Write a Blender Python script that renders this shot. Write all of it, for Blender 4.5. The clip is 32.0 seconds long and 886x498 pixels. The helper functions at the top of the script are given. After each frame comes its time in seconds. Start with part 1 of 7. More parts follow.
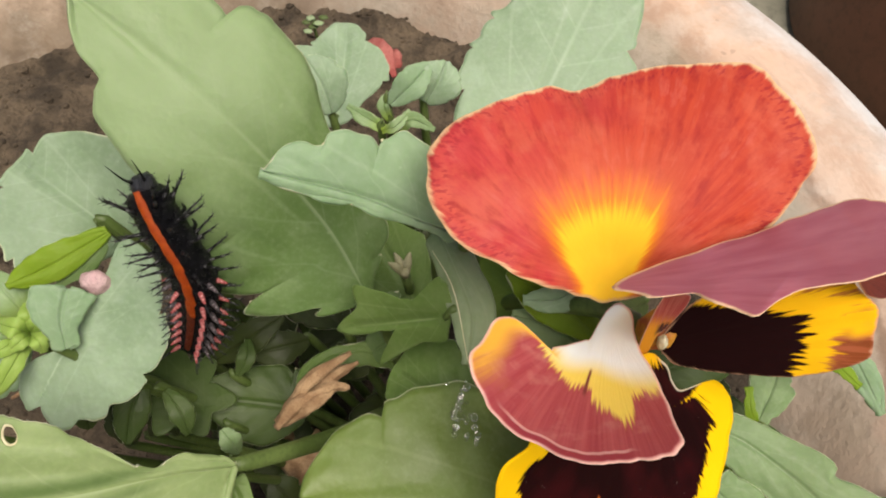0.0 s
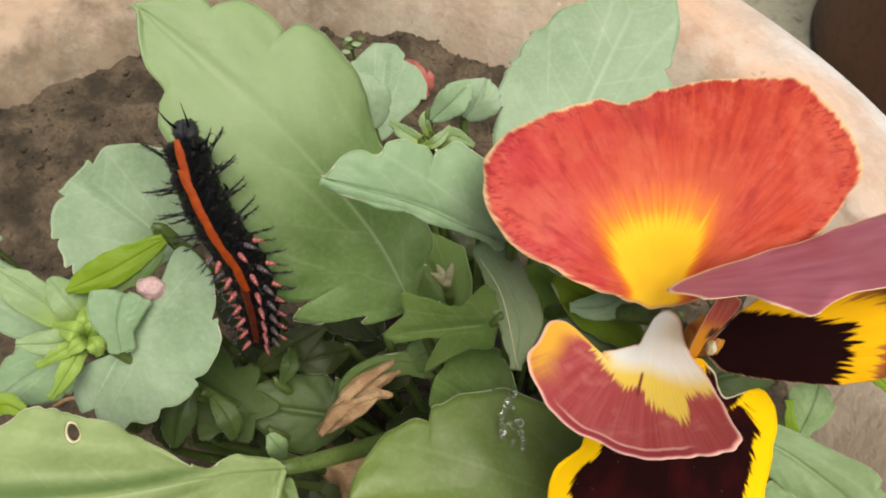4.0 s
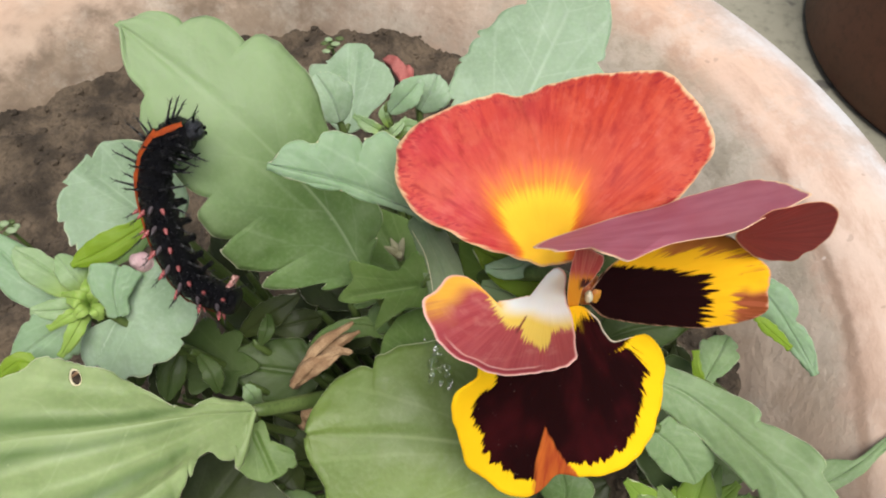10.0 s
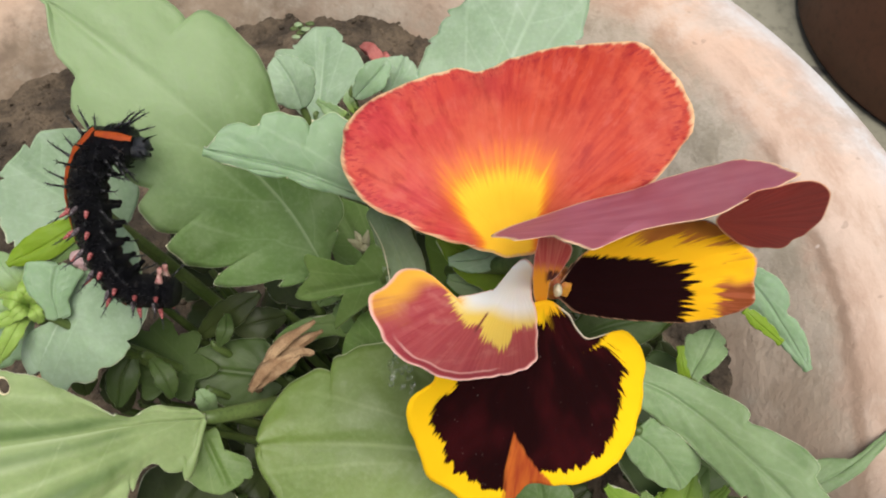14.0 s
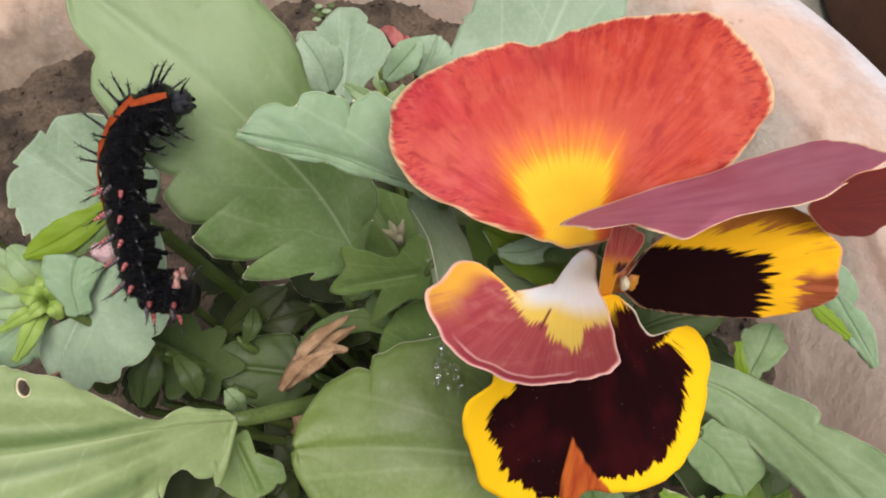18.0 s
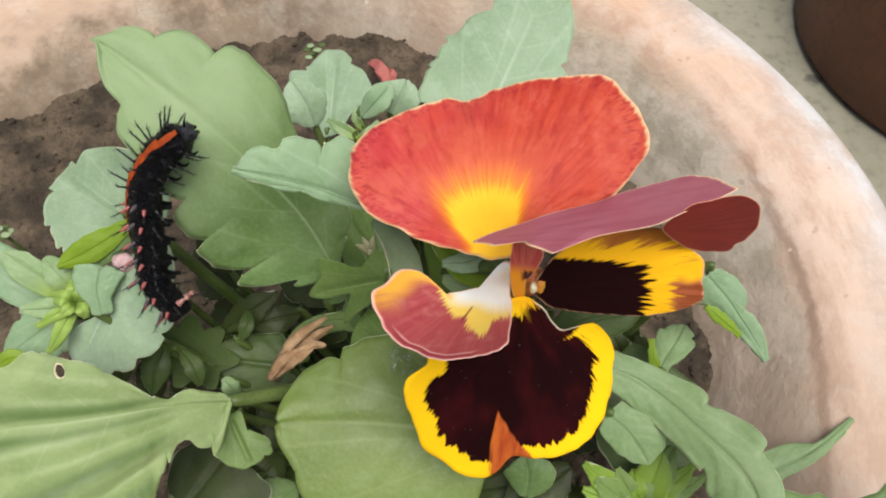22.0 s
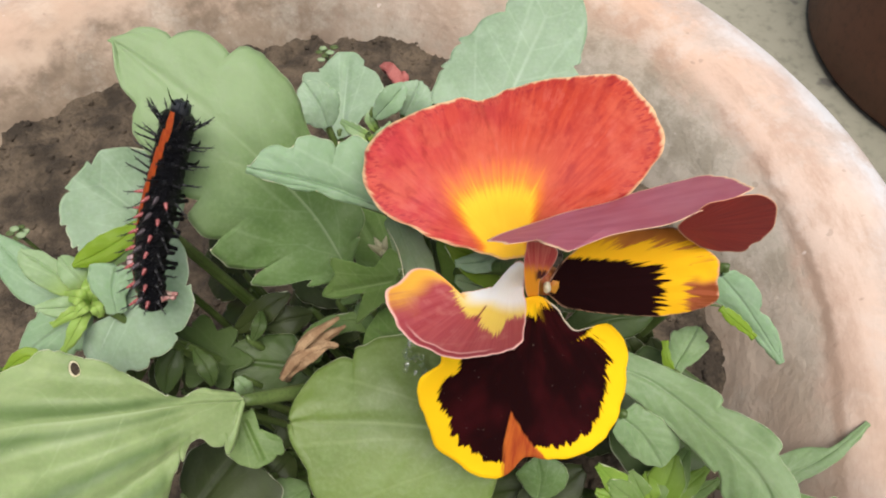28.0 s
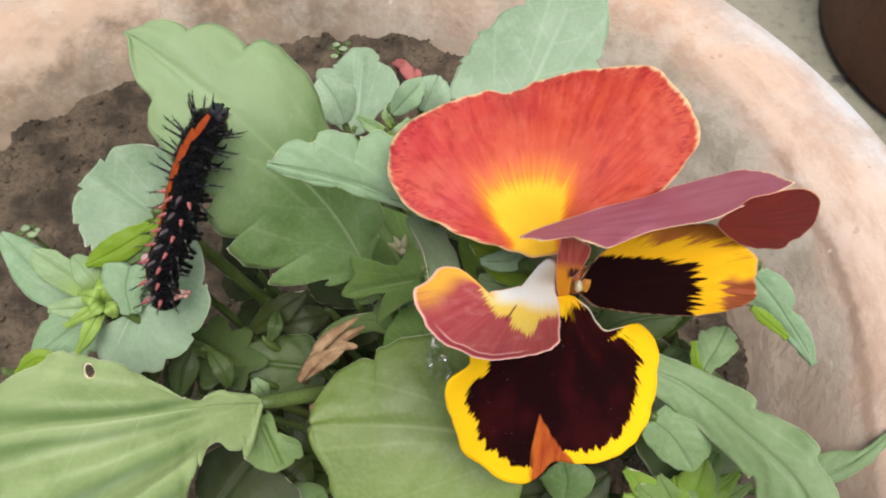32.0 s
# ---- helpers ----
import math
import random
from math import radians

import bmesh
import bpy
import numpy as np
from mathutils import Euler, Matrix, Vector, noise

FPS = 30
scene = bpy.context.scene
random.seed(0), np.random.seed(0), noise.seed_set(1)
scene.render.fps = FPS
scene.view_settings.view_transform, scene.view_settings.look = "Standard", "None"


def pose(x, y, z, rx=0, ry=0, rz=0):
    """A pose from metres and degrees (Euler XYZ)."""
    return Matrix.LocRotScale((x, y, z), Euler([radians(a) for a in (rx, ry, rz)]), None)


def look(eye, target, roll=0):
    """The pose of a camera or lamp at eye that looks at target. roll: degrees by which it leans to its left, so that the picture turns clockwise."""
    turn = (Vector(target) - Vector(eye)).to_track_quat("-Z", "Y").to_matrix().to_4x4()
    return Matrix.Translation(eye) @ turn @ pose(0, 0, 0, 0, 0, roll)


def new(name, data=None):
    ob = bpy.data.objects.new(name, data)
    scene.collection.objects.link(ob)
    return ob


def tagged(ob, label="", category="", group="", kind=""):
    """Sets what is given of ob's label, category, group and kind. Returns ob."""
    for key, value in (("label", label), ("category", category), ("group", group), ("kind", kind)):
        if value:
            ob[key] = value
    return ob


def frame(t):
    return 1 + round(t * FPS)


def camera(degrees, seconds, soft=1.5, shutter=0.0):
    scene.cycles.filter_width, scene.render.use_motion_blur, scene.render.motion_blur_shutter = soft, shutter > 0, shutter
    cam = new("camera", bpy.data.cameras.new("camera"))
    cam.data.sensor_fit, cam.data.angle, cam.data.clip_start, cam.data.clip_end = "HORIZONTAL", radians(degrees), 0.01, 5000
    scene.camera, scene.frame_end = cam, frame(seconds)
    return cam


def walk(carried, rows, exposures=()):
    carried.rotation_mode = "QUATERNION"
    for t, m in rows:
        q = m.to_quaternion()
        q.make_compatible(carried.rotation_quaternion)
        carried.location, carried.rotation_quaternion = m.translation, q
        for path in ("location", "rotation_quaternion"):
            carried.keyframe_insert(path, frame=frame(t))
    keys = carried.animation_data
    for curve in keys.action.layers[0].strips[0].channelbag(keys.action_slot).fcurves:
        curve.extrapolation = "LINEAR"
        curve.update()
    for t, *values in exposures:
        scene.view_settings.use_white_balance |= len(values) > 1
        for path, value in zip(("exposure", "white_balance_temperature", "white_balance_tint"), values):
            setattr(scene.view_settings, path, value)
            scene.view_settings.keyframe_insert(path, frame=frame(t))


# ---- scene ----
cam = camera(64.42, 32.0, soft=2.0)
PATH = [  # seconds, eye, turn about x, y, z
    (0, 0.05833, -0.07063, 0.37718, 29.718, -0.157, 0.089),
    (0.5, 0.05870, -0.07076, 0.37960, 30.014, 0.358, 0.113),
    (1, 0.05816, -0.07236, 0.38006, 29.900, 0.073, 0.373),
    (1.5, 0.05829, -0.07415, 0.38257, 30.403, 0.128, 0.742),
    (2, 0.05804, -0.07456, 0.38286, 30.262, 0.275, 0.965),
    (2.5, 0.05466, -0.07403, 0.38008, 30.443, -0.047, 1.021),
    (4.5, 0.05384, -0.07402, 0.37848, 31.795, 0.947, 1.273),
    (5, 0.05433, -0.07535, 0.37887, 31.739, 0.617, 1.279),
    (5.5, 0.05151, -0.07416, 0.38068, 31.769, 1.249, 1.395),
    (6, 0.04943, -0.07542, 0.38191, 32.309, 1.751, 1.529),
    (6.5, 0.04885, -0.07584, 0.38343, 32.341, 2.067, 1.646),
    (7, 0.06367, -0.08419, 0.39770, 32.129, 2.713, 1.186),
    (7.5, 0.06027, -0.08543, 0.39663, 31.430, 2.539, 1.499),
    (8, 0.06482, -0.09297, 0.39135, 30.604, 2.954, 1.961),
    (8.5, 0.06903, -0.09050, 0.39075, 30.583, 2.570, 1.468),
    (9, 0.07014, -0.08939, 0.39237, 30.878, 2.741, 1.290),
    (9.5, 0.06904, -0.08914, 0.39263, 30.874, 2.721, 1.456),
    (10, 0.06878, -0.08628, 0.39273, 30.825, 2.802, 1.193),
    (10.5, 0.06817, -0.08620, 0.39266, 30.758, 3.163, 1.356),
    (11, 0.07342, -0.08664, 0.39454, 31.022, 3.320, 1.031),
    (11.5, 0.07160, -0.08739, 0.39274, 30.897, 2.735, 1.283),
    (12, 0.07073, -0.08521, 0.39330, 30.767, 2.966, 1.036),
    (12.5, 0.06646, -0.08288, 0.39083, 30.672, 3.165, 1.029),
    (13, 0.06744, -0.08274, 0.38533, 30.408, 3.199, 1.001),
    (13.5, 0.07654, -0.08123, 0.38432, 30.679, 3.195, 0.129),
    (14, 0.07412, -0.08187, 0.38396, 30.400, 2.994, 0.408),
    (14.5, 0.07233, -0.08075, 0.38173, 30.149, 2.871, 0.474),
    (16.5, 0.07097, -0.07966, 0.38282, 30.077, 3.147, 0.513),
    (17, 0.07098, -0.08006, 0.38389, 30.216, 3.476, 0.610),
    (17.5, 0.07133, -0.07934, 0.38377, 30.263, 3.767, 0.432),
    (18, 0.06762, -0.07793, 0.37760, 29.597, 3.609, 0.443),
    (18.5, 0.06743, -0.07224, 0.37348, 29.076, 3.593, 0.078),
    (19, 0.07022, -0.07137, 0.36812, 28.647, 3.441, 0.174),
    (19.5, 0.07270, -0.07615, 0.37737, 29.352, 3.812, 0.533),
    (20, 0.07696, -0.09442, 0.40151, 30.830, 3.994, 1.244),
    (20.5, 0.07965, -0.09430, 0.40510, 31.123, 3.660, 0.974),
    (21, 0.07861, -0.09287, 0.40144, 30.828, 3.665, 0.953),
    (21.5, 0.07960, -0.09019, 0.40034, 30.758, 3.918, 0.628),
    (22, 0.07782, -0.09033, 0.39820, 30.740, 3.776, 0.757),
    (22.5, 0.07838, -0.08918, 0.39826, 30.723, 3.744, 0.705),
    (23, 0.07812, -0.09091, 0.39937, 30.992, 3.965, 1.005),
    (23.5, 0.08005, -0.09064, 0.39819, 30.802, 3.692, 0.763),
    (24, 0.07893, -0.09040, 0.39796, 30.800, 3.788, 0.942),
    (24.5, 0.07946, -0.08967, 0.39724, 30.815, 4.124, 0.751),
    (26.5, 0.07832, -0.09105, 0.39740, 30.958, 3.969, 1.086),
    (27, 0.07919, -0.08962, 0.39782, 30.934, 4.183, 1.011),
    (27.5, 0.07813, -0.09029, 0.39819, 31.093, 4.451, 1.171),
    (28, 0.07715, -0.09105, 0.39774, 31.162, 4.354, 1.317),
    (28.5, 0.07725, -0.09075, 0.39732, 31.123, 4.276, 1.215),
    (29, 0.07487, -0.09081, 0.39713, 31.170, 4.229, 1.433),
    (29.5, 0.07598, -0.08990, 0.39635, 31.100, 4.373, 1.237),
    (30, 0.07362, -0.08963, 0.39532, 31.194, 4.597, 1.484),
    (30.5, 0.07418, -0.08963, 0.39617, 31.256, 4.745, 1.499),
    (31, 0.07433, -0.09099, 0.39507, 31.278, 4.273, 1.592),
    (31.5, 0.07396, -0.08945, 0.39513, 31.096, 4.578, 1.435),
    (32, 0.07337, -0.08955, 0.39458, 31.200, 4.738, 1.419),
]
walk(cam, [(t, pose(x, y, z, rx, ry, rz)) for t, x, y, z, rx, ry, rz in PATH],
     exposures=((0, 0.27, 7000, 12), (3, 0.27, 7000, 11), (5, 0.23, 6950, 4), (7, 0.28, 7000, 3), (8, 0.27, 7000, 8), (8.6, 0.31, 6350, 10), (12, 0.29, 6400, 11), (13, 0.23, 6450, 10), (17, 0.23, 6400, 15), (18, 0.19, 6400, 18), (19, 0.12, 6350, 22), (20, 0.20, 6800, 17), (20.5, 0.17, 6450, 14), (21, 0.28, 6450, 10), (26, 0.30, 6400, 12), (32, 0.30, 6350, 11)))

# ---- light ----
world = bpy.data.worlds.new("sky")
scene.world = world
world.use_nodes = True
wn = world.node_tree.nodes
sky = wn.new("ShaderNodeTexSky")
sky.sky_type, sky.sun_disc = "NISHITA", False
sky.sun_elevation, sky.sun_rotation = radians(72), radians(141)
sky.air_density, sky.dust_density, sky.ozone_density = 1.0, 4.0, 1.0
haze = wn.new("ShaderNodeHueSaturation")
haze.inputs["Saturation"].default_value = 0.6
world.node_tree.links.new(sky.outputs[0], haze.inputs["Color"])
world.node_tree.links.new(haze.outputs[0], wn["Background"].inputs[0])
wn["Background"].inputs[1].default_value = 0.068
sun = new("sun", bpy.data.lights.new("sun", "SUN"))
sun.data.energy, sun.data.angle, sun.data.color = 3.4, radians(46), (1.0, 0.95, 0.88)
sun.matrix_world = look((0.30, -0.30, 1.45), (0.06, 0, 0.28))


# ---- materials ----
class Nodes:
    """A short way to write node trees; numbers and sockets may stand for each other."""

    def __init__(self, name, roughness=0.6, **sockets):
        self.mat = bpy.data.materials.new(name)
        self.mat.use_nodes = True
        self.tree = self.mat.node_tree
        self.bsdf = self.tree.nodes["Principled BSDF"]
        self.bsdf.inputs["Roughness"].default_value = roughness
        for key, value in sockets.items():
            self.bsdf.inputs[key.replace("_", " ")].default_value = value

    def put(self, socket, value):
        if isinstance(value, bpy.types.NodeSocket):
            self.tree.links.new(value, socket)
        elif isinstance(value, tuple) and len(value) == 3 and socket.type == "RGBA":
            socket.default_value = (*value, 1)
        else:
            socket.default_value = value

    def node(self, kind, **inputs):
        n = self.tree.nodes.new("ShaderNode" + kind)
        for key, value in inputs.items():
            self.put(n.inputs[key], value)
        return n

    def math(self, operation, a, b=0.0, clamp=False):
        n = self.tree.nodes.new("ShaderNodeMath")
        n.operation, n.use_clamp = operation, clamp
        self.put(n.inputs[0], a), self.put(n.inputs[1], b)
        return n.outputs[0]

    def mix(self, factor, a, b, blend="MIX"):
        n = self.tree.nodes.new("ShaderNodeMix")
        n.data_type, n.blend_type = "RGBA", blend
        self.put(n.inputs[0], factor), self.put(n.inputs[6], a), self.put(n.inputs[7], b)
        return n.outputs[2]

    def ramp(self, value, low, high, out_low=0.0, out_high=1.0):
        n = self.tree.nodes.new("ShaderNodeMapRange")
        n.interpolation_type = "SMOOTHSTEP"
        for k, v in enumerate((value, low, high, out_low, out_high)):
            self.put(n.inputs[k], v)
        return n.outputs[0]

    def noise(self, scale, vector=None, detail=3.0, rough=0.55):
        n = self.node("TexNoise", Scale=scale, Detail=detail, Roughness=rough)
        self.put(n.inputs["Vector"], vector if vector else self.place())
        return n.outputs[0]

    def place(self):
        return self.tree.nodes.new("ShaderNodeTexCoord").outputs["Object"]

    def uv(self, name):
        n = self.tree.nodes.new("ShaderNodeUVMap")
        n.uv_map = name
        s = self.node("SeparateXYZ", Vector=n.outputs[0])
        return s.outputs[0], s.outputs[1]

    def join(self, x, y, z=0.0):
        return self.node("CombineXYZ", X=x, Y=y, Z=z).outputs[0]

    def bump(self, height, strength=0.3, distance=0.001):
        n = self.node("Bump", Height=height, Strength=strength, Distance=distance)
        self.put(self.bsdf.inputs["Normal"], n.outputs[0])

    def done(self, color):
        self.put(self.bsdf.inputs["Base Color"], color)
        return self.mat


def leaf_material(name, base, dark, vein, bloom, rough=0.5, veined=0.16, fan=0.0, young=None, tip=None):
    m = Nodes(name, rough)
    u, v = m.uv("leaf")
    av = m.math("ABSOLUTE", v)
    fine, broad, mid_scale = m.noise(1100.0), m.noise(45.0), m.noise(170.0, detail=4.0)
    info = m.tree.nodes.new("ShaderNodeObjectInfo")
    color = m.mix(m.ramp(broad, 0.35, 0.68), base, dark)
    color = m.mix(m.ramp(mid_scale, 0.45, 0.75, 0.0, 0.35), color, bloom)
    color = m.mix(m.math("MULTIPLY", m.ramp(fine, 0.4, 0.75), 0.22), color, bloom)
    color = m.mix(m.ramp(info.outputs["Random"], 0.0, 1.0, 0.0, 0.25), color, dark)
    # side veins leave the midrib at a sharp angle
    wob = m.math("MULTIPLY", m.noise(50.0), 0.35)
    wave = m.math("FRACT", m.math("ADD", m.math("MULTIPLY", m.math("SUBTRACT", u, m.math("MULTIPLY", av, 0.34)), 5.5), wob))
    bow = m.math("ABSOLUTE", m.math("SUBTRACT", wave, 0.5))
    side = m.math("MULTIPLY", m.ramp(bow, 0.0, 0.05, 1.0, 0.0), m.ramp(av, 0.25, 0.85, 1.0, 0.0))
    mid = m.ramp(av, 0.0, 0.035, 1.0, 0.0)
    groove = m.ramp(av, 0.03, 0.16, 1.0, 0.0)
    # the midrib groove gets its shade in the colour too
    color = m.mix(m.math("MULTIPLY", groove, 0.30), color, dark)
    veins = m.math("MAXIMUM", m.math("MULTIPLY", side, veined), m.math("MULTIPLY", mid, m.ramp(u, 0.1, 1.0, 0.45, 0.08)))
    color = m.mix(veins, color, vein)
    # finer veins and soft grooves that spread from the leaf's foot
    along, across = m.uv("flat")
    angle = m.math("ARCTAN2", across, m.math("ADD", m.math("MAXIMUM", along, 0.0), 0.10))
    foot = m.ramp(along, 0.12, 0.38)
    spread = m.math("ADD", m.math("MULTIPLY", angle, 3.1), m.math("MULTIPLY", m.noise(40.0), 0.35))
    ray = m.ramp(m.math("ABSOLUTE", m.math("SUBTRACT", m.math("FRACT", spread), 0.5)), 0.01, 0.06, 1.0, 0.0)
    color = m.mix(m.math("MULTIPLY", m.math("MULTIPLY", ray, foot), m.math("MULTIPLY", m.ramp(av, 0.04, 0.2), m.ramp(av, 0.55, 0.95, 0.14, 0.0))), color, vein)
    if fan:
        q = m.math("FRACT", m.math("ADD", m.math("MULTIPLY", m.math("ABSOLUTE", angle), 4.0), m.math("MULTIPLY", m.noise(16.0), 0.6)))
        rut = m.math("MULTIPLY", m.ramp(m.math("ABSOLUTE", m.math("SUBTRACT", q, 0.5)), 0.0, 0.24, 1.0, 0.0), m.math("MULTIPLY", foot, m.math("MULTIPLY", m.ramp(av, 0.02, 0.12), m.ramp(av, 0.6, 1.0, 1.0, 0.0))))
        # ruts carry their shade in the colour as well as in the bump
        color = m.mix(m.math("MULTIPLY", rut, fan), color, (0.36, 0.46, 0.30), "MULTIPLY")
        groove = m.math("ADD", groove, m.math("MULTIPLY", rut, fan * 1.6))
    color = m.mix(m.math("MULTIPLY", m.ramp(av, 0.985, 0.998), m.ramp(mid_scale, 0.35, 0.6, 0.45, 0.95)), color, (0.58, 0.61, 0.42))
    cell = m.node("TexVoronoi", Scale=900.0, Vector=m.place()).outputs["Distance"]
    if young:
        color = m.mix(m.ramp(u, 0.0, 0.55, 0.9, 0.0), color, young)
    # tip half paler: the light it catches is put into the colour
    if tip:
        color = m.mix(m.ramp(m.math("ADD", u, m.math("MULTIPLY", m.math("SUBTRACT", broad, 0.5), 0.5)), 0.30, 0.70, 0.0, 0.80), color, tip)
    specks = m.ramp(m.noise(520.0, detail=1.0), 0.76, 0.80)
    color = m.mix(m.math("MULTIPLY", specks, 0.3), color, bloom)
    relief = m.math("ADD", m.math("MULTIPLY", m.ramp(bow, 0.0, 0.3, 1.0, 0.0), -0.06), m.math("MULTIPLY", groove, -0.45))
    m.bump(m.math("ADD", relief, m.math("ADD", m.math("MULTIPLY", cell, 0.15), m.math("ADD", m.math("MULTIPLY", broad, 1.0), m.math("MULTIPLY", mid_scale, 0.6)))), 0.45, 0.0007)
    m.put(m.bsdf.inputs["Roughness"], m.ramp(mid_scale, 0.3, 0.7, rough - 0.06, rough + 0.12))
    m.bsdf.inputs["Specular IOR Level"].default_value = 0.28
    m.bsdf.inputs["Subsurface Weight"].default_value = 0.12
    m.bsdf.inputs["Subsurface Radius"].default_value = (0.002, 0.004, 0.001)
    m.bsdf.inputs["Subsurface Scale"].default_value = 0.3
    return m.done(color)


M_LEAF = leaf_material("leaf_grey_green", (0.135, 0.21, 0.072), (0.085, 0.145, 0.042), (0.28, 0.36, 0.18), (0.21, 0.28, 0.15))
M_LEAF_BLUE = leaf_material("leaf_blue_green", (0.23, 0.34, 0.195), (0.16, 0.26, 0.135), (0.39, 0.49, 0.35), (0.33, 0.43, 0.31))
M_LEAF_LONG = leaf_material("leaf_long_green", (0.118, 0.194, 0.060), (0.078, 0.138, 0.036), (0.32, 0.40, 0.24), (0.25, 0.33, 0.17), 0.5, 0.12, 0.25, tip=(0.24, 0.33, 0.165))
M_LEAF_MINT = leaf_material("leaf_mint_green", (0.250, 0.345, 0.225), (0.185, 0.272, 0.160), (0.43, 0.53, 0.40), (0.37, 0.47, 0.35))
M_LEAF_MID = leaf_material("leaf_olive_green", (0.19, 0.275, 0.125), (0.13, 0.205, 0.085), (0.34, 0.42, 0.26), (0.29, 0.37, 0.22))
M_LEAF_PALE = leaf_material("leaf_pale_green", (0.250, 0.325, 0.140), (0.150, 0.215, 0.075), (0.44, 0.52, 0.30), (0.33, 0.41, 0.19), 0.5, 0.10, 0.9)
M_LEAF_ROUND = leaf_material("leaf_round_green", (0.136, 0.192, 0.046), (0.102, 0.152, 0.032), (0.27, 0.34, 0.14), (0.20, 0.27, 0.11), 0.45, 0.06)
# darker copy of the leaf green: shade of low leaves put into the colour
M_LEAF_DEEP_SHADE = leaf_material("leaf_deep_shade_green", (0.040, 0.056, 0.012), (0.022, 0.032, 0.007), (0.07, 0.09, 0.03), (0.055, 0.075, 0.02))
M_LEAF_BRIGHT = leaf_material("leaf_yellow_green", (0.17, 0.27, 0.014), (0.12, 0.20, 0.010), (0.26, 0.36, 0.05), (0.20, 0.30, 0.04))
M_LEAF_SHOOT = leaf_material("leaf_young_shoot", (0.205, 0.300, 0.138), (0.150, 0.240, 0.098), (0.39, 0.49, 0.30), (0.33, 0.43, 0.26), young=(0.25, 0.37, 0.04))
M_LEAF_HEART = leaf_material("leaf_shoot_heart", (0.24, 0.36, 0.07), (0.18, 0.29, 0.045), (0.34, 0.44, 0.14), (0.28, 0.39, 0.12))
M_LEAF_LOBED = leaf_material("leaf_lobed_green", (0.130, 0.205, 0.052), (0.085, 0.145, 0.032), (0.28, 0.36, 0.17), (0.19, 0.26, 0.10))
M_LEAF_STRAP = leaf_material("leaf_dull_grey_green", (0.215, 0.275, 0.150), (0.150, 0.205, 0.100), (0.32, 0.38, 0.23), (0.28, 0.34, 0.21))
# leaf green with some shade put into its colour
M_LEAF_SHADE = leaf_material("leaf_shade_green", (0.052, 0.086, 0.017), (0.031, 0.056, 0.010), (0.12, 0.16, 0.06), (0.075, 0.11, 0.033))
M_LEAF_OLIVE = leaf_material("leaf_young_olive", (0.16, 0.26, 0.030), (0.11, 0.19, 0.020), (0.25, 0.35, 0.08), (0.19, 0.28, 0.05))


def petal_material(name, paint, rough=0.55, gloss=0.18):
    m = Nodes(name, rough)
    ang, far = m.uv("polar")
    edge, turn = m.uv("rim")
    streak = m.noise(1.0, m.join(m.math("MULTIPLY", ang, 170.0), m.math("MULTIPLY", far, 1.0)), 3.0, 0.6)
    broad = m.noise(1.0, m.join(m.math("MULTIPLY", ang, 22.0), m.math("MULTIPLY", far, 1.0), 4.0), 2.0)
    color = paint(m, ang, far, edge, turn, streak, broad)
    fine = m.noise(2500.0)
    m.bump(m.math("ADD", m.math("MULTIPLY", streak, 0.8), m.math("MULTIPLY", fine, 0.25)), 0.20, 0.0004)
    m.bsdf.inputs["Specular IOR Level"].default_value = gloss
    m.bsdf.inputs["Subsurface Weight"].default_value = 0.1
    m.bsdf.inputs["Subsurface Radius"].default_value = (0.004, 0.002, 0.001)
    m.bsdf.inputs["Subsurface Scale"].default_value = 0.2
    return m.done(color)


YELLOW, DARK = (0.85, 0.50, 0.008), (0.010, 0.0016, 0.002)


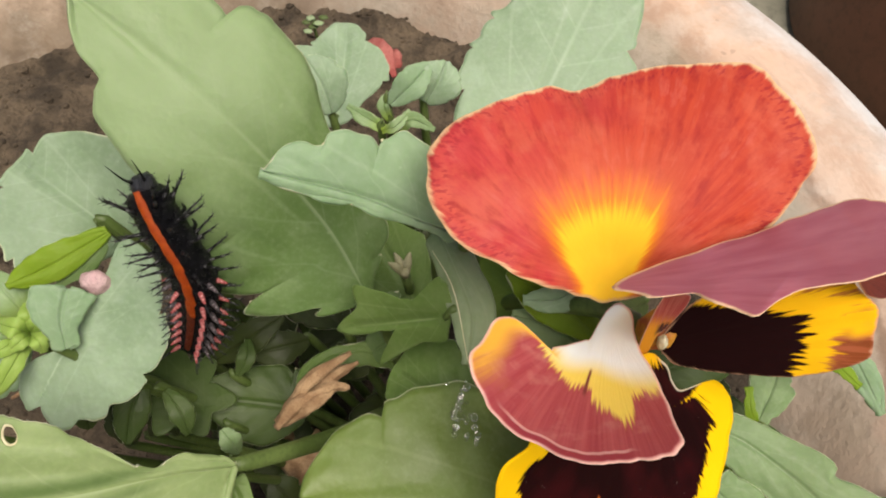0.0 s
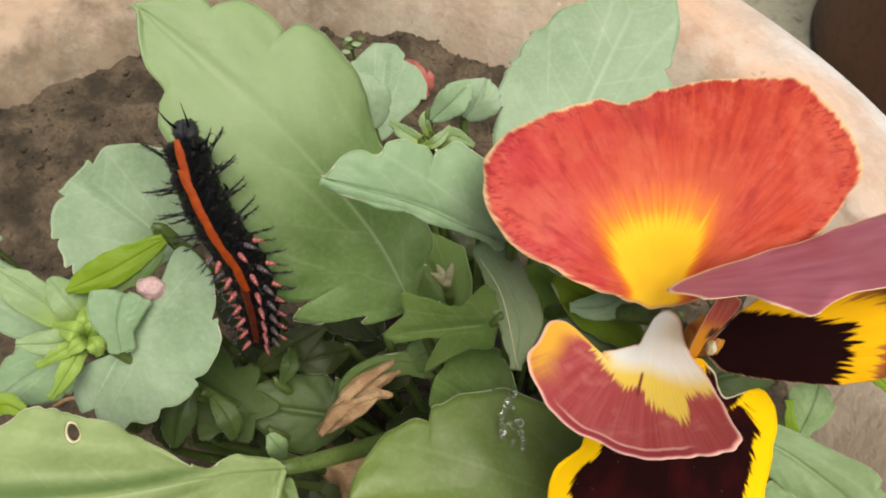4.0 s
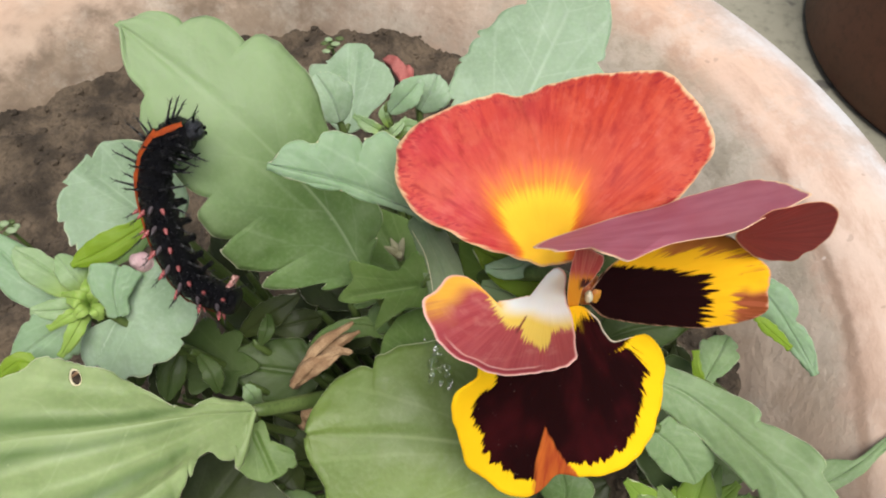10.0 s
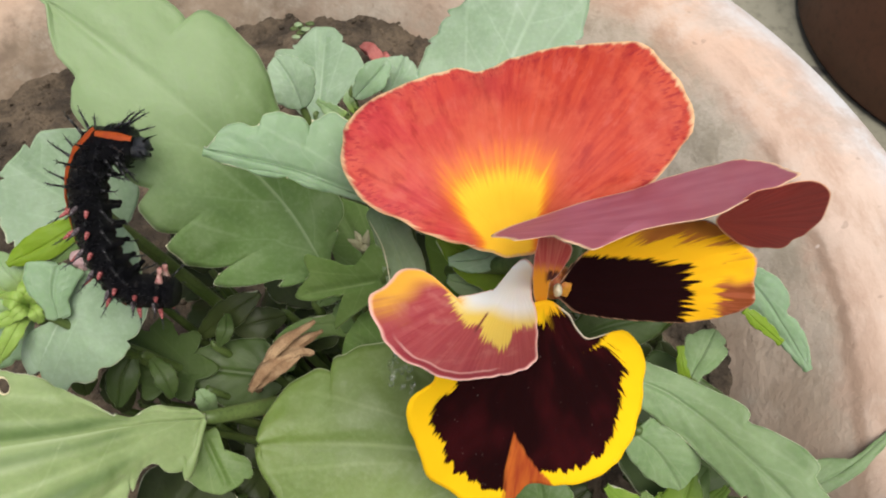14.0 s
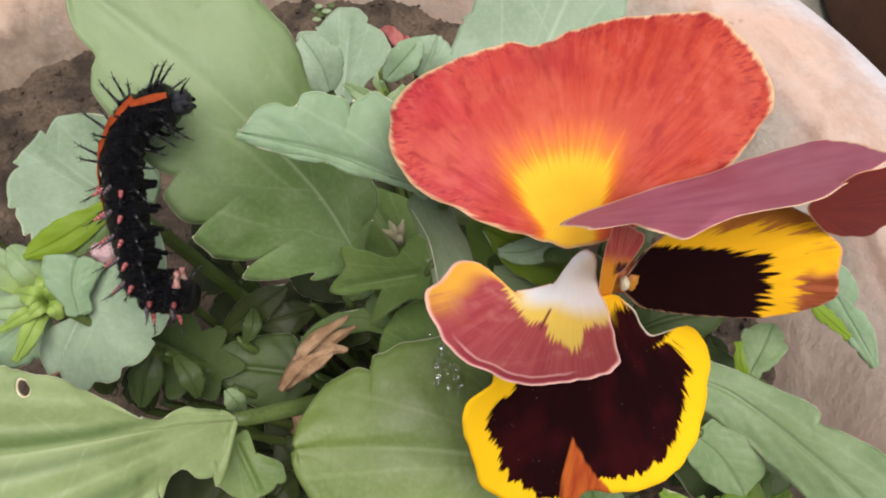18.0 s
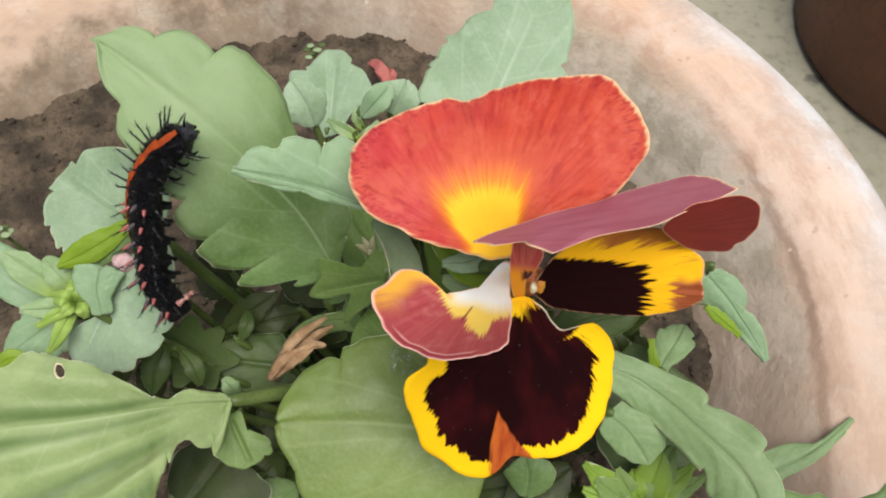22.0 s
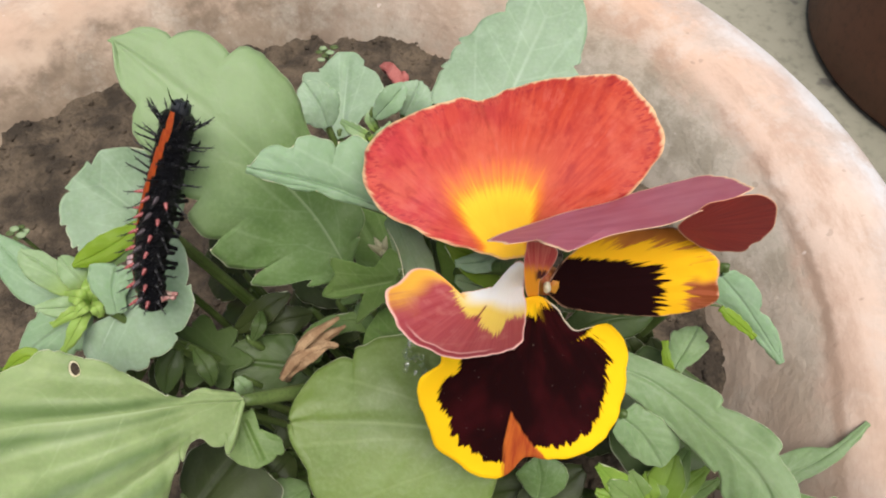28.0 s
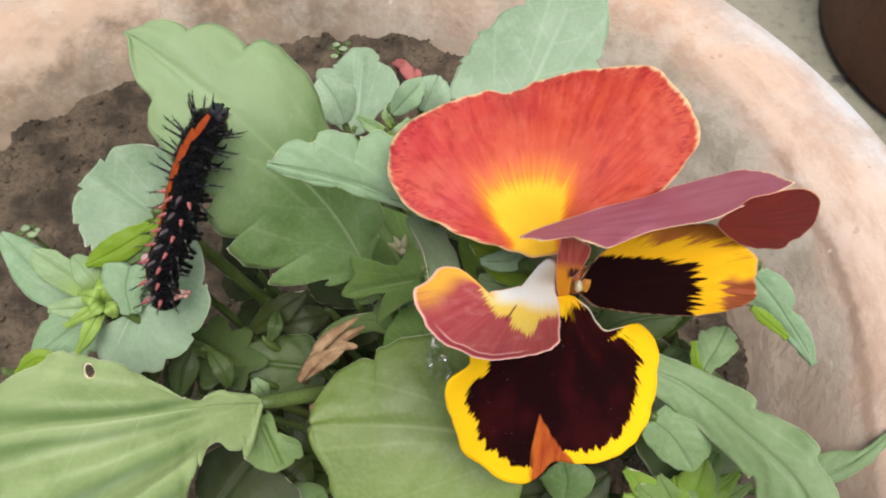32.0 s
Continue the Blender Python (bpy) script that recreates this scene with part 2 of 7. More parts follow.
def fire(m, ang, far, edge, turn, streak, broad):
    red = m.mix(m.ramp(streak, 0.35, 0.65), (0.33, 0.020, 0.020), (0.47, 0.060, 0.034))
    red = m.mix(m.ramp(broad, 0.35, 0.70, 0.0, 0.5), red, (0.30, 0.022, 0.030))
    drift = m.ramp(m.math("ADD", ang, m.math("MULTIPLY", m.math("SUBTRACT", broad, 0.5), 0.12)), 0.16, 0.36)
    red = m.mix(0.45, red, m.mix(drift, (0.44, 0.056, 0.018), (0.50, 0.052, 0.060)))
    red = m.mix(m.ramp(m.noise(150.0, detail=5.0, rough=0.65), 0.42, 0.66, 0.0, 0.6), red, (0.52, 0.105, 0.060))
    brush = m.noise(1.0, m.join(m.math("MULTIPLY", ang, 95.0), m.math("MULTIPLY", far, 2.2), 7.0), 4.0, 0.6)
    red = m.mix(m.ramp(brush, 0.50, 0.70, 0.0, 0.55), red, (0.26, 0.012, 0.014))
    red = m.mix(m.ramp(brush, 0.46, 0.32, 0.0, 0.40), red, (0.52, 0.115, 0.085))
    wide = m.math("ADD", 1.0, m.ramp(m.math("ABSOLUTE", m.math("SUBTRACT", ang, 0.250)), 0.085, 0.215, 0.0, 2.2))
    reach = m.math("ADD", m.math("MULTIPLY", far, wide), m.math("MULTIPLY", m.math("SUBTRACT", streak, 0.5), 0.55))
    red = m.mix(m.ramp(reach, 1.0, 2.2, 0.55, 0.0), red, (0.55, 0.11, 0.030))
    color = m.mix(m.ramp(reach, 0.95, 1.55, 1.0, 0.0), red, (0.74, 0.22, 0.018))
    color = m.mix(m.ramp(reach, 0.85, 1.18, 1.0, 0.0), color, (0.84, 0.50, 0.03))
    line = m.ramp(m.noise(1.0, m.join(m.math("MULTIPLY", ang, 55.0), 0.0, 9.0), 1.0), 0.66, 0.72)
    color = m.mix(m.math("MULTIPLY", line, m.ramp(far, 0.9, 1.7, 0.6, 0.0)), color, (0.12, 0.01, 0.01))
    dash = m.ramp(m.noise(1.0, m.join(m.math("MULTIPLY", turn, 260.0), m.math("MULTIPLY", edge, 14.0), 3.0), 2.0), 0.52, 0.60)
    color = m.mix(m.math("MULTIPLY", dash, m.math("MULTIPLY", m.ramp(edge, 0.84, 0.92, 0.0, 0.6), m.ramp(far, 0.9, 1.4))), color, (0.24, 0.010, 0.020))
    rim = m.ramp(m.math("ADD", edge, m.math("MULTIPLY", streak, 0.09)), 1.01, 1.045)
    return m.mix(rim, color, (0.74, 0.48, 0.27))


def lip(m, ang, far, edge, turn, streak, broad):
    jag = m.math("ADD", edge, m.math("MULTIPLY", m.math("SUBTRACT", streak, 0.5), 0.30))
    dark = m.mix(m.ramp(broad, 0.4, 0.75), DARK, (0.030, 0.003, 0.004))
    color = m.mix(m.ramp(jag, 0.79, 0.82), dark, YELLOW)
    run = m.math("SUBTRACT", far, 2.02)
    mid = m.math("ADD", 0.696, m.math("MULTIPLY", run, 0.027))
    wedge = m.math("SUBTRACT", m.math("MULTIPLY", run, 0.025), m.math("ABSOLUTE", m.math("SUBTRACT", ang, mid)))
    tip = m.ramp(m.math("ADD", wedge, m.math("MULTIPLY", m.math("SUBTRACT", streak, 0.5), 0.012)), 0.0, 0.004)
    color = m.mix(tip, color, m.mix(m.ramp(streak, 0.3, 0.7), (0.28, 0.045, 0.014), (0.46, 0.115, 0.02)))
    neck = m.math("MULTIPLY", m.ramp(m.math("ADD", far, m.math("MULTIPLY", streak, 0.2)), 1.10, 1.18, 1.0, 0.0), m.ramp(ang, 0.70, 0.78))
    color = m.mix(neck, color, m.mix(m.ramp(edge, 0.975, 0.995), dark, (0.70, 0.60, 0.46)))
    throat = m.math("ADD", far, m.math("MULTIPLY", streak, 0.5))
    color = m.mix(m.ramp(m.noise(1700.0, detail=1.0), 0.76, 0.80, 0.0, 0.15), color, (0.55, 0.42, 0.38))
    return m.mix(m.ramp(throat, 0.56, 0.62, 1.0, 0.0), color, (0.82, 0.42, 0.01))


def side(m, ang, far, edge, turn, streak, broad):
    reach = m.math("ADD", far, m.math("MULTIPLY", m.math("SUBTRACT", streak, 0.5), 0.9))
    low = m.math("SINE", m.math("MULTIPLY", ang, 2 * math.pi))
    rise = m.math("ADD", m.math("MULTIPLY", far, low), m.math("ADD", m.math("MULTIPLY", far, 0.30), m.math("MULTIPLY", m.math("SUBTRACT", streak, 0.5), 0.30)))
    dark = m.math("MULTIPLY", m.ramp(reach, 1.78, 1.88, 1.0, 0.0), m.ramp(rise, 0.60, 0.66, 1.0, 0.0))
    color = m.mix(dark, (0.80, 0.42, 0.01), DARK)
    brown = m.math("MULTIPLY", m.ramp(m.math("ADD", rise, m.math("MULTIPLY", m.math("SUBTRACT", streak, 0.5), 0.9)), 0.92, 1.04), m.ramp(far, 1.0, 1.5))
    tan = m.mix(m.ramp(broad, 0.35, 0.65), (0.44, 0.15, 0.028), (0.27, 0.07, 0.024))
    color = m.mix(m.math("MULTIPLY", brown, 0.9), color, tan)
    red = m.math("MULTIPLY", m.ramp(reach, 2.10, 2.26), m.ramp(m.math("ADD", low, m.math("MULTIPLY", m.math("SUBTRACT", broad, 0.5), 0.5)), -0.12, -0.02, 1.0, 0.0))
    color = m.mix(m.math("MULTIPLY", red, 0.9), color, m.mix(m.ramp(streak, 0.4, 0.6), (0.17, 0.020, 0.022), (0.30, 0.060, 0.045)))
    rim = m.ramp(m.math("ADD", edge, m.math("MULTIPLY", streak, 0.12)), 1.03, 1.07)
    return m.mix(rim, color, (0.52, 0.28, 0.18))


def curl(m, ang, far, edge, turn, streak, broad):
    color = m.mix(m.ramp(streak, 0.3, 0.7), (0.30, 0.042, 0.055), (0.37, 0.075, 0.082))
    down = m.math("ADD", 1.0, m.math("ADD", m.ramp(ang, 0.71, 0.74, 0.0, 0.35), m.ramp(m.math("ABSOLUTE", m.math("SUBTRACT", ang, 0.648)), 0.0, 0.022, 0.12, 0.0)))
    reach = m.math("ADD", m.math("MULTIPLY", far, down), m.math("MULTIPLY", m.math("SUBTRACT", streak, 0.5), 0.42))
    color = m.mix(m.ramp(m.noise(330.0, detail=3.0), 0.5, 0.7, 0.0, 0.45), color, (0.47, 0.17, 0.15))
    color = m.mix(m.ramp(reach, 0.93, 1.02, 1.0, 0.0), color, (0.74, 0.55, 0.10))
    pale = m.math("MULTIPLY", far, m.ramp(ang, 0.59, 0.67, 0.86, 1.18))
    color = m.mix(m.ramp(pale, 0.56, 0.86, 1.0, 0.0), color, (0.76, 0.79, 0.80))
    slit = m.math("MULTIPLY", m.ramp(m.math("ABSOLUTE", m.math("SUBTRACT", ang, 0.648)), 0.001, 0.004, 1.0, 0.0), m.math("MULTIPLY", m.ramp(far, 0.66, 0.72), m.ramp(far, 0.92, 1.0, 1.0, 0.0)))
    color = m.mix(slit, color, (0.16, 0.03, 0.03))
    under = m.math("MULTIPLY", m.ramp(edge, 0.885, 0.905), m.math("MULTIPLY", m.ramp(turn, 0.50, 0.55), m.ramp(turn, 0.80, 0.86, 1.0, 0.0)))
    color = m.mix(under, color, (0.27, 0.035, 0.05))
    line = m.math("MULTIPLY", m.ramp(m.math("ABSOLUTE", m.math("SUBTRACT", edge, 0.885)), 0.008, 0.022, 1.0, 0.0), m.math("MULTIPLY", m.ramp(turn, 0.50, 0.55), m.ramp(turn, 0.80, 0.86, 1.0, 0.0)))
    color = m.mix(m.math("MULTIPLY", line, 0.75), color, (0.62, 0.33, 0.30))
    up = m.math("ADD", m.math("ABSOLUTE", m.math("SUBTRACT", turn, 0.40)), m.math("MULTIPLY", streak, 0.06))
    color = m.mix(m.math("MULTIPLY", m.ramp(up, 0.06, 0.13, 1.0, 0.0), m.ramp(edge, 0.62, 0.9)), color, (0.76, 0.40, 0.05))
    return m.mix(m.ramp(edge, 0.955, 1.0), color, (0.70, 0.42, 0.36))


def mauve(m, ang, far, edge, turn, streak, broad):
    color = m.mix(m.ramp(streak, 0.3, 0.7), (0.30, 0.082, 0.120), (0.37, 0.125, 0.165))
    color = m.mix(m.ramp(broad, 0.4, 0.75, 0.0, 0.5), color, (0.33, 0.075, 0.10))
    return m.mix(m.ramp(m.math("ADD", edge, m.math("MULTIPLY", streak, 0.03)), 0.972, 1.005), color, (0.74, 0.50, 0.32))


def dark_red(m, ang, far, edge, turn, streak, broad):
    color = m.mix(m.ramp(streak, 0.3, 0.7), (0.16, 0.010, 0.012), (0.24, 0.022, 0.018))
    return m.mix(m.ramp(edge, 0.96, 1.0), color, (0.66, 0.36, 0.22))


def claw(m, ang, far, edge, turn, streak, broad):
    reach = m.math("ADD", far, m.math("MULTIPLY", m.math("SUBTRACT", streak, 0.5), 0.30))
    red = m.mix(m.ramp(streak, 0.4, 0.6), (0.38, 0.045, 0.045), (0.48, 0.11, 0.09))
    color = m.mix(m.ramp(reach, 0.42, 0.62), (0.72, 0.27, 0.014), red)
    stripe = m.math("MULTIPLY", m.ramp(m.math("ABSOLUTE", m.math("SUBTRACT", reach, 0.42)), 0.05, 0.09, 1.0, 0.0), m.ramp(ang, 0.23, 0.20))
    color = m.mix(stripe, color, (0.055, 0.005, 0.008))
    return m.mix(m.ramp(edge, 0.93, 1.0), color, (0.62, 0.34, 0.28))


M_FIRE, M_LIP, M_SIDE = petal_material("petal_red_orange", fire), petal_material("petal_maroon_yellow", lip, 0.75, 0.04), petal_material("petal_yellow_maroon", side, 0.7, 0.05)
M_CURL, M_MAUVE, M_DARKRED, M_CLAW = petal_material("petal_curl", curl), petal_material("petal_mauve", mauve), petal_material("petal_dark_red", dark_red), petal_material("petal_claw", claw)


def terracotta():
    m = Nodes("terracotta", 0.85)
    broad, mid, fine = m.noise(11.0, detail=5.0), m.noise(55.0, detail=6.0, rough=0.65), m.noise(500.0)
    pos = m.node("SeparateXYZ", Vector=m.place())
    far = m.math("SQRT", m.math("ADD", m.math("MULTIPLY", pos.outputs[0], pos.outputs[0]), m.math("MULTIPLY", pos.outputs[1], pos.outputs[1])))
    turn = m.math("ARCTAN2", pos.outputs[1], pos.outputs[0])
    smear = m.noise(1.0, m.join(m.math("MULTIPLY", turn, 8.0), m.math("MULTIPLY", far, 110.0), 0.0), 6.0, 0.65)
    color = m.mix(m.ramp(broad, 0.35, 0.65), (0.60, 0.40, 0.29), (0.64, 0.49, 0.40))
    color = m.mix(m.ramp(smear, 0.42, 0.66, 0.0, 0.85), color, (0.46, 0.31, 0.23))
    color = m.mix(m.ramp(mid, 0.46, 0.66, 0.0, 0.6), color, (0.66, 0.57, 0.50))
    wob = m.math("ADD", far, m.math("MULTIPLY", m.math("SUBTRACT", mid, 0.5), 0.022))
    color = m.mix(m.math("MULTIPLY", m.ramp(wob, 0.178, 0.199), 0.75), color, m.mix(m.ramp(fine, 0.35, 0.65), (0.56, 0.54, 0.535), (0.47, 0.455, 0.45)))
    damp = m.ramp(m.math("ADD", far, m.math("MULTIPLY", m.math("SUBTRACT", smear, 0.5), 0.02)), 0.1585, 0.1690, 0.95, 0.0)
    damp = m.math("MULTIPLY", damp, m.ramp(turn, 0.7, 1.2, 1.0, 0.45))
    color = m.mix(damp, color, m.mix(m.ramp(m.noise(42.0, detail=6.0, rough=0.7), 0.42, 0.58), (0.34, 0.300, 0.230), (0.50, 0.445, 0.365)))
    # dark crevice line at the rim, put into the colour; the profile stays smooth
    crevice = m.math("MULTIPLY", m.ramp(m.math("ABSOLUTE", m.math("SUBTRACT", m.math("ADD", far, m.math("MULTIPLY", m.math("SUBTRACT", mid, 0.5), 0.006)), 0.1658)), 0.0003, 0.0018, 1.0, 0.0), m.math("MULTIPLY", m.ramp(broad, 0.35, 0.6, 0.35, 0.9), m.ramp(turn, -0.1, 0.5, 1.0, 0.10)))
    color = m.mix(crevice, color, (0.24, 0.15, 0.10))
    earth = m.math("MULTIPLY", m.ramp(m.noise(7.0, detail=3.0), 0.45, 0.62), m.ramp(wob, 0.150, 0.195, 0.75, 0.1))
    color = m.mix(earth, color, m.mix(m.ramp(mid, 0.35, 0.65), (0.40, 0.26, 0.17), (0.50, 0.36, 0.25)))
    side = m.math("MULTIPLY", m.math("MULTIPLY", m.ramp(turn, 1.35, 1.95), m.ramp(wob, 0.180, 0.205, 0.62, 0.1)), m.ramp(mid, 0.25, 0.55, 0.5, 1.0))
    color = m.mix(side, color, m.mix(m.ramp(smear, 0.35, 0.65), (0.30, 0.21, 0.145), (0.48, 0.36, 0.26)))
    # shaded front and right of the pot, its shade put into the colour
    shade_side = m.math("MULTIPLY", m.ramp(turn, -0.40, 0.30, 0.75, 0.0), m.ramp(smear, 0.3, 0.6, 0.6, 1.0))
    color = m.mix(shade_side, color, (0.40, 0.285, 0.21))
    muddy = m.math("MULTIPLY", m.ramp(m.math("ADD", wob, m.math("MULTIPLY", m.math("SUBTRACT", smear, 0.5), 0.02)), 0.150, 0.160, 0.85, 0.0), m.ramp(turn, 1.0, 1.7))
    color = m.mix(muddy, color, m.mix(m.ramp(mid, 0.35, 0.65), (0.13, 0.095, 0.062), (0.25, 0.19, 0.13)))
    salt = m.math("MULTIPLY", m.ramp(wob, 0.184, 0.194), m.math("MULTIPLY", m.ramp(turn, -0.6, -0.2), m.ramp(turn, 0.5, 0.8, 1.0, 0.0)))
    color = m.mix(m.math("MULTIPLY", salt, m.ramp(smear, 0.35, 0.6, 0.8, 0.25)), color, (0.58, 0.58, 0.59))
    moss = m.math("MULTIPLY", m.ramp(m.noise(32.0, detail=6.0, rough=0.7), 0.46, 0.64), m.ramp(wob, 0.156, 0.170, 0.6, 0.06))
    color = m.mix(moss, color, m.mix(m.ramp(fine, 0.35, 0.65), (0.34, 0.30, 0.235), (0.44, 0.39, 0.32)))
    blotch = m.math("MULTIPLY", m.ramp(m.noise(38.0, detail=5.0, rough=0.7), 0.48, 0.60, 0.0, 0.75), m.ramp(wob, 0.172, 0.186))
    color = m.mix(blotch, color, m.mix(m.ramp(fine, 0.35, 0.65), (0.43, 0.34, 0.28), (0.50, 0.40, 0.34)))
    vein = m.math("ABSOLUTE", m.math("SUBTRACT", m.noise(26.0, detail=5.0, rough=0.6), 0.5))
    crack = m.math("MULTIPLY", m.ramp(vein, 0.002, 0.010, 1.0, 0.0), m.math("MULTIPLY", m.ramp(broad, 0.45, 0.58), m.ramp(turn, 0.9, 1.5, 0.0, 0.55)))
    color = m.mix(crack, color, (0.20, 0.13, 0.085))
    spots = m.ramp(m.noise(150.0, detail=2.0), 0.73, 0.78)
    color = m.mix(m.math("MULTIPLY", spots, 0.5), color, (0.72, 0.62, 0.55))
    pits = m.ramp(m.noise(230.0, detail=1.0), 0.23, 0.27, 0.35, 0.0)
    color = m.mix(pits, color, (0.24, 0.17, 0.13))
    m.bump(m.math("ADD", m.math("MULTIPLY", mid, 1.0), m.math("ADD", m.math("MULTIPLY", smear, 0.8), m.math("MULTIPLY", fine, 0.25))), 0.5, 0.0018)
    return m.done(color)


def rough_material(name, a, b, scale, rough=0.9, bump=0.5, distance=0.002, spot=None):
    m = Nodes(name, rough)
    broad, fine = m.noise(scale, detail=5.0), m.noise(scale * 9, detail=4.0)
    color = m.mix(m.ramp(broad, 0.35, 0.65), a, b)
    color = m.mix(m.ramp(fine, 0.45, 0.75, 0.0, 0.6), color, tuple(0.6 * c for c in a))
    if spot:
        color = m.mix(m.ramp(m.noise(scale * 3, detail=2.0), 0.66, 0.74), color, spot)
    m.bump(m.math("ADD", broad, m.math("MULTIPLY", fine, 0.5)), bump, distance)
    return m.done(color)


M_TERRACOTTA = terracotta()
M_CHIP = rough_material("pale_chip", (0.62, 0.54, 0.47), (0.70, 0.64, 0.58), 400.0)
M_SOIL = rough_material("soil", (0.036, 0.026, 0.016), (0.122, 0.090, 0.058), 75.0, 0.95, 0.8, 0.004)
M_CONCRETE = rough_material("concrete", (0.22, 0.21, 0.155), (0.28, 0.265, 0.20), 12.0, 0.9, 0.4, 0.002, (0.11, 0.10, 0.085))
M_BROWN_POT = rough_material("brown_glaze", (0.10, 0.036, 0.018), (0.13, 0.048, 0.026), 20.0, 0.55, 0.2, 0.002)
M_DRY = rough_material("dry_petal", (0.26, 0.15, 0.075), (0.44, 0.29, 0.16), 300.0, 0.9, 0.8, 0.0006)
M_RED_BIT = rough_material("wilted_petal", (0.34, 0.075, 0.065), (0.42, 0.14, 0.12), 200.0)
M_STEM = rough_material("stem", (0.060, 0.098, 0.018), (0.105, 0.155, 0.040), 150.0, 0.5, 0.3, 0.0005)
M_STIGMA = rough_material("stigma", (0.64, 0.57, 0.36), (0.70, 0.64, 0.46), 400.0, 0.5, 0.2, 0.0003)
M_THROAT = rough_material("petal_throat", (0.60, 0.27, 0.015), (0.30, 0.035, 0.02), 350.0, 0.6, 0.3, 0.0003)
M_CALYX = rough_material("dry_calyx", (0.34, 0.33, 0.18), (0.46, 0.43, 0.28), 300.0)
M_WATER = Nodes("water", 0.04, IOR=1.33, Transmission_Weight=1.0).done((0.95, 0.97, 0.95))
M_BUD = rough_material("pink_bud", (0.55, 0.34, 0.36), (0.60, 0.42, 0.42), 300.0)
M_BLACK = rough_material("caterpillar_black", (0.003, 0.003, 0.004), (0.007, 0.007, 0.009), 900.0, 0.16, 1.0, 0.0009)
M_BLACK.node_tree.nodes["Principled BSDF"].inputs["Specular IOR Level"].default_value = 0.16
M_SPINE = rough_material("spine_black", (0.006, 0.006, 0.007), (0.014, 0.014, 0.016), 900.0, 0.32, 0.3, 0.0003)
M_ORANGE = rough_material("caterpillar_orange", (0.66, 0.12, 0.008), (0.52, 0.070, 0.006), 700.0, 0.5, 0.6, 0.0004)
M_SPINE_PINK = rough_material("spine_pink", (0.30, 0.060, 0.062), (0.46, 0.17, 0.16), 800.0, 0.2, 0.2, 0.0002)
M_SPINE_GREY = rough_material("spine_grey", (0.045, 0.038, 0.042), (0.13, 0.10, 0.11), 800.0, 0.3, 0.2, 0.0002)
M_ORANGE_DULL = rough_material("caterpillar_rust", (0.24, 0.034, 0.008), (0.15, 0.020, 0.008), 700.0, 0.5, 0.6, 0.0004)
M_PROLEG = rough_material("proleg_pink", (0.30, 0.11, 0.10), (0.50, 0.34, 0.28), 800.0, 0.4, 0.2, 0.0002)
M_HEAD = rough_material("caterpillar_head", (0.006, 0.007, 0.010), (0.018, 0.021, 0.030), 700.0, 0.30, 0.8, 0.0006)


# ---- mesh helpers ----
def part(name, bm, material, parent=None, label=""):
    mesh = bpy.data.meshes.new(name)
    bmesh.ops.recalc_face_normals(bm, faces=bm.faces)
    bm.to_mesh(mesh)
    bm.free()
    for m in material if isinstance(material, (list, tuple)) else [material]:
        mesh.materials.append(m)
    for poly in mesh.polygons:
        poly.use_smooth = True
    ob = new(name, mesh)
    if parent:
        ob.parent = parent
        ob.matrix_parent_inverse = Matrix.Identity(4)
    if label:
        ob["label"] = label
    return ob


def curve_at(points, u):
    """A smooth curve through a few points, u from 0 to 1."""
    k = u * (len(points) - 1)
    i = min(int(k), len(points) - 2)
    s = k - i
    p1, p2 = points[i], points[i + 1]
    p0 = points[i - 1] if i else p1 * 2 - p2
    p3 = points[i + 2] if i + 2 < len(points) else p2 * 2 - p1
    return (p1 * 2 + (p2 - p0) * s + (p0 * 2 - p1 * 5 + p2 * 4 - p3) * s * s + (p1 * 3 - p0 - p2 * 3 + p3) * s**3) * 0.5


def number_at(values, u):
    return curve_at([Vector((v, 0, 0)) for v in values], min(max(u, 0.0), 1.0)).x


def tube(points, radii, sides=8, steps=14, material=None, name="stem", parent=None, label=""):
    """A bent, tapering tube through a few points."""
    pts = [Vector(p) for p in points]
    bm = bmesh.new()
    rings = []
    for k in range(steps + 1):
        u = k / steps
        c = curve_at(pts, u)
        t = (curve_at(pts, min(u + 0.02, 1)) - curve_at(pts, max(u - 0.02, 0))).normalized()
        a = t.orthogonal().normalized() if abs(t.z) > 0.99 else t.cross(Vector((0, 0, 1))).normalized()
        b = t.cross(a)
        r = number_at(radii, u)
        rings.append([bm.verts.new(c + (a * math.cos(w) + b * math.sin(w)) * r) for w in (2 * math.pi * j / sides for j in range(sides))])
    for r0, r1 in zip(rings, rings[1:]):
        for j in range(sides):
            bm.faces.new((r0[j], r0[(j + 1) % sides], r1[(j + 1) % sides], r1[j]))
    bm.faces.new(rings[0][::-1]), bm.faces.new(rings[-1])
    return part(name, bm, material or M_STEM, parent, label)


def lathe(profile, steps=160, wobble=0.0):
    bm = bmesh.new()
    rings = []
    for j in range(steps):
        w = 2 * math.pi * j / steps
        ring = []
        for r, z in profile:
            k = wobble * noise.noise(Vector((math.cos(w) * 2.2, math.sin(w) * 2.2, z * 20 + r * 10)))
            ring.append(bm.verts.new(((r + k) * math.cos(w), (r + k) * math.sin(w), z + 0.6 * k)))
        rings.append(ring)
    for j in range(steps):
        a, b = rings[j], rings[(j + 1) % steps]
        for i in range(len(profile) - 1):
            bm.faces.new((a[i], b[i], b[i + 1], a[i + 1]))
    return bm


# ---- the setting ----
bm = bmesh.new()
bmesh.ops.create_grid(bm, x_segments=40, y_segments=40, size=60.0)
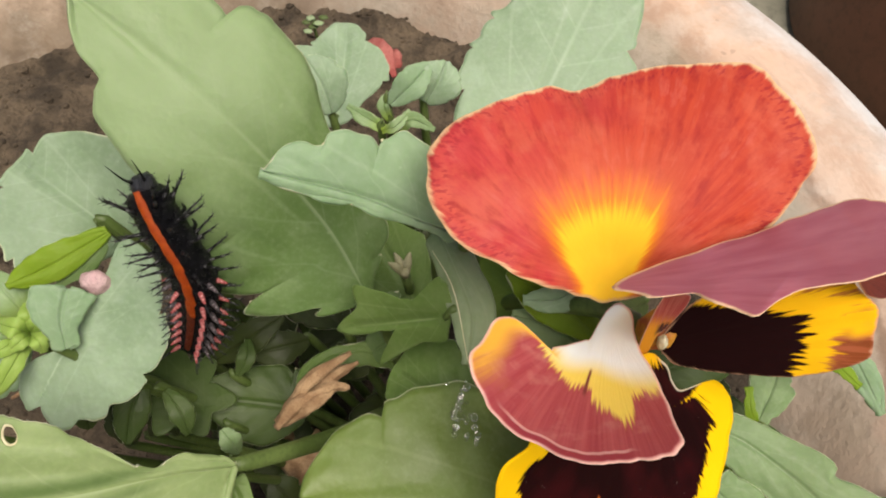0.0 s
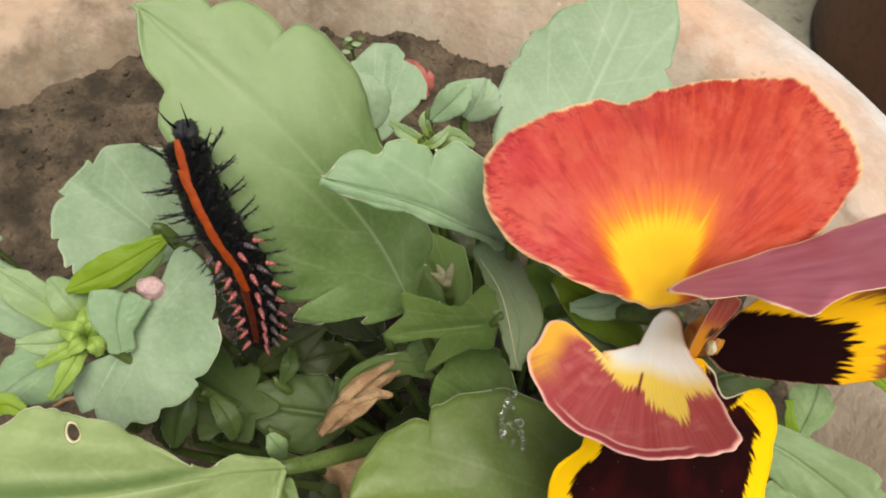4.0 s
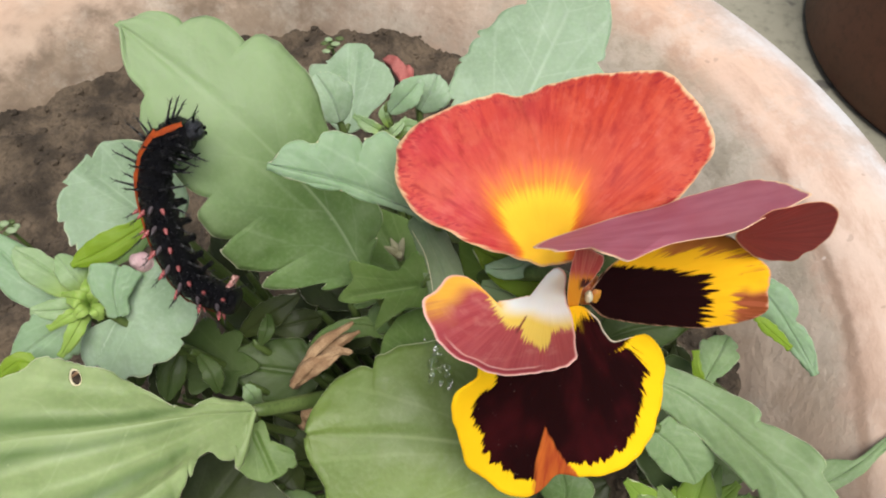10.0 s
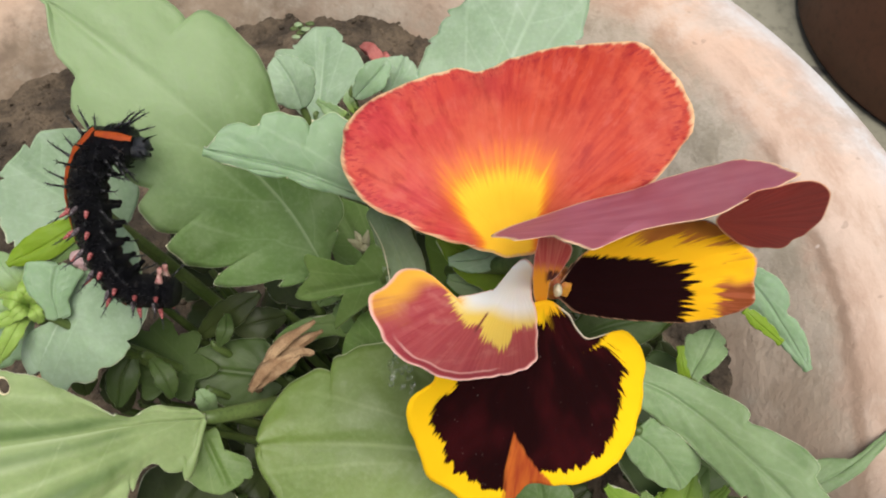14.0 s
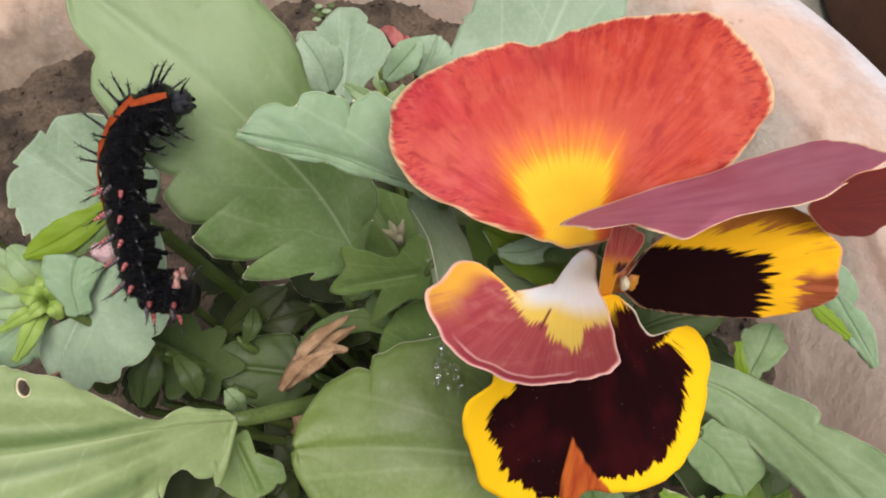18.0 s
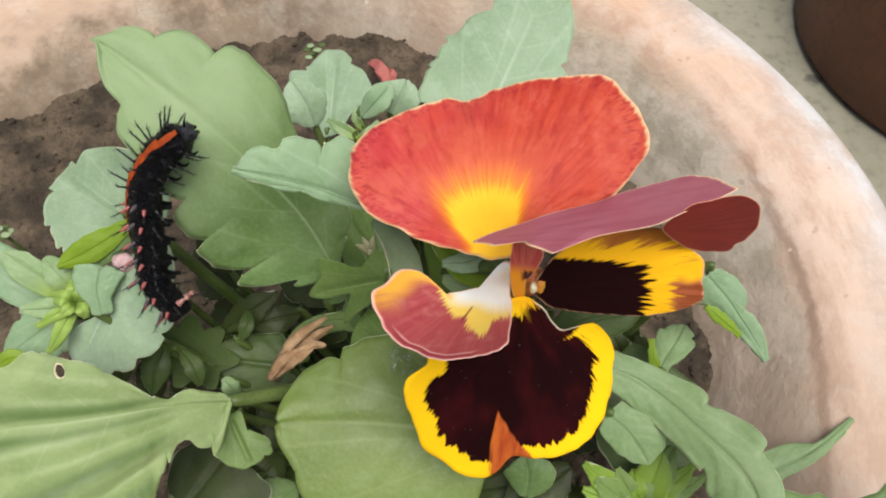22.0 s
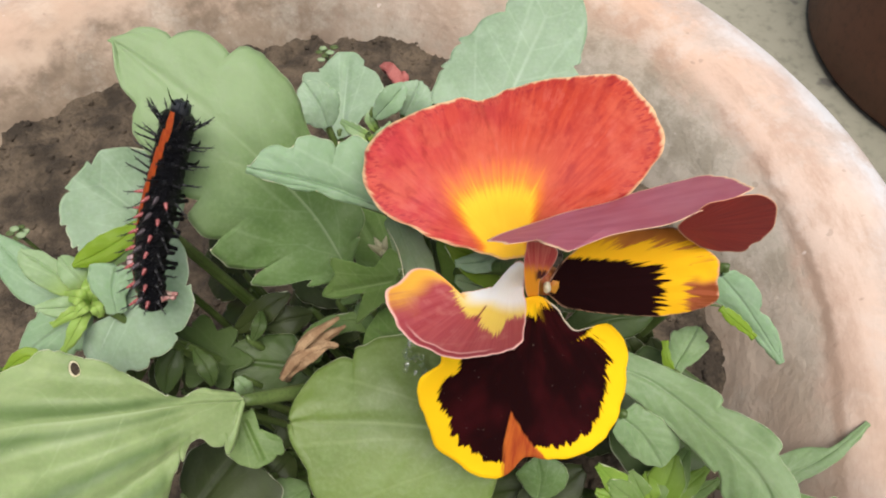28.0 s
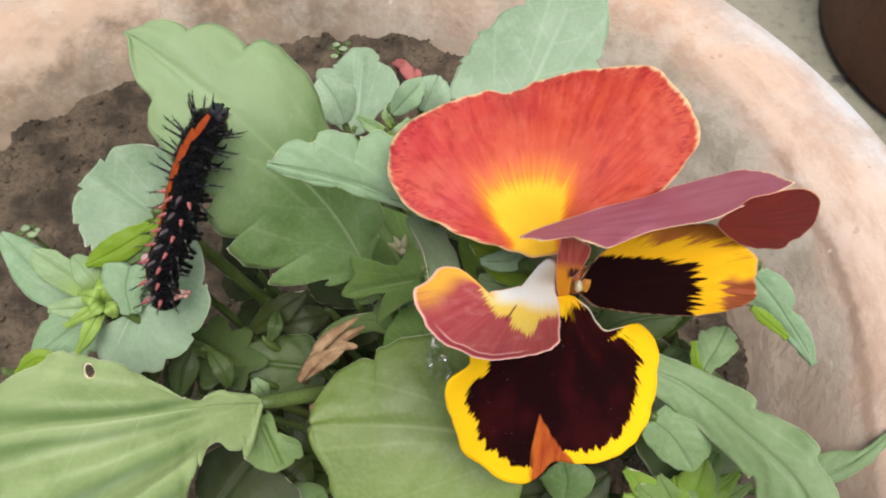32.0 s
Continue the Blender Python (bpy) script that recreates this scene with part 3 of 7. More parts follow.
tagged(part("ground", bm, M_CONCRETE), "weathered grey concrete ground around the pots", "ground", kind="structure")

bm = bmesh.new()
def bank(x, y):
    """The soil lies higher against one side of the pot."""
    s = max(0.0, min(1.0, (math.atan2(y, x) - 2.15) / 0.35)) * max(0.0, min(1.0, (math.hypot(x, y) - 0.09) / 0.04))
    return 0.0085 * s


N = 240
grid = [[None] * (N + 1) for _ in range(N + 1)]
for i in range(N + 1):
    for j in range(N + 1):
        x, y = (i / N - 0.5) * 0.31, (j / N - 0.5) * 0.31
        r = math.hypot(x, y)
        if r < 0.156:
            p = Vector((x, y, 0))
            h = 0.190 + 0.005 * noise.noise(p * 22) + 0.0035 * noise.noise(p * 70) + 0.0028 * noise.noise(p * 150) + 0.0018 * abs(noise.noise(p * 330)) + 0.0008 * noise.noise(p * 700)
            h += bank(x, y) - 0.002
            grid[i][j] = bm.verts.new((x, y, h))
for i in range(N):
    for j in range(N):
        q = (grid[i][j], grid[i + 1][j], grid[i + 1][j + 1], grid[i][j + 1])
        if all(q):
            bm.faces.new(q)
tagged(part("soil", bm, M_SOIL), "damp crumbly brown potting soil in the pot", "soil", kind="structure")


# loose crumbs on the soil
rng = random.Random(8)
ball = bmesh.new()
bmesh.ops.create_icosphere(ball, subdivisions=1, radius=1.0)
ball_verts, ball_faces = [v.co.copy() for v in ball.verts], [[v.index for v in f.verts] for f in ball.faces]
ball.free()
verts, faces = [], []
for k in range(2600):
    a, r = rng.uniform(0, 2 * math.pi), 0.150 * math.sqrt(rng.random())
    p = Vector((r * math.cos(a), r * math.sin(a), 0))
    h = 0.1885 + 0.005 * noise.noise(p * 22) + 0.0035 * noise.noise(p * 70) + 0.0028 * noise.noise(p * 150) + bank(p.x, p.y)
    size = 0.0004 + 0.0016 * rng.random() ** 3
    first = len(verts)
    for c in ball_verts:
        q = c * size * (1 + 0.5 * noise.noise(c * 1.5 + p * 900))
        verts.append((p.x + q.x, p.y + q.y, h + q.z * 0.8))
    faces += [[first + i for i in f] for f in ball_faces]
crumbs = bpy.data.meshes.new("soil_crumbs")
crumbs.from_pydata(verts, [], faces)
crumbs.materials.append(M_SOIL)
tagged(new("soil_crumbs", crumbs), "loose brown soil crumbs scattered on the soil", "soil crumbs", kind="stuff")


# ---- the pots ----
def pot(name, outer, rim, inner, at, material, label, wobble):
    base = tagged(new(name), label, "flower pot", "flower pots")
    base.location = at
    part("body", lathe(outer, 160, wobble), material, base)
    part("rim", lathe(rim, 260, wobble), material, base, "rounded rim, worn and whitened at its edge" if wobble else "")
    part("inner_wall", lathe(inner, 160, wobble), material, base)
    return base


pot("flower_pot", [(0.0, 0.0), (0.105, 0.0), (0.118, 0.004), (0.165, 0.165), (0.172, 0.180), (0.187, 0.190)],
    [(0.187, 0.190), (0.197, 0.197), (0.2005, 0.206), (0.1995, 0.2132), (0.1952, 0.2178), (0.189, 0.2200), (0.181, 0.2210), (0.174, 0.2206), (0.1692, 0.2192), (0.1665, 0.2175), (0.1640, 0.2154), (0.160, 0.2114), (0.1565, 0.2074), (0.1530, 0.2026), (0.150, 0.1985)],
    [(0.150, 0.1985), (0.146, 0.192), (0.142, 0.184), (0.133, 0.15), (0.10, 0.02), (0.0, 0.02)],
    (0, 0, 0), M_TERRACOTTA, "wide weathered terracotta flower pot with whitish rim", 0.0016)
pot("round_jar", [(0.0, 0.0), (0.140, 0.0), (0.1445, 0.006), (0.142, 0.030), (0.134, 0.080), (0.122, 0.130), (0.112, 0.150)], [(0.112, 0.150), (0.110, 0.158), (0.112, 0.166), (0.108, 0.170), (0.102, 0.168)],
    [(0.102, 0.168), (0.100, 0.150), (0.05, 0.148), (0.0, 0.148)], (0.462, 0.322, 0), M_BROWN_POT, "dark red-brown glazed jar standing on the concrete", 0.0)


# ---- leaves and petals ----
def shape(u):
    """Half width of a plain leaf along its length, 1 at the widest."""
    w = math.sin(math.pi * min(u * 0.92 + 0.05, 1.0)) ** 0.75 * (1.12 - 0.3 * abs(u - 0.55))
    return max(w, 0.0)


HOLE = (0.028, 0.125)


def leaf(mid, up, left, right, label, mat=None, lobes=4, fold=0.14, hole=False, stem=None, thick=1.0, cuts=((), ()), group="leaves of the pansy"):
    """A blade along a midrib, base to tip. left and right: half widths from base to tip, or one half width for a plain leaf."""
    mat = mat or M_LEAF
    pts, up = [Vector(p) for p in mid], Vector(up).normalized()
    seed = sum(p[0] * 31 + p[1] * 57 for p in mid) * 100
    NU, NV = (220, 36) if hole else (170, 12) if cuts[0] or cuts[1] else (56, 8)
    bm = bmesh.new()
    uvl, flat = bm.loops.layers.uv.new("leaf"), bm.loops.layers.uv.new("flat")
    length = sum((b - a).length for a, b in zip(pts, pts[1:]))
    rows, uvs, true, moved, shift = [], {}, {}, set(), {}
    for i in range(NU + 1):
        u = i / NU
        c = curve_at(pts, u)
        t = (curve_at(pts, min(u + 0.02, 1)) - curve_at(pts, max(u - 0.02, 0))).normalized()
        b = up.cross(t).normalized()
        n = t.cross(b)
        end = math.sqrt(max(0.0, 1 - max(0.0, (u - 0.93) / 0.07) ** 2)) * math.sqrt(max(0.0, 1 - max(0.0, (0.05 - u) / 0.05) ** 2))
        row = []
        for j in range(-NV, NV + 1):
            v = j / NV
            half = left if j > 0 else right
            plain = isinstance(half, float)
            w = half * shape(u) if plain else number_at(half, u) * end
            notch = 0.0 if not lobes else abs(((u * lobes + 0.35 * (j > 0) + 0.1 * math.sin(seed)) % 1.0) - 0.5) * 2
            w *= 1 - (0.13 if plain else 0.07) * max(0.0, notch - 0.55) ** 1.5 * 3.3 * max(0.0, 1.0 - 1.4 * abs(u - 0.5) ** 2)
            for cut in cuts[0] if j > 0 else cuts[1]:
                gap = u - cut
                step = 0.17 * math.exp(-gap / 0.045) if gap > 0 else 0.0
                w *= 1 - (step - 0.025 * math.exp(-(((gap + 0.014) / 0.016) ** 2))) * min(1.0, abs(v) * 1.25) ** 3
            w = max(w, 0.0006)
            a = abs(v)
            lift = fold * w * a - 0.18 * w * a * a
            lift += length * 0.012 * noise.noise(Vector((u * 3 + seed, v * 1.5, 0))) + a * a * length * 0.011 * noise.noise(Vector((u * 9 + seed, v * 3, 5)))
            lift -= min(0.0004, 0.03 * w) * max(0.0, 1 - a * 3.5) ** 2
            lift += (min(0.0012, 0.07 * w) if hole else min(0.0001, 0.012 * w)) * math.sin((math.atan2(w * a / length, u + 0.1) * 4 if hole else (u - a * 0.34) * 5.5) * 2 * math.pi) * min(1, a * 3) * max(0.0, min(1, u * 4 - 0.5))
            if hole:
                w *= 1 + a * a * (0.045 * noise.noise(Vector((u * 26, 3.0 * (v > 0), seed))) + 0.015 * noise.noise(Vector((u * 95, 3.0 * (v > 0), seed))))
            vert = bm.verts.new(c + b * (w * v) + n * lift)
            uvs[vert], true[vert] = (u, v), (u, w * v / length)
            row.append(vert)
        rows.append(row)
    for r0, r1 in zip(rows, rows[1:]):
        for k in range(2 * NV):
            if hole:
                m = (uvs[r0[k]][0] + 0.5 / NU, uvs[r0[k]][1] + 0.5 / NV)
                if ((m[0] - hole[0]) / HOLE[0]) ** 2 + ((m[1] - hole[1]) / HOLE[1]) ** 2 < 1:
                    continue
            f = bm.faces.new((r0[k], r0[k + 1], r1[k + 1], r1[k]))
            for loop in f.loops:
                loop[uvl].uv, loop[flat].uv = uvs[loop.vert], true[loop.vert]
    # the chewed hole gets a round edge
    if hole:
        for e in [e for e in bm.edges if len(e.link_faces) == 1]:
            for v in e.verts:
                d = Vector(((uvs[v][0] - hole[0]) / HOLE[0], (uvs[v][1] - hole[1]) / HOLE[1]))
                if d.length < 1.5 and uvs[v] not in moved:
                    moved.add(uvs[v])
                    i, j = uvs[v][0], uvs[v][1]
                    k = 1.0 / max(d.length, 0.3) - 1
                    step_u = rows[min(NU, round(i * NU) + 1)][round(j * NV) + NV].co - rows[max(0, round(i * NU) - 1)][round(j * NV) + NV].co
                    step_v = rows[round(i * NU)][min(2 * NV, round(j * NV) + NV + 1)].co - rows[round(i * NU)][max(0, round(j * NV) + NV - 1)].co
                    shift[v] = step_u * (d.x * k * HOLE[0] * NU / 2) + step_v * (d.y * k * HOLE[1] * NV / 2)
        for v, d in shift.items():
            v.co += d
            for loop in v.link_loops:
                loop[uvl].uv = (uvs[v][0], math.copysign(0.999, uvs[v][1]))
        edge = sorted(shift, key=lambda v: math.atan2((uvs[v][1] - hole[1]) / HOLE[1], (uvs[v][0] - hole[0]) / HOLE[0]))
        edge = [v.co.copy() for v in edge + edge[:1]]
    # thickness
    back = {v: None for v in bm.verts}
    bm.normal_update()
    faces = list(bm.faces)
    lone = [e for e in bm.edges if len(e.link_faces) == 1]
    for v in list(back):
        if v.link_faces:
            back[v] = bm.verts.new(v.co - v.normal * 0.0005)
            uvs[back[v]], true[back[v]] = uvs[v], true[v]
        else:
            bm.verts.remove(v)
    for f in faces:
        g = bm.faces.new([back[v] for v in reversed(f.verts)])
        for loop in g.loops:
            loop[uvl].uv, loop[flat].uv = uvs[loop.vert], true[loop.vert]
    for e in lone:
        a, b = e.verts
        try:
            g = bm.faces.new((a, b, back[b], back[a]))
        except ValueError:
            continue
        for loop in g.loops:
            loop[uvl].uv, loop[flat].uv = uvs[loop.vert], true[loop.vert]
    thing = tagged(new("pansy_leaf"), label, "leaf", group)
    tips = [rows[round(c * NU)][e].co + up * 0.0002 for cut, e in ((cuts[0], -1), (cuts[1], 0)) for c in cut]
    part("blade", bm, mat, thing)
    if hole:
        tube(edge, [0.0003, 0.0003], 6, 40, M_STIGMA, "hole_rim", thing, "pale rim of the chewed hole")
    for k, tip in enumerate(() if hole else tips):
        tooth = bmesh.new()
        bmesh.ops.create_icosphere(tooth, subdivisions=1, radius=0.00022)
        for v in tooth.verts:
            v.co = tip + Vector((v.co.x * (0.7 + 0.3 * (k % 2)), v.co.y * 1.2, v.co.z * 0.8))
        part("tooth_tip", tooth, M_STIGMA, thing, "pale tip of a leaf tooth")
    base, ahead = pts[0], (pts[0] - pts[1]).normalized()
    foot = Vector(stem) if stem else Vector((base.x * 0.6 + 0.065 * 0.4, base.y * 0.6 - 0.02 * 0.4, 0.188))
    tube([curve_at(pts, 0.02) - up * 0.0016, base + ahead * length * 0.07 - up * 0.0014, base.lerp(foot, 0.45) + ahead * length * 0.10, foot], [0.0006 * thick, 0.0009 * thick, 0.0011 * thick, 0.0013 * thick], 8, 14, M_STEM, "stalk", thing)
    return thing


def broad_leaf(heart, normal, radii, base, tip, label, mat=None, lean=(0, 0), bend=(0, 0, 0), teeth=(), group="leaves of the pansy"):
    """A broad blade round an inner point: radii all round in a plane, then leaned and bent off it. teeth: (angle, side) of each notch."""
    mat = mat or M_LEAF
    heart, n = Vector(heart), Vector(normal).normalized()
    ex = Vector((0, 1, 0)).cross(n).normalized()
    ey = n.cross(ex)
    base, tip = Vector(base), Vector(tip)
    axis = tip - base
    length = axis.length
    along = axis / length
    seed = heart.x * 410 + heart.y * 230
    NA, NR = 216, 14
    count = len(radii)
    bm = bmesh.new()
    uvl, flat = bm.loops.layers.uv.new("leaf"), bm.loops.layers.uv.new("flat")
    uvs = {}

    def reach(a):
        k = a / (2 * math.pi) * count
        q = int(k)
        p0, p1, p2, p3, s = radii[(q - 1) % count], radii[q % count], radii[(q + 1) % count], radii[(q + 2) % count], k - q
        return 0.5 * (2 * p1 + (p2 - p0) * s + (2 * p0 - 5 * p1 + 4 * p2 - p3) * s * s + (3 * p1 - p0 - 3 * p2 + p3) * s**3)

    def make(a, e, low):
        r = reach(a)
        for spot, way in teeth:
            gap = ((a - spot + math.pi) % (2 * math.pi) - math.pi) * way
            if gap > 0:
                r *= 1 - 0.10 * math.exp(-gap / 0.10) * e**3
            else:
                r *= 1 + 0.03 * math.exp(-(((gap + 0.05) / 0.05) ** 2)) * e**3
        x, y = r * e * math.cos(a), r * e * math.sin(a)
        d = Vector((x, y)) - base
        u = d.dot(along) / length
        side = (d.x * -along.y + d.y * along.x) / length
        h = lean[0] * x + lean[1] * y + bend[0] * x * x + bend[1] * y * y + bend[2] * x * y
        h += length * (0.014 * noise.noise(Vector((x * 90 + seed, y * 90, 0))) + 0.012 * e**4 * noise.noise(Vector((x * 330 + seed, y * 330, 4))))
        h -= 0.0003 * math.exp(-((side / 0.05) ** 2)) * (1 - e**4)
        fan = math.atan2(side, u + 0.12)
        h += 0.00012 * math.sin(fan * 13) * min(1.0, d.length / length * 2) * (1 - e**3)
        v = bm.verts.new(heart + ex * x + ey * y + n * (h - low))
        uvs[v] = (min(1.0, max(0.0, u)), math.copysign(max(min(0.97, abs(side) * 2.2), e**9), side)), (u, side)
        return v

    sheets = [(make(0.0, 0.0, low), [[make(2 * math.pi * j / NA, (i / NR) ** 0.75, low) for j in range(NA)] for i in range(1, NR + 1)]) for low in (0.0, 0.0005)]

    def face(verts):
        f = bm.faces.new(verts)
        for loop in f.loops:
            loop[uvl].uv, loop[flat].uv = uvs[loop.vert]

    for centre, rings in sheets:
        for j in range(NA):
            k = (j + 1) % NA
            face([centre, rings[0][j], rings[0][k]])
            for r0, r1 in zip(rings, rings[1:]):
                face([r0[j], r1[j], r1[k], r0[k]])
    for j in range(NA):
        k = (j + 1) % NA
        a, b = sheets[0][1][-1], sheets[1][1][-1]
        face([a[j], b[j], b[k], a[k]])
    thing = tagged(new("pansy_leaf"), label, "leaf", group)
    part("blade", bm, mat, thing)
    start = heart + ex * base.x + ey * base.y + n * (lean[0] * base.x + lean[1] * base.y + bend[0] * base.x**2 + bend[1] * base.y**2 + bend[2] * base.x * base.y - 0.001)
    back = (ex * along.x + ey * along.y) * -length
    foot = Vector((start.x * 0.6 + 0.065 * 0.4, start.y * 0.6 - 0.02 * 0.4, 0.188))
    tube([start - back * 0.06, start + back * 0.06, start.lerp(foot, 0.45) + back * 0.10, foot], [0.0005, 0.0007, 0.0009, 0.0011], 8, 14, M_STEM, "stalk", thing)
    return thing


flower = tagged(new("pansy_flower"), "red, yellow and maroon pansy flower in full bloom", "flower")


def petal(name, heart, normal, radii, base, mats, label, lean=(0, 0), bend=(0, 0, 0), oval=(0.0, 1.0), ruffle=0.0005, dip=(0.0, 1.0), crease=(0.0, 0.0, 1.0)):
    """A petal round an inner point: radii all round (of an oval, if it is long), leaning and bent off its plane, with its claw at base."""
    heart, n = Vector(heart), Vector(normal).normalized()
    ex = Vector((0, 1, 0)).cross(n).normalized()
    ey = n.cross(ex)
    seed = heart.x * 310 + heart.y * 170
    NA, NR = 168, 18
    turned, flat = (math.cos(oval[0]), math.sin(oval[0])), oval[1]
    bm = bmesh.new()
    polar, rim = bm.loops.layers.uv.new("polar"), bm.loops.layers.uv.new("rim")
    loop_radii = [radii[-2], radii[-1], *radii, radii[0], radii[1], radii[2]]
    uvs = {}

    def make(x, y, e, a, low):
        r2 = lean[0] * x + lean[1] * y + bend[0] * x * x + bend[1] * y * y + bend[2] * x * y
        wave = ruffle * e**3 * (noise.noise(Vector((x * 110 + seed, y * 110, 0))) * 2.2 + noise.noise(Vector((x * 330 + seed, y * 330, 3))))
        streaks = 0.00012 * noise.noise(Vector((math.atan2(y - base[1], x - base[0]) * 14, 0, seed)))
        r2 -= dip[0] * math.exp(-((math.hypot(x - base[0], y - base[1]) / dip[1]) ** 2))
        r2 -= crease[1] * e * e * math.exp(-(((a - crease[0]) / crease[2]) ** 2))
        v = bm.verts.new(heart + ex * x + ey * y + n * (r2 + wave + streaks - low))
        dx, dy = x - base[0], y - base[1]
        uvs[v] = ((math.atan2(dy, dx) / (2 * math.pi)) % 1.0, math.hypot(dx, dy) * 100, e, a / (2 * math.pi))
        return v

    sheets = []
    for low in (0.0, 0.0004):
        rings = []
        for i in range(1, NR + 1):
            e = (i / NR) ** 0.8
            ring = []
            for j in range(NA):
                a = 2 * math.pi * j / NA
                k = a / (2 * math.pi) * len(radii) + 2
                q = int(k)
                p0, p1, p2, p3, s = loop_radii[q - 1], loop_radii[q], loop_radii[q + 1], loop_radii[q + 2], k - q
                r = 0.5 * (2 * p1 + (p2 - p0) * s + (2 * p0 - 5 * p1 + 4 * p2 - p3) * s * s + (3 * p1 - p0 - 3 * p2 + p3) * s**3)
                r *= e * (1 + 0.024 * e * noise.noise(Vector((r * math.cos(a) * 420, r * math.sin(a) * 420, seed))))
                p, q = r * math.cos(a), r * math.sin(a) * flat
                ring.append(make(p * turned[0] - q * turned[1], p * turned[1] + q * turned[0], e, a, low))
            rings.append(ring)
        centre = make(0, 0, 0, 0, low)
        sheets.append((centre, rings))

    def face(verts, slot):
        f = bm.faces.new(verts)
        f.material_index = slot
        info = [uvs[v] for v in verts]
        for k in (0, 3):
            if max(i[k] for i in info) - min(i[k] for i in info) > 0.5:
                info = [tuple(c + 1 if m == k and c < 0.5 else c for m, c in enumerate(i)) for i in info]
        for loop, i in zip(f.loops, info):
            loop[polar].uv, loop[rim].uv = i[:2], i[2:]

    for slot, (centre, rings) in enumerate(sheets):
        for j in range(NA):
            k = (j + 1) % NA
            face([centre, rings[0][j], rings[0][k]] if not slot else [centre, rings[0][k], rings[0][j]], slot)
            for r0, r1 in zip(rings, rings[1:]):
                face([r0[j], r1[j], r1[k], r0[k]] if not slot else [r0[k], r1[k], r1[j], r0[j]], slot)
    for j in range(NA):
        k = (j + 1) % NA
        a, b = sheets[0][1][-1], sheets[1][1][-1]
        face([a[j], b[j], b[k], a[k]], 0)
    return part(name, bm, mats, flower, label)


# ---- the flower ----
petal("petal", (0.0789, -0.0246, 0.3106), (-0.116, -0.626, 0.771), [0.0241, 0.0245, 0.0244, 0.0236, 0.0226, 0.0198, 0.0173, 0.0158, 0.0145, 0.0135, 0.0131, 0.0125, 0.0124, 0.0142, 0.0153, 0.0168, 0.0186, 0.0207, 0.0223, 0.0222, 0.0210, 0.0195, 0.0176, 0.0155, 0.0146, 0.0139, 0.0136, 0.0136, 0.0138, 0.0144, 0.0144, 0.0140, 0.0139, 0.0140, 0.0144, 0.0152, 0.0161, 0.0176, 0.0193, 0.0211], (-0.0019, -0.0124), (M_FIRE, M_MAUVE), "broad upright red-orange petal with yellow throat", lean=(-0.29, -0.40), bend=(-1.8, -23.4, 9.2), oval=(0.00, 1.00), ruffle=0.0007, crease=(1.96, 0.0011, 0.06), dip=(0.006, 0.008))
petal("petal", (0.0992, -0.0361, 0.2983), (-0.284, -0.459, 0.842), [0.0123, 0.0119, 0.0113, 0.0111, 0.0115, 0.0118, 0.0121, 0.0116, 0.0113, 0.0111, 0.0111, 0.0110, 0.0112, 0.0114, 0.0115, 0.0115, 0.0118, 0.0122, 0.0125, 0.0132, 0.0140, 0.0140, 0.0139, 0.0135, 0.0126, 0.0120, 0.0114, 0.0112, 0.0112, 0.0115, 0.0121, 0.0129, 0.0135, 0.0142, 0.0149, 0.0152, 0.0140, 0.0128, 0.0125, 0.0125], (-0.0147, -0.0002), (M_SIDE, M_MAUVE), "yellow side petal with a large dark maroon blotch", lean=(-0.31, 0.70), bend=(-3.1, -7.8, -12.1), oval=(0.00, 0.60), ruffle=0.0004)
petal("petal", (0.0809, -0.0505, 0.2829), (-0.137, -0.368, 0.920), [0.0174, 0.0182, 0.0190, 0.0193, 0.0187, 0.0144, 0.0145, 0.0157, 0.0161, 0.0152, 0.0136, 0.0128, 0.0123, 0.0120, 0.0120, 0.0123, 0.0123, 0.0120, 0.0137, 0.0144, 0.0146, 0.0148, 0.0152, 0.0160, 0.0160, 0.0160, 0.0163, 0.0161, 0.0149, 0.0116, 0.0113, 0.0118, 0.0126, 0.0134, 0.0141, 0.0148, 0.0157, 0.0161, 0.0163, 0.0167], (0.0045, 0.0171), (M_LIP, M_MAUVE), "velvety maroon-black lower petal with a yellow margin", lean=(-0.80, 0.74), bend=(5.6, 9.7, -26.0), oval=(0.00, 1.00), ruffle=0.0005)
petal("petal", (0.0737, -0.0456, 0.3029), (-0.013, -0.447, 0.895), [0.0073, 0.0075, 0.0077, 0.0079, 0.0081, 0.0086, 0.0094, 0.0108, 0.0113, 0.0108, 0.0057, 0.0050, 0.0046, 0.0044, 0.0042, 0.0041, 0.0040, 0.0040, 0.0041, 0.0042, 0.0044, 0.0047, 0.0096, 0.0113, 0.0121, 0.0122, 0.0124, 0.0131, 0.0127, 0.0118, 0.0111, 0.0107, 0.0099, 0.0092, 0.0086, 0.0078, 0.0072, 0.0068, 0.0065, 0.0062, 0.0059, 0.0057, 0.0055, 0.0053, 0.0052, 0.0051, 0.0051, 0.0051, 0.0052, 0.0053, 0.0054, 0.0057, 0.0060, 0.0063, 0.0068, 0.0070, 0.0073, 0.0072, 0.0072, 0.0073], (0.0057, 0.0071), (M_CURL, M_MAUVE), "curled side petal, mauve with white and yellow throat", lean=(0.21, -2.07), bend=(72.4, 82.0, -75.8), oval=(0.00, 1.00), ruffle=0.0003)
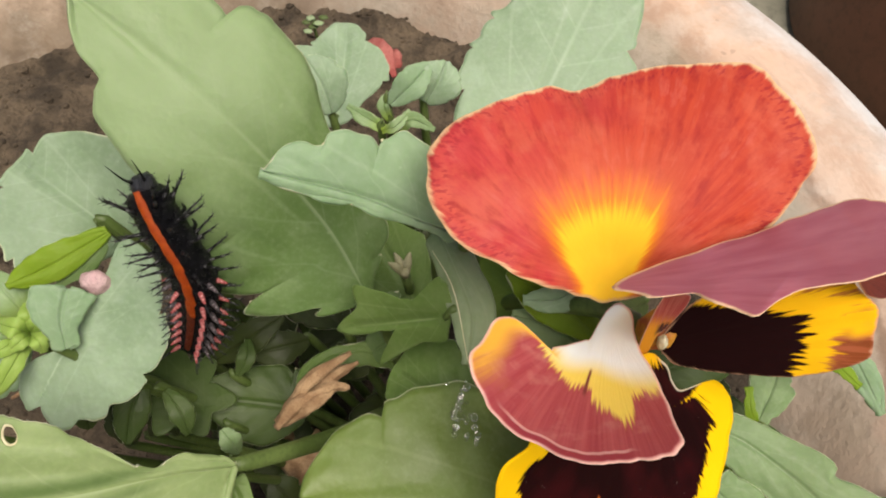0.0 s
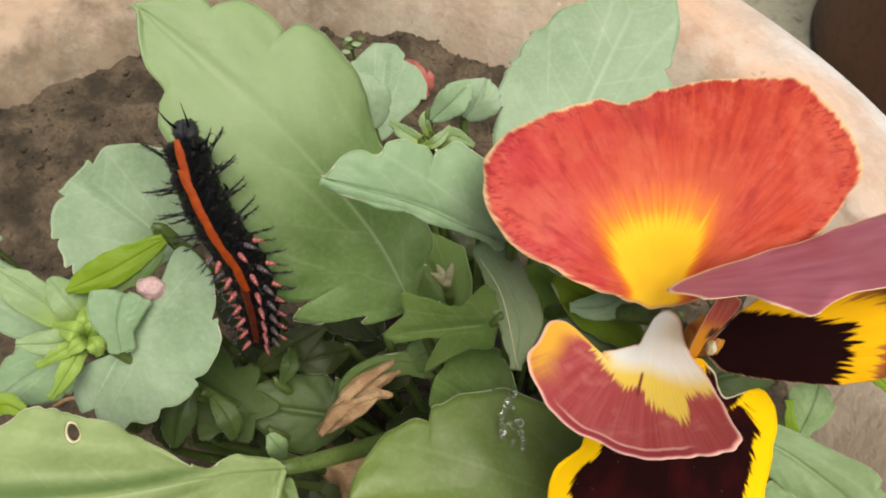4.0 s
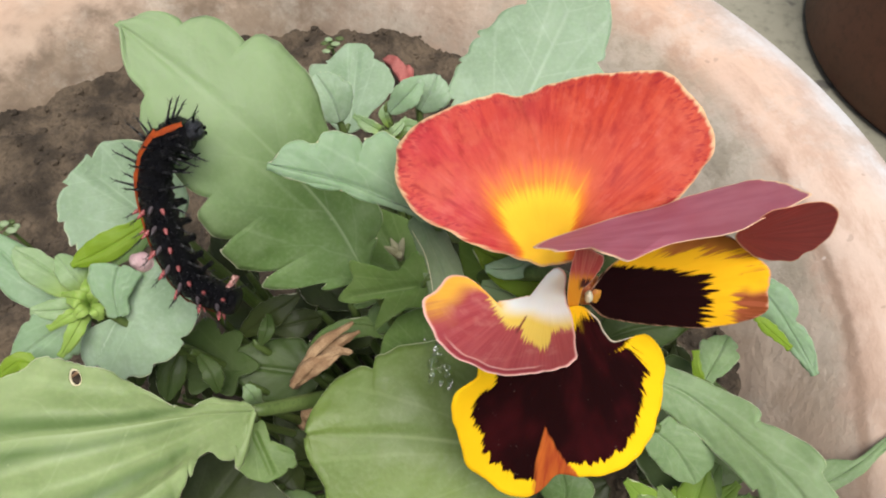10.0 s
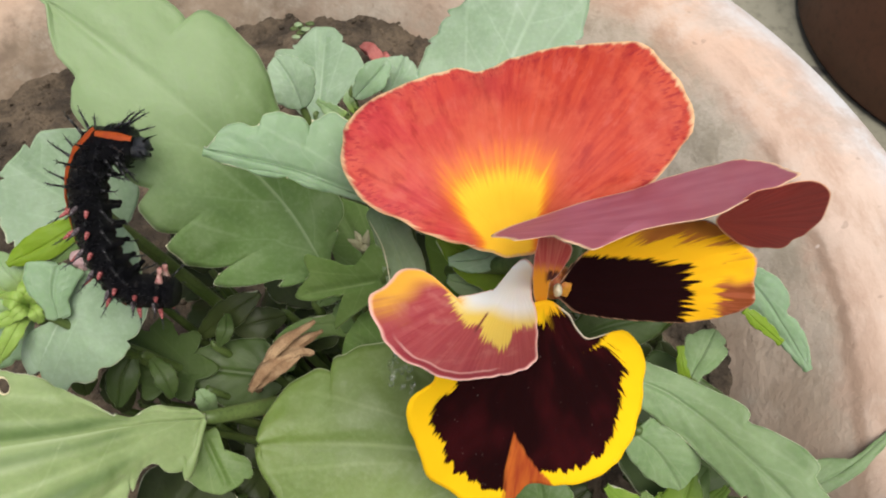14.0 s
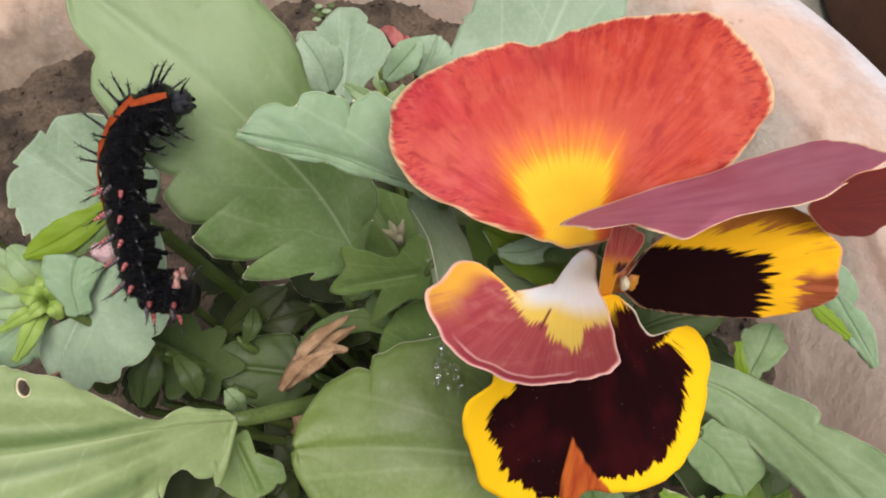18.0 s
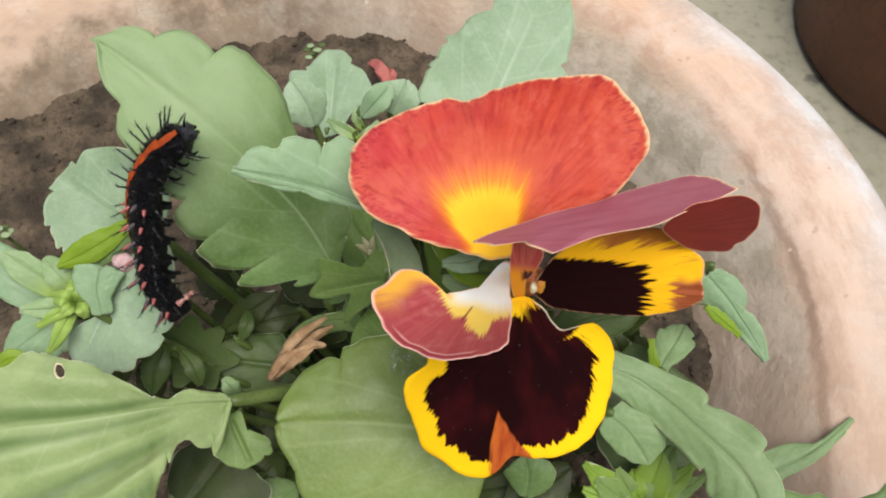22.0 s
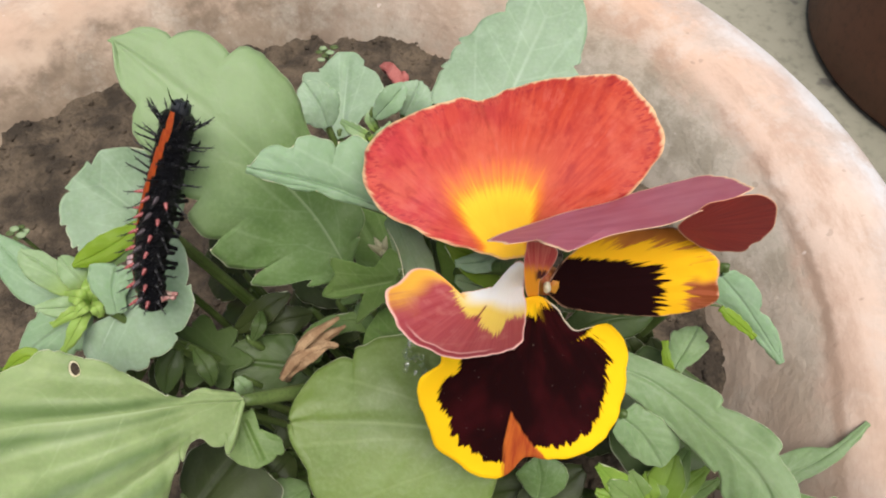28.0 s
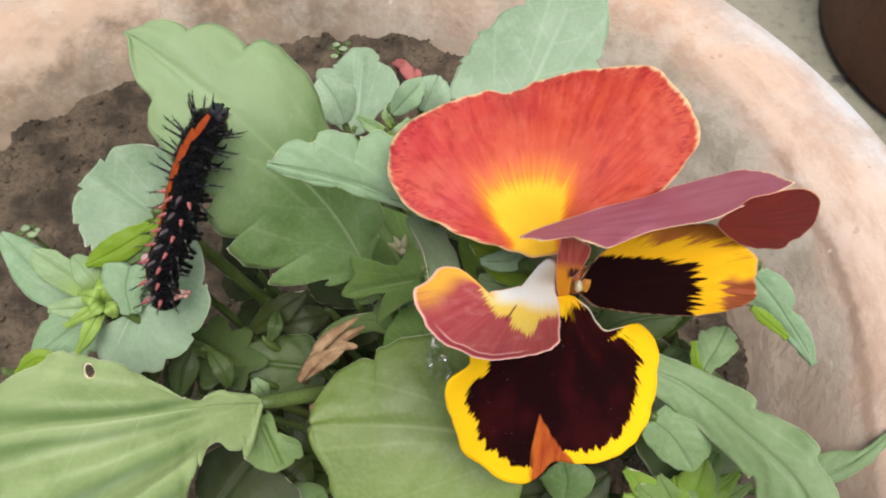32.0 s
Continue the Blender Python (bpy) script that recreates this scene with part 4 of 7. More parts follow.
petal("petal", (0.0960, -0.0344, 0.3132), (-0.281, -0.540, 0.793), [0.0144, 0.0139, 0.0136, 0.0134, 0.0133, 0.0131, 0.0124, 0.0119, 0.0116, 0.0115, 0.0115, 0.0117, 0.0115, 0.0116, 0.0120, 0.0136, 0.0163, 0.0183, 0.0217, 0.0238, 0.0196, 0.0166, 0.0125, 0.0114, 0.0107, 0.0104, 0.0102, 0.0102, 0.0104, 0.0108, 0.0114, 0.0122, 0.0108, 0.0099, 0.0097, 0.0101, 0.0110, 0.0126, 0.0151, 0.0163, 0.0169, 0.0180, 0.0202, 0.0212, 0.0190, 0.0172, 0.0160, 0.0153], (-0.0205, 0.0003), (M_MAUVE, M_DARKRED), "folded petal showing its dusty mauve underside", lean=(-0.62, -3.16), bend=(-12.5, 0.2, 6.2), oval=(0.17, 0.24), ruffle=0.0014)
petal("petal_tip", (0.1119, -0.0334, 0.3079), (-0.385, -0.507, 0.771), [0.0060, 0.0064, 0.0061, 0.0055, 0.0047, 0.0041, 0.0037, 0.0035, 0.0035, 0.0036, 0.0038, 0.0040, 0.0043, 0.0049, 0.0057, 0.0069, 0.0066, 0.0062, 0.0060, 0.0055, 0.0052, 0.0048, 0.0047, 0.0047, 0.0045, 0.0040, 0.0040, 0.0043, 0.0044, 0.0047, 0.0052, 0.0055], (-0.0066, 0.0011), (M_DARKRED, M_MAUVE), "dark red inner face of the folded petal", lean=(-0.57, 2.48), bend=(0.9, -0.5, -0.0), oval=(0.00, 1.00), ruffle=0.0003)
petal("petal_claw", (0.0830, -0.0384, 0.3055), (-0.132, -0.501, 0.855), [0.0035, 0.0036, 0.0041, 0.0047, 0.0044, 0.0045, 0.0047, 0.0051, 0.0056, 0.0063, 0.0069, 0.0084, 0.0064, 0.0034, 0.0028, 0.0030, 0.0035, 0.0045, 0.0061, 0.0085, 0.0061, 0.0047, 0.0040, 0.0037], (-0.0013, -0.0055), (M_CLAW, M_MAUVE), "narrow orange and yellow claw of the folded petal", lean=(-1.21, 1.68), bend=(-0.0, -0.3, -0.0), oval=(1.37, 0.35), ruffle=0.0002)
# ---- the leaves ----
broad_leaf((0.0341, 0.0530, 0.2480), (0.175, -0.691, 0.701), [0.0104, 0.0107, 0.0111, 0.0108, 0.0108, 0.0106, 0.0101, 0.0102, 0.0111, 0.0121, 0.0122, 0.0121, 0.0122, 0.0114, 0.0108, 0.0104, 0.0103, 0.0115, 0.0138, 0.0136, 0.0124, 0.0116, 0.0111, 0.0109, 0.0108, 0.0111, 0.0116, 0.0122, 0.0126, 0.0135, 0.0126, 0.0118, 0.0106, 0.0092, 0.0084, 0.0080, 0.0080, 0.0083, 0.0087, 0.0094], (-0.0001, -0.0117), (-0.0005, 0.0123), "pale scalloped leaf near the soil", lean=(0.36, -0.35), teeth=[(2.58, 1), (1.16, -1), (6.26, -1)], mat=M_LEAF_MINT)
broad_leaf((0.0809, 0.0376, 0.2702), (-0.114, -0.690, 0.715), [0.0174, 0.0188, 0.0206, 0.0222, 0.0238, 0.0250, 0.0246, 0.0232, 0.0213, 0.0192, 0.0174, 0.0155, 0.0148, 0.0146, 0.0144, 0.0136, 0.0135, 0.0146, 0.0153, 0.0154, 0.0154, 0.0180, 0.0184, 0.0200, 0.0207, 0.0231, 0.0250, 0.0256, 0.0264, 0.0243, 0.0230, 0.0222, 0.0218, 0.0220, 0.0226, 0.0215, 0.0202, 0.0195, 0.0192, 0.0184, 0.0180, 0.0179, 0.0184, 0.0171], (-0.0085, -0.0197), (0.0150, 0.0194), "tall blue-green scalloped leaf behind the flower", lean=(-0.13, -0.32), teeth=[(3.41, 1), (2.94, 1), (2.48, 1), (1.53, 1), (6.22, -1)], mat=M_LEAF_MINT)
broad_leaf((-0.0058, -0.0052, 0.2772), (0.419, -0.502, 0.756), [0.0136, 0.0140, 0.0143, 0.0139, 0.0139, 0.0142, 0.0139, 0.0138, 0.0141, 0.0135, 0.0131, 0.0126, 0.0122, 0.0120, 0.0108, 0.0102, 0.0098, 0.0096, 0.0097, 0.0097, 0.0099, 0.0102, 0.0105, 0.0107, 0.0109, 0.0113, 0.0114, 0.0122, 0.0132, 0.0135, 0.0125, 0.0119, 0.0114, 0.0111, 0.0111, 0.0113, 0.0116, 0.0120, 0.0128, 0.0135], (0.0121, -0.0041), (-0.0081, 0.0055), "grey-green leaf below the caterpillar", lean=(-0.24, -0.07), teeth=[(2.31, -1), (3.08, 1), (3.82, 1), (4.26, 1)], mat=M_LEAF_MINT)
broad_leaf((0.0051, -0.0293, 0.2706), (0.411, -0.334, 0.848), [0.0074, 0.0077, 0.0082, 0.0086, 0.0091, 0.0093, 0.0095, 0.0100, 0.0115, 0.0130, 0.0149, 0.0163, 0.0176, 0.0178, 0.0129, 0.0105, 0.0091, 0.0083, 0.0077, 0.0073, 0.0069, 0.0067, 0.0066, 0.0066, 0.0072, 0.0086, 0.0116, 0.0134, 0.0144, 0.0150, 0.0149, 0.0144, 0.0144, 0.0147, 0.0134, 0.0117, 0.0113, 0.0103, 0.0087, 0.0084, 0.0083, 0.0080, 0.0078, 0.0074, 0.0071, 0.0065, 0.0069, 0.0072], (-0.0064, 0.0007), (-0.0019, 0.0183), "rounded blue-green leaf that the caterpillar grips", lean=(0.50, 0.42), teeth=[(5.84, 1), (4.91, 1), (4.49, 1), (4.01, 1), (0.89, 1)], mat=M_LEAF_MINT, bend=(-6.0, -6.0, 4.0))
broad_leaf((0.0526, -0.0273, 0.2807), (0.051, -0.413, 0.909), [0.0069, 0.0070, 0.0071, 0.0072, 0.0073, 0.0074, 0.0077, 0.0075, 0.0073, 0.0041, 0.0030, 0.0028, 0.0028, 0.0027, 0.0027, 0.0027, 0.0028, 0.0031, 0.0034, 0.0039, 0.0046, 0.0054, 0.0066, 0.0087, 0.0088, 0.0080, 0.0074, 0.0077, 0.0086, 0.0099, 0.0108, 0.0090, 0.0067, 0.0043, 0.0036, 0.0031, 0.0029, 0.0027, 0.0085, 0.0078, 0.0068, 0.0061, 0.0056, 0.0053, 0.0050, 0.0049, 0.0048, 0.0048, 0.0048, 0.0052, 0.0059, 0.0069, 0.0074, 0.0071, 0.0069, 0.0069], (0.0070, 0.0002), (-0.0110, -0.0022), "deeply lobed green stipule leaf with pale edges", lean=(0.62, 0.89), teeth=[(0.99, 1)], mat=M_LEAF_LOBED, bend=(8.0, -10.0, 0.0))
broad_leaf((0.0570, -0.0326, 0.2690), (0.010, -0.337, 0.941), [0.0062, 0.0060, 0.0060, 0.0060, 0.0063, 0.0069, 0.0064, 0.0062, 0.0062, 0.0060, 0.0060, 0.0063, 0.0063, 0.0064, 0.0069, 0.0074, 0.0079, 0.0085, 0.0075, 0.0069, 0.0067, 0.0068, 0.0069, 0.0068, 0.0071, 0.0077, 0.0080, 0.0074, 0.0072, 0.0068], (0.0042, -0.0058), (-0.0067, 0.0013), "crinkled wet green leaf between the stalks", lean=(0.35, -0.06), teeth=[], mat=M_LEAF_LOBED, bend=(-12.0, -12.0, 0.0))
broad_leaf((0.0727, -0.0212, 0.2721), (-0.120, -0.426, 0.897), [0.0071, 0.0064, 0.0059, 0.0052, 0.0049, 0.0048, 0.0050, 0.0053, 0.0061, 0.0076, 0.0105, 0.0110, 0.0096, 0.0080, 0.0072, 0.0068, 0.0067, 0.0065, 0.0065, 0.0069, 0.0071, 0.0070, 0.0073, 0.0079, 0.0084, 0.0090, 0.0101, 0.0094, 0.0089, 0.0082], (0.0072, -0.0061), (-0.0072, 0.0081), "yellow-green leaf in the shade behind the flower", lean=(-0.19, -0.07), teeth=[], mat=M_LEAF_OLIVE, bend=(-8.0, -8.0, 0.0))
broad_leaf((0.0493, -0.0054, 0.2570), (0.064, -0.477, 0.877), [0.0070, 0.0067, 0.0068, 0.0072, 0.0079, 0.0076, 0.0076, 0.0080, 0.0086, 0.0098, 0.0114, 0.0116, 0.0099, 0.0089, 0.0078, 0.0070, 0.0066, 0.0065, 0.0066, 0.0066, 0.0070, 0.0077, 0.0084, 0.0092, 0.0101, 0.0101, 0.0103, 0.0087, 0.0078, 0.0073], (0.0047, -0.0081), (-0.0061, 0.0090), "dark green leaf behind the dried calyx", lean=(0.40, -0.15), teeth=[], mat=M_LEAF_LOBED)
broad_leaf((0.1134, -0.0422, 0.2424), (-0.266, -0.289, 0.920), [0.0126, 0.0123, 0.0125, 0.0119, 0.0117, 0.0121, 0.0131, 0.0149, 0.0167, 0.0153, 0.0147, 0.0131, 0.0122, 0.0119, 0.0119, 0.0118, 0.0122, 0.0130, 0.0131, 0.0139, 0.0141, 0.0135, 0.0135, 0.0134, 0.0131, 0.0135, 0.0137, 0.0132, 0.0133, 0.0136], (-0.0075, 0.0126), (0.0085, -0.0111), "leaf low beside the lower petal, green darkened for shade", lean=(-0.46, -0.08), teeth=[], mat=M_LEAF_SHADE)
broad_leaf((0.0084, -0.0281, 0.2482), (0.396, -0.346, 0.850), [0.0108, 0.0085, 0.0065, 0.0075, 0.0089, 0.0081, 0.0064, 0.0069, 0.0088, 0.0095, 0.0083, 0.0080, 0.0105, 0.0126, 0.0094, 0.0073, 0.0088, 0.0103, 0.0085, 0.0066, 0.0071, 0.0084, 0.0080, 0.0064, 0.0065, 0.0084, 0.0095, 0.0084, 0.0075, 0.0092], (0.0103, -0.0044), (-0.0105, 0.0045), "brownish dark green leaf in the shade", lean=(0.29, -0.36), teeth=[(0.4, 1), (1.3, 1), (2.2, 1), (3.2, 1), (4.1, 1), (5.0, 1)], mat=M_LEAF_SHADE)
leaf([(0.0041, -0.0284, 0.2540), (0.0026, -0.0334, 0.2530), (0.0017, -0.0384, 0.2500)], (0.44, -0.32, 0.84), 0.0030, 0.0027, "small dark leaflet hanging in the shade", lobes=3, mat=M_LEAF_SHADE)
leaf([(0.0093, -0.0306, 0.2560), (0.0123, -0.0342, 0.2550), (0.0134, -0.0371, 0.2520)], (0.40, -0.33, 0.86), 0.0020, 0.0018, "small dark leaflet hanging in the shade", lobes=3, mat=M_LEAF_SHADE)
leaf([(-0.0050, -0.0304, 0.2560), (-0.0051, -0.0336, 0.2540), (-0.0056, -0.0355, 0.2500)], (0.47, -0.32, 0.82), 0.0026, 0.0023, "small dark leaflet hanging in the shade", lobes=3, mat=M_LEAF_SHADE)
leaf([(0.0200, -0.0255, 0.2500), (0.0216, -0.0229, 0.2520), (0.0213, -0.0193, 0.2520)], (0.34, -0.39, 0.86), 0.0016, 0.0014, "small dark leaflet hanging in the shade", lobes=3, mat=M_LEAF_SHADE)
broad_leaf((0.0159, -0.0561, 0.2412), (0.363, -0.192, 0.912), [0.0124, 0.0100, 0.0087, 0.0078, 0.0073, 0.0072, 0.0075, 0.0080, 0.0082, 0.0088, 0.0100, 0.0103, 0.0109, 0.0106, 0.0100, 0.0099, 0.0095, 0.0085, 0.0081, 0.0079, 0.0082, 0.0083, 0.0079, 0.0079, 0.0083, 0.0092, 0.0107, 0.0124, 0.0123, 0.0127], (-0.0068, -0.0081), (0.0023, 0.0074), "leaf under the large pale leaf, green darkened for shade", lean=(0.31, 0.02), teeth=[], mat=M_LEAF_DEEP_SHADE)
broad_leaf((0.0272, -0.0522, 0.2594), (0.335, -0.242, 0.910), [0.0061, 0.0058, 0.0051, 0.0042, 0.0036, 0.0033, 0.0031, 0.0030, 0.0035, 0.0047, 0.0065, 0.0062, 0.0062, 0.0056, 0.0051, 0.0048, 0.0046, 0.0046, 0.0048, 0.0049, 0.0051, 0.0054, 0.0050, 0.0048, 0.0048, 0.0048, 0.0047, 0.0048, 0.0050, 0.0052, 0.0051, 0.0052, 0.0054, 0.0056, 0.0059, 0.0066], (-0.0031, 0.0052), (0.0031, -0.0044), "small deeply lobed leaf", lean=(0.14, 0.15), teeth=[(1.17, 1), (5.95, -1)], mat=M_LEAF_LOBED)
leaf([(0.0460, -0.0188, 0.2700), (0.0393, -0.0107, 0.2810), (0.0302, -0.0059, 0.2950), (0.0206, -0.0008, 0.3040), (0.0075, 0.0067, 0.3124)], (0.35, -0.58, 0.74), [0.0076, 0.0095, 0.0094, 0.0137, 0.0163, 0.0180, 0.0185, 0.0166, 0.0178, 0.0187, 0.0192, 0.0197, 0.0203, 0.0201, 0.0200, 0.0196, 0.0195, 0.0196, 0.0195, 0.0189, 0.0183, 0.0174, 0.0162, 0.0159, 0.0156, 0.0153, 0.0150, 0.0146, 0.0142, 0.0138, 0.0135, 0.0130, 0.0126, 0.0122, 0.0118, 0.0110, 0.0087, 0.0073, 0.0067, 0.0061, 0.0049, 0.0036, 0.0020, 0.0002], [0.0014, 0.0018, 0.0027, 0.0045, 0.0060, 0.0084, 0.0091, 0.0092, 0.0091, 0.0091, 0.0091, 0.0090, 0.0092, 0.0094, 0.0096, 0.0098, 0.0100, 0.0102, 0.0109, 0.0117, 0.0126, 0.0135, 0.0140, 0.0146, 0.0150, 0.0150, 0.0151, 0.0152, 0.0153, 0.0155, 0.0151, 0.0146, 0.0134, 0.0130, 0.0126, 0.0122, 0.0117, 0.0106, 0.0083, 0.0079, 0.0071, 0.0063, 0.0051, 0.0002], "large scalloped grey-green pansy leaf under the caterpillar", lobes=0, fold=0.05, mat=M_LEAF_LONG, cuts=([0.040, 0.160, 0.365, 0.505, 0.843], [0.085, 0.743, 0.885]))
leaf([(0.0601, -0.0206, 0.2940), (0.0552, -0.0212, 0.2980), (0.0492, -0.0208, 0.3020), (0.0427, -0.0211, 0.3060), (0.0364, -0.0209, 0.3085)], (0.18, -0.59, 0.78), [0.0015, 0.0012, 0.0007, 0.0005, 0.0007, 0.0008, 0.0010, 0.0011, 0.0012, 0.0014, 0.0012, 0.0011, 0.0013, 0.0014, 0.0015, 0.0014, 0.0014, 0.0013, 0.0008, 0.0002], [0.0087, 0.0087, 0.0087, 0.0088, 0.0089, 0.0091, 0.0093, 0.0095, 0.0098, 0.0099, 0.0078, 0.0083, 0.0078, 0.0076, 0.0068, 0.0052, 0.0049, 0.0041, 0.0027, 0.0002], "scalloped grey-green leaf beside the red petal", lobes=0, mat=M_LEAF_BLUE, cuts=([0.580], [0.537, 0.758]))
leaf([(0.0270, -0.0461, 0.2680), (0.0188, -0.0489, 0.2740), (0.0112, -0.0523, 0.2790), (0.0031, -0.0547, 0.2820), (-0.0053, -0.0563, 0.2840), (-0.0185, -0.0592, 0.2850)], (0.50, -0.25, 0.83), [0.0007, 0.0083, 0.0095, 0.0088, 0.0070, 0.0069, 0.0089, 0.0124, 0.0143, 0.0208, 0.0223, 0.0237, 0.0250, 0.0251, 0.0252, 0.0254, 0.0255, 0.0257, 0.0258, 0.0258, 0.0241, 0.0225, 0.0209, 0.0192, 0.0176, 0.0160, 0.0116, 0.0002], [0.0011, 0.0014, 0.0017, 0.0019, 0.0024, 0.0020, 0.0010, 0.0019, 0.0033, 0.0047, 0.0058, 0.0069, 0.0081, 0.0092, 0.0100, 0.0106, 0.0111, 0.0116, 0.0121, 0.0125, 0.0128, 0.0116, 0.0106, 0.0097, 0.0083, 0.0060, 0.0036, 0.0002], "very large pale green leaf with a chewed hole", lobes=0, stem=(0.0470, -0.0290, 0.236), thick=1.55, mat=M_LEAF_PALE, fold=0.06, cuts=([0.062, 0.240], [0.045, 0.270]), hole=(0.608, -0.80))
leaf([(0.0578, -0.0169, 0.2880), (0.0604, -0.0232, 0.2880), (0.0626, -0.0301, 0.2870), (0.0618, -0.0368, 0.2860)], (-0.02, -0.44, 0.90), [0.0029, 0.0029, 0.0029, 0.0029, 0.0030, 0.0030, 0.0031, 0.0033, 0.0034, 0.0034, 0.0032, 0.0026, 0.0019, 0.0012, 0.0007, 0.0002], [0.0024, 0.0023, 0.0023, 0.0023, 0.0025, 0.0026, 0.0028, 0.0029, 0.0030, 0.0028, 0.0026, 0.0024, 0.0022, 0.0016, 0.0009, 0.0002], "dull grey-green strap leaf hanging behind the flower", lobes=0, mat=M_LEAF_STRAP, fold=-0.12)
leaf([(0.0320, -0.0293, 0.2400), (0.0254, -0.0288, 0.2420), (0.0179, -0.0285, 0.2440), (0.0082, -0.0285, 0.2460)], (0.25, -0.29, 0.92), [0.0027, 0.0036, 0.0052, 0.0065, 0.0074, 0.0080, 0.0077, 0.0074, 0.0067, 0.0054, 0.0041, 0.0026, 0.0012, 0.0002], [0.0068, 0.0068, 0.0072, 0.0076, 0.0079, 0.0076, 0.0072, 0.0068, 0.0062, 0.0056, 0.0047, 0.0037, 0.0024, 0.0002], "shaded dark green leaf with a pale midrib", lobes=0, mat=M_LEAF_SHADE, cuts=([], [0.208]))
leaf([(0.0316, -0.0292, 0.2460), (0.0337, -0.0248, 0.2500), (0.0387, -0.0221, 0.2520), (0.0446, -0.0213, 0.2510), (0.0489, -0.0234, 0.2480)], (0.13, -0.34, 0.93), [0.0009, 0.0013, 0.0017, 0.0017, 0.0015, 0.0014, 0.0014, 0.0014, 0.0015, 0.0017, 0.0016, 0.0015, 0.0012, 0.0002], [0.0038, 0.0038, 0.0038, 0.0039, 0.0039, 0.0037, 0.0035, 0.0033, 0.0030, 0.0026, 0.0023, 0.0020, 0.0013, 0.0002], "curved green leaf over the dead flower", lobes=0, mat=M_LEAF_LOBED, fold=0.2)
leaf([(0.0983, -0.0396, 0.2680), (0.1057, -0.0419, 0.2660), (0.1113, -0.0463, 0.2655), (0.1174, -0.0539, 0.2670), (0.1223, -0.0608, 0.2680), (0.1242, -0.0680, 0.2680)], (-0.31, -0.27, 0.91), [0.0037, 0.0037, 0.0036, 0.0036, 0.0037, 0.0037, 0.0039, 0.0041, 0.0046, 0.0051, 0.0057, 0.0058, 0.0049, 0.0057, 0.0063, 0.0067, 0.0069, 0.0066, 0.0052, 0.0050, 0.0048, 0.0043, 0.0034, 0.0002], [0.0023, 0.0029, 0.0035, 0.0041, 0.0044, 0.0046, 0.0049, 0.0051, 0.0049, 0.0048, 0.0049, 0.0051, 0.0049, 0.0050, 0.0052, 0.0052, 0.0058, 0.0072, 0.0074, 0.0073, 0.0073, 0.0072, 0.0054, 0.0002], "long drooping grey-green leaf beside the lower petal", lobes=0, mat=M_LEAF_MID, fold=0.06, cuts=([0.505, 0.758], [0.655]))
leaf([(0.1212, -0.0225, 0.2720), (0.1263, -0.0263, 0.2670), (0.1314, -0.0305, 0.2610), (0.1350, -0.0346, 0.2565)], (-0.38, -0.40, 0.84), [0.0026, 0.0030, 0.0035, 0.0039, 0.0038, 0.0036, 0.0029, 0.0019, 0.0023, 0.0022, 0.0022, 0.0020, 0.0018, 0.0013, 0.0008, 0.0002], [0.0045, 0.0045, 0.0043, 0.0039, 0.0036, 0.0032, 0.0029, 0.0027, 0.0024, 0.0021, 0.0018, 0.0016, 0.0013, 0.0010, 0.0006, 0.0002], "pointed leaf at the pot wall", lobes=0, mat=M_LEAF_BLUE, fold=0.04, cuts=([0.422], []))
leaf([(0.1128, -0.0367, 0.2560), (0.1160, -0.0321, 0.2560), (0.1204, -0.0256, 0.2540)], (-0.30, -0.37, 0.88), [0.0011, 0.0011, 0.0014, 0.0019, 0.0023, 0.0027, 0.0031, 0.0035, 0.0038, 0.0041, 0.0038, 0.0029, 0.0020, 0.0002], [0.0017, 0.0017, 0.0017, 0.0017, 0.0020, 0.0024, 0.0028, 0.0031, 0.0034, 0.0036, 0.0038, 0.0026, 0.0024, 0.0002], "small lobed leaf with a folded bright edge", lobes=0, mat=M_LEAF_MID, cuts=([0.768], [0.812]))
leaf([(0.1001, -0.0485, 0.2640), (0.1038, -0.0511, 0.2620), (0.1078, -0.0561, 0.2580)], (-0.24, -0.27, 0.93), [0.0039, 0.0039, 0.0039, 0.0039, 0.0039, 0.0043, 0.0046, 0.0049, 0.0051, 0.0054, 0.0056, 0.0050, 0.0040, 0.0016], [0.0029, 0.0033, 0.0037, 0.0040, 0.0040, 0.0040, 0.0040, 0.0040, 0.0040, 0.0038, 0.0032, 0.0027, 0.0019, 0.0002], "grey-green leaf below the flower", lobes=0, mat=M_LEAF_MID, cuts=([0.985], []))
leaf([(0.1405, -0.0511, 0.2190), (0.1463, -0.0485, 0.2190), (0.1559, -0.0439, 0.2190), (0.1672, -0.0361, 0.2200)], (-0.42, -0.23, 0.88), [0.0050, 0.0050, 0.0050, 0.0050, 0.0049, 0.0048, 0.0046, 0.0042, 0.0033, 0.0016, 0.0007, 0.0005, 0.0003, 0.0002], [0.0027, 0.0026, 0.0025, 0.0024, 0.0023, 0.0022, 0.0022, 0.0023, 0.0023, 0.0022, 0.0020, 0.0017, 0.0014, 0.0002], "narrow leaf leaning on the pot wall", lobes=0, mat=M_LEAF_MID, cuts=([0.693], []))
leaf([(0.0476, 0.0230, 0.2620), (0.0429, 0.0243, 0.2650), (0.0388, 0.0265, 0.2660)], (0.10, -0.64, 0.76), 0.0016, 0.0013, "curled yellow-green leaf of a rosette", lobes=2, mat=M_LEAF_SHOOT, fold=0.35, group="leaves of the rosette")
